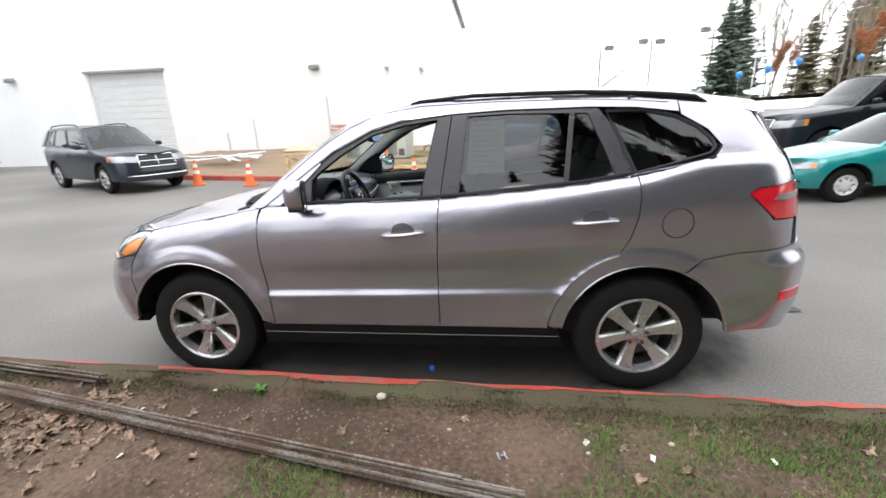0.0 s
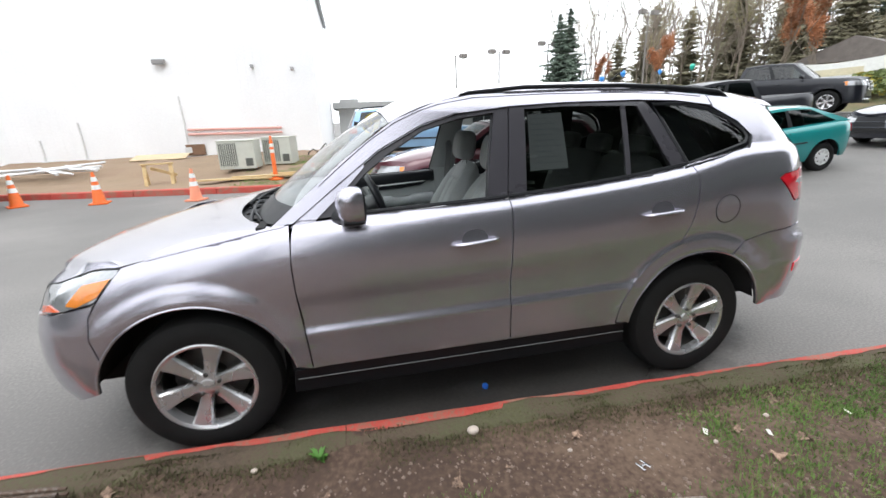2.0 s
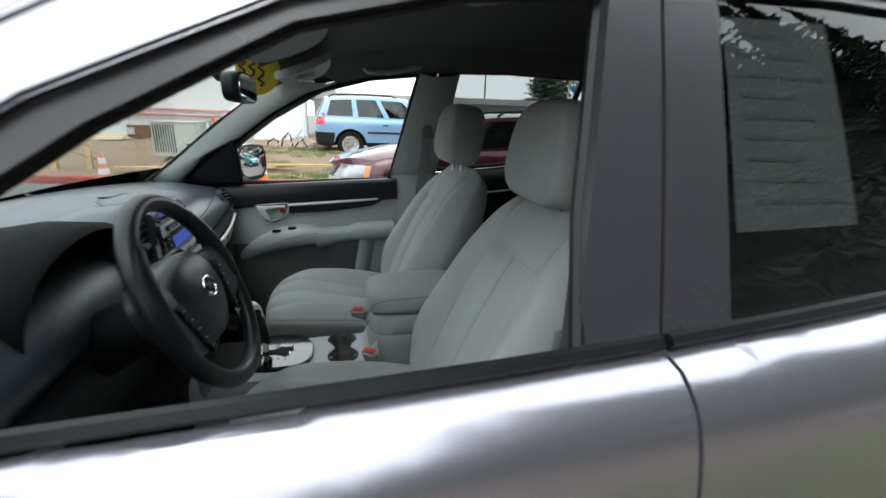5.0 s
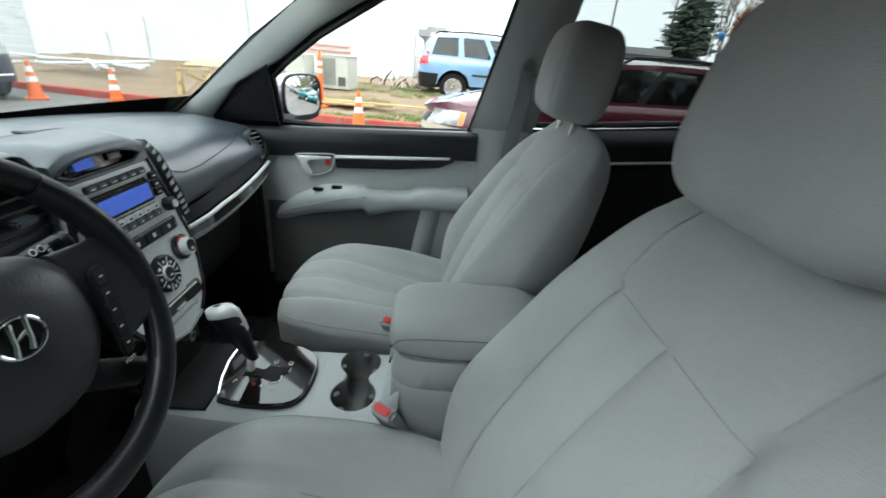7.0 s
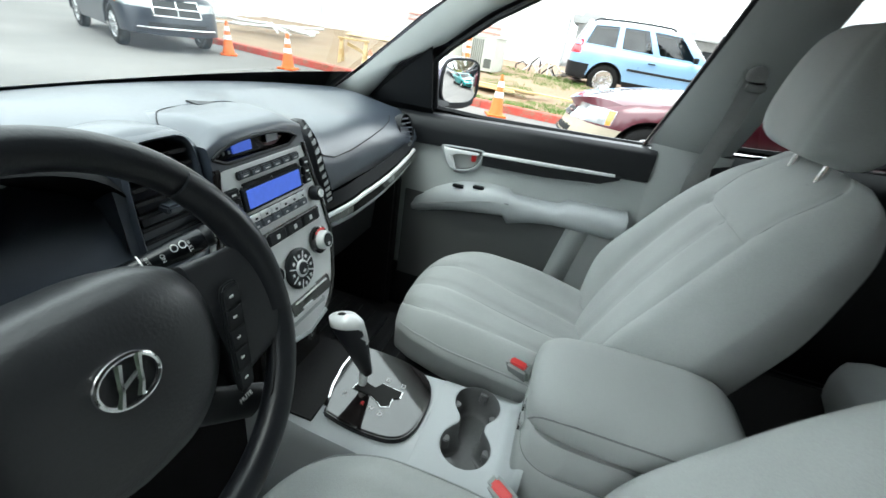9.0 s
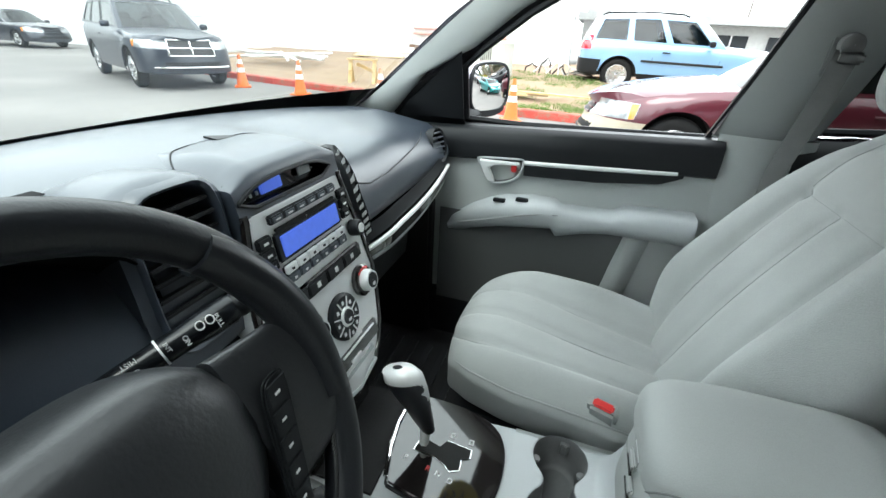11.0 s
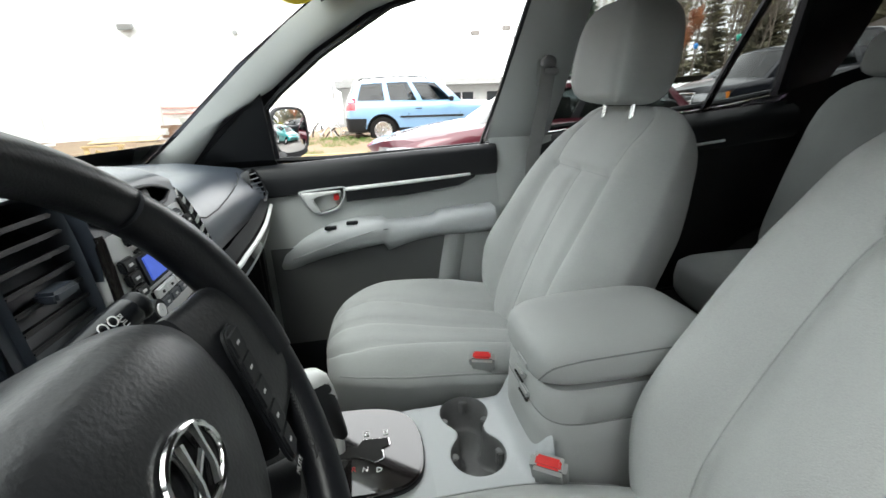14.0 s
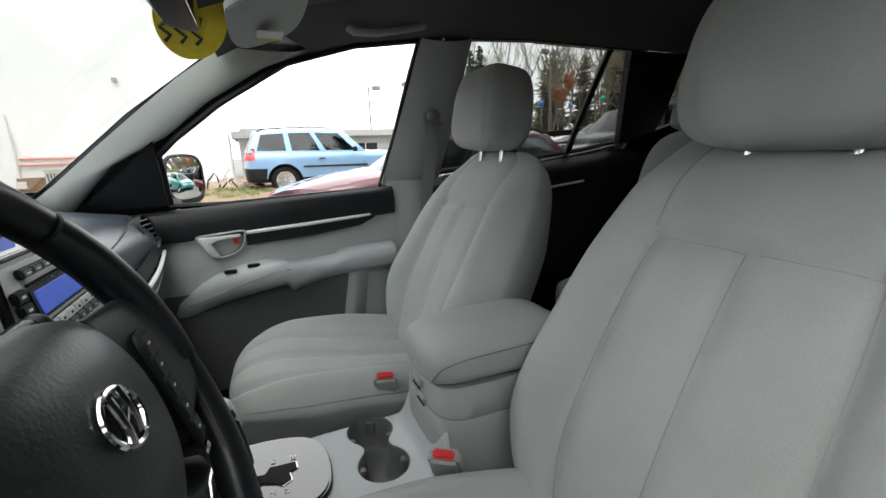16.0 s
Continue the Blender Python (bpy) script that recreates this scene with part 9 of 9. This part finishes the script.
backv = G().grid(lambda a, b: (-40 + 90 * a, -7.2 - 40 * b, 0.10 + 2.2 * smooth01(b * 2.2) + 0.15 * noise.noise((a * 30, b * 12, 0))), 60, 24).make("wooded_slope", DIRT, angle=180)
tagged(backv, "brown leaf-strewn slope under the trees", "ground", kind="structure")


def light_pole(x, y, z0, h, heads=2):
    t = thing("light_pole", "tall lot light pole with box lamps", "street lamp", pose(x, y, z0, 0, 0, 15))
    PG = mat("dark_bronze_metal", (0.22, 0.20, 0.185), 0.6, 0.2)
    G().tube([(0, 0, 0), (0, 0, h)], [0.11, 0.08], 10).make("pole", PG, t)
    G().tube([(-0.9, 0, h), (0.9, 0, h)], 0.04, 6).make("arm", PG, t)
    for s in ((-1, 1) if heads == 2 else (1,)):
        G().box((s * 0.95, 0, h + 0.02), (0.8, 0.6, 0.42)).make("lamp_head", PG, t, bevel=0.04)
        G().box((s * 0.95, 0, h - 0.21), (0.66, 0.48, 0.03)).make("lens", LAMPGLASS, t)
    return t


light_pole(31.6, 42.0, rise(31.6, 42.0) - 0.05, 9.2)
light_pole(21.9, 45.5, rise(21.9, 45.5) - 0.05, 6.7)
light_pole(16.5, 46.5, rise(16.5, 0) - 0.05, 7.6)
light_pole(11.5, 46.5, rise(11.5, 0) - 0.05, 7.6, 1)
lamp = thing("street_lamp", "thin curved-arm street lamp", "street lamp", pose(24.8, 43.0, rise(24.8, 43) - 0.05))
G().tube([(0, 0, 0), (0, 0, 4.6), (0.4, 0, 5.1), (-0.3, 0, 5.35), (-1.3, 0, 5.3)][:3] + [(0.1, 0, 5.35), (-0.6, 0, 5.45), (-1.2, 0, 5.4)], 0.06, 8).make("pole", GALV, lamp)
G().box((-1.35, 0, 5.36), (0.5, 0.22, 0.12)).make("lamp_head", GALV, lamp, bevel=0.03)
up = thing("utility_pole", "leaning brown wooden utility pole", "pole", pose(36.5, 21.8, rise(36.5, 21.8) - 0.3, 0, 2.0, 0))
G().tube([(0, 0, 0), (0, 0, 13)], [0.18, 0.13], 10).make("post", mat("brown_pole_wood", (0.17, 0.12, 0.095), 0.9, 0, 0.25, 3, 30, stretch=(8, 8, 1)), up)
G().box((0, 0, 11.6), (2.2, 0.1, 0.12)).make("cross_arm", BARK, up, bevel=0.01)
for k, (x, y, z, c) in enumerate(((14.6, 20.0, 3.60, 0), (12.1, 20.0, 3.12, 0), (13.5, 20.3, 3.35, 0), (19.0, 20.0, 3.9, 1), (21.5, 26, 4.2, 0))):
    t = thing("balloon", "bright blue party balloon on a string" if c == 0 else "green party balloon on a string", "balloon", pose(x, y, z), "balloons over the lot")
    col = mat("blue_balloon", (0.05, 0.30, 0.80), 0.25, coat=0.5) if c == 0 else mat("green_balloon", (0.03, 0.48, 0.34), 0.25, coat=0.5)
    G().lathe([(0.004, -0.20), (0.03, -0.185), (0.10, -0.10), (0.145, 0.02), (0.13, 0.11), (0.07, 0.17), (0.001, 0.185)], None, 20).make("skin", col, t, angle=90)
    G().tube([(0, 0, -0.2), (0.03, 0, -0.8), (0, 0, (rise(x, 0) if x < 20.4 else rise(x, y)) - z - 0.02)], 0.006, 4).make("string", WHITEINK, t)
# house on the hill
hs = thing("house", "low tan house with a brown shingle roof on the hill", "house", pose(58, 36, rise(58, 36) - 0.2, 0, 0, 18), kind="")
G().box((0, 0, 1.4), (20, 7, 2.8)).make("wall", mat("tan_siding", (0.42, 0.24, 0.12), 0.85), hs)
G().loft([[Vector((x, -5.0, 2.6)), Vector((x, 0, 4.6)), Vector((x, 5.0, 2.6)), Vector((x, 5.0, 2.4)), Vector((x, -5.0, 2.4))] for x in (-11.5, 11.5)]).make("roof", mat("brown_shingle", (0.16, 0.14, 0.13), 0.9, 0, 0.25, 2, 12), hs)
for k in range(6):
    w2 = G().box((-8 + 3.2 * k, -3.52, 1.5), (1.3, 0.1, 1.2)).make("window", WALLW, hs)
    G().box((-8 + 3.2 * k, -3.58, 1.5), (1.0, 0.05, 0.95)).make("pane", mat("dark_pane", (0, 0, 0)), w2)
bn = thing("banner", "white banner stretched on posts on the bank", "banner", pose(32.0, 22.0, rise(32, 22.0), 0, 0, -84))
LIFT = 2.9 - rise(32, 22.0)
G().grid(lambda a, b: (-2.8 + 5.6 * a, 0.12 * math.sin(7 * a), LIFT + 1.5 * b - 0.18 * math.sin(math.pi * a) * b), 16, 4).make("sheet", mat("banner_white", (0.78, 0.78, 0.76), 0.7), bn)
G().grid(lambda a, b: (-1.6 + 3.2 * a, 0.12 * math.sin(7 * (0.2 + 0.57 * a)) - 0.02, LIFT + 0.5 + 0.45 * b), 12, 2).make("print_bar", mat("faded_banner_print", (0.62, 0.56, 0.40), 0.7), bn)
for x in (-2.85, 2.85):
    G().tube([(x, 0, -0.6), (x, 0, LIFT + 1.65)], 0.05, 8).make("post", PINE, bn)
sg = thing("sign_post", "thin pale sign post on the grass", "post", pose(24.3, 13.0, rise(24.3, 13) - 0.1, 0, 3, 0))
G().box((0, 0, 1.3), (0.09, 0.06, 2.9)).make("post", mat("pale_post", (0.50, 0.55, 0.47), 0.7), sg, bevel=0.008)
G().box((0, -0.04, 2.6), (0.3, 0.02, 0.3)).make("plate", mat("pale_post", (0, 0, 0)), sg, bevel=0.005)
# shrubs on the bank
random.seed(123)
for k in range(34):
    x, y = (26.5 + random.uniform(-1, 9), 12 + random.uniform(0, 10)) if k < 16 else (21.6 + random.uniform(0, 5), 7.5 + random.uniform(0, 8))
    vs, fs = [], []
    for q in range(260):
        a, e = random.uniform(0, 6.283), random.uniform(0, 1.4)
        rr = 0.75 * random.uniform(0.75, 1.05)
        c = Vector((rr * math.cos(a) * math.cos(e), rr * math.sin(a) * math.cos(e), 0.75 * rr * math.sin(e) + 0.1))
        u = Vector((random.gauss(0, 1), random.gauss(0, 1), random.gauss(0, 1))).normalized() * 0.10
        v = u.cross(Vector((random.gauss(0, 1), random.gauss(0, 1), 1))).normalized() * 0.07
        o = len(vs)
        vs += [c - u, c + v, c + u, c - v]
        fs.append((o, o + 1, o + 2, o + 3))
    t = thing("shrub", "low green-yellow shrub on the bank", "shrub", pose(x, y, rise(x, y)), "shrubs on the bank")
    G().add(vs, fs).make("crown", mat("shrub_leaves", (0.12, 0.15, 0.05), 0.8, per_object=0.4) if k % 3 else mat("yellow_shrub", (0.35, 0.30, 0.05), 0.8), t, angle=180, fix=False)
    G().tube([(0, 0, -0.1), (0.05, 0, 0.4)], 0.03, 5).make("stem", BARK, t)
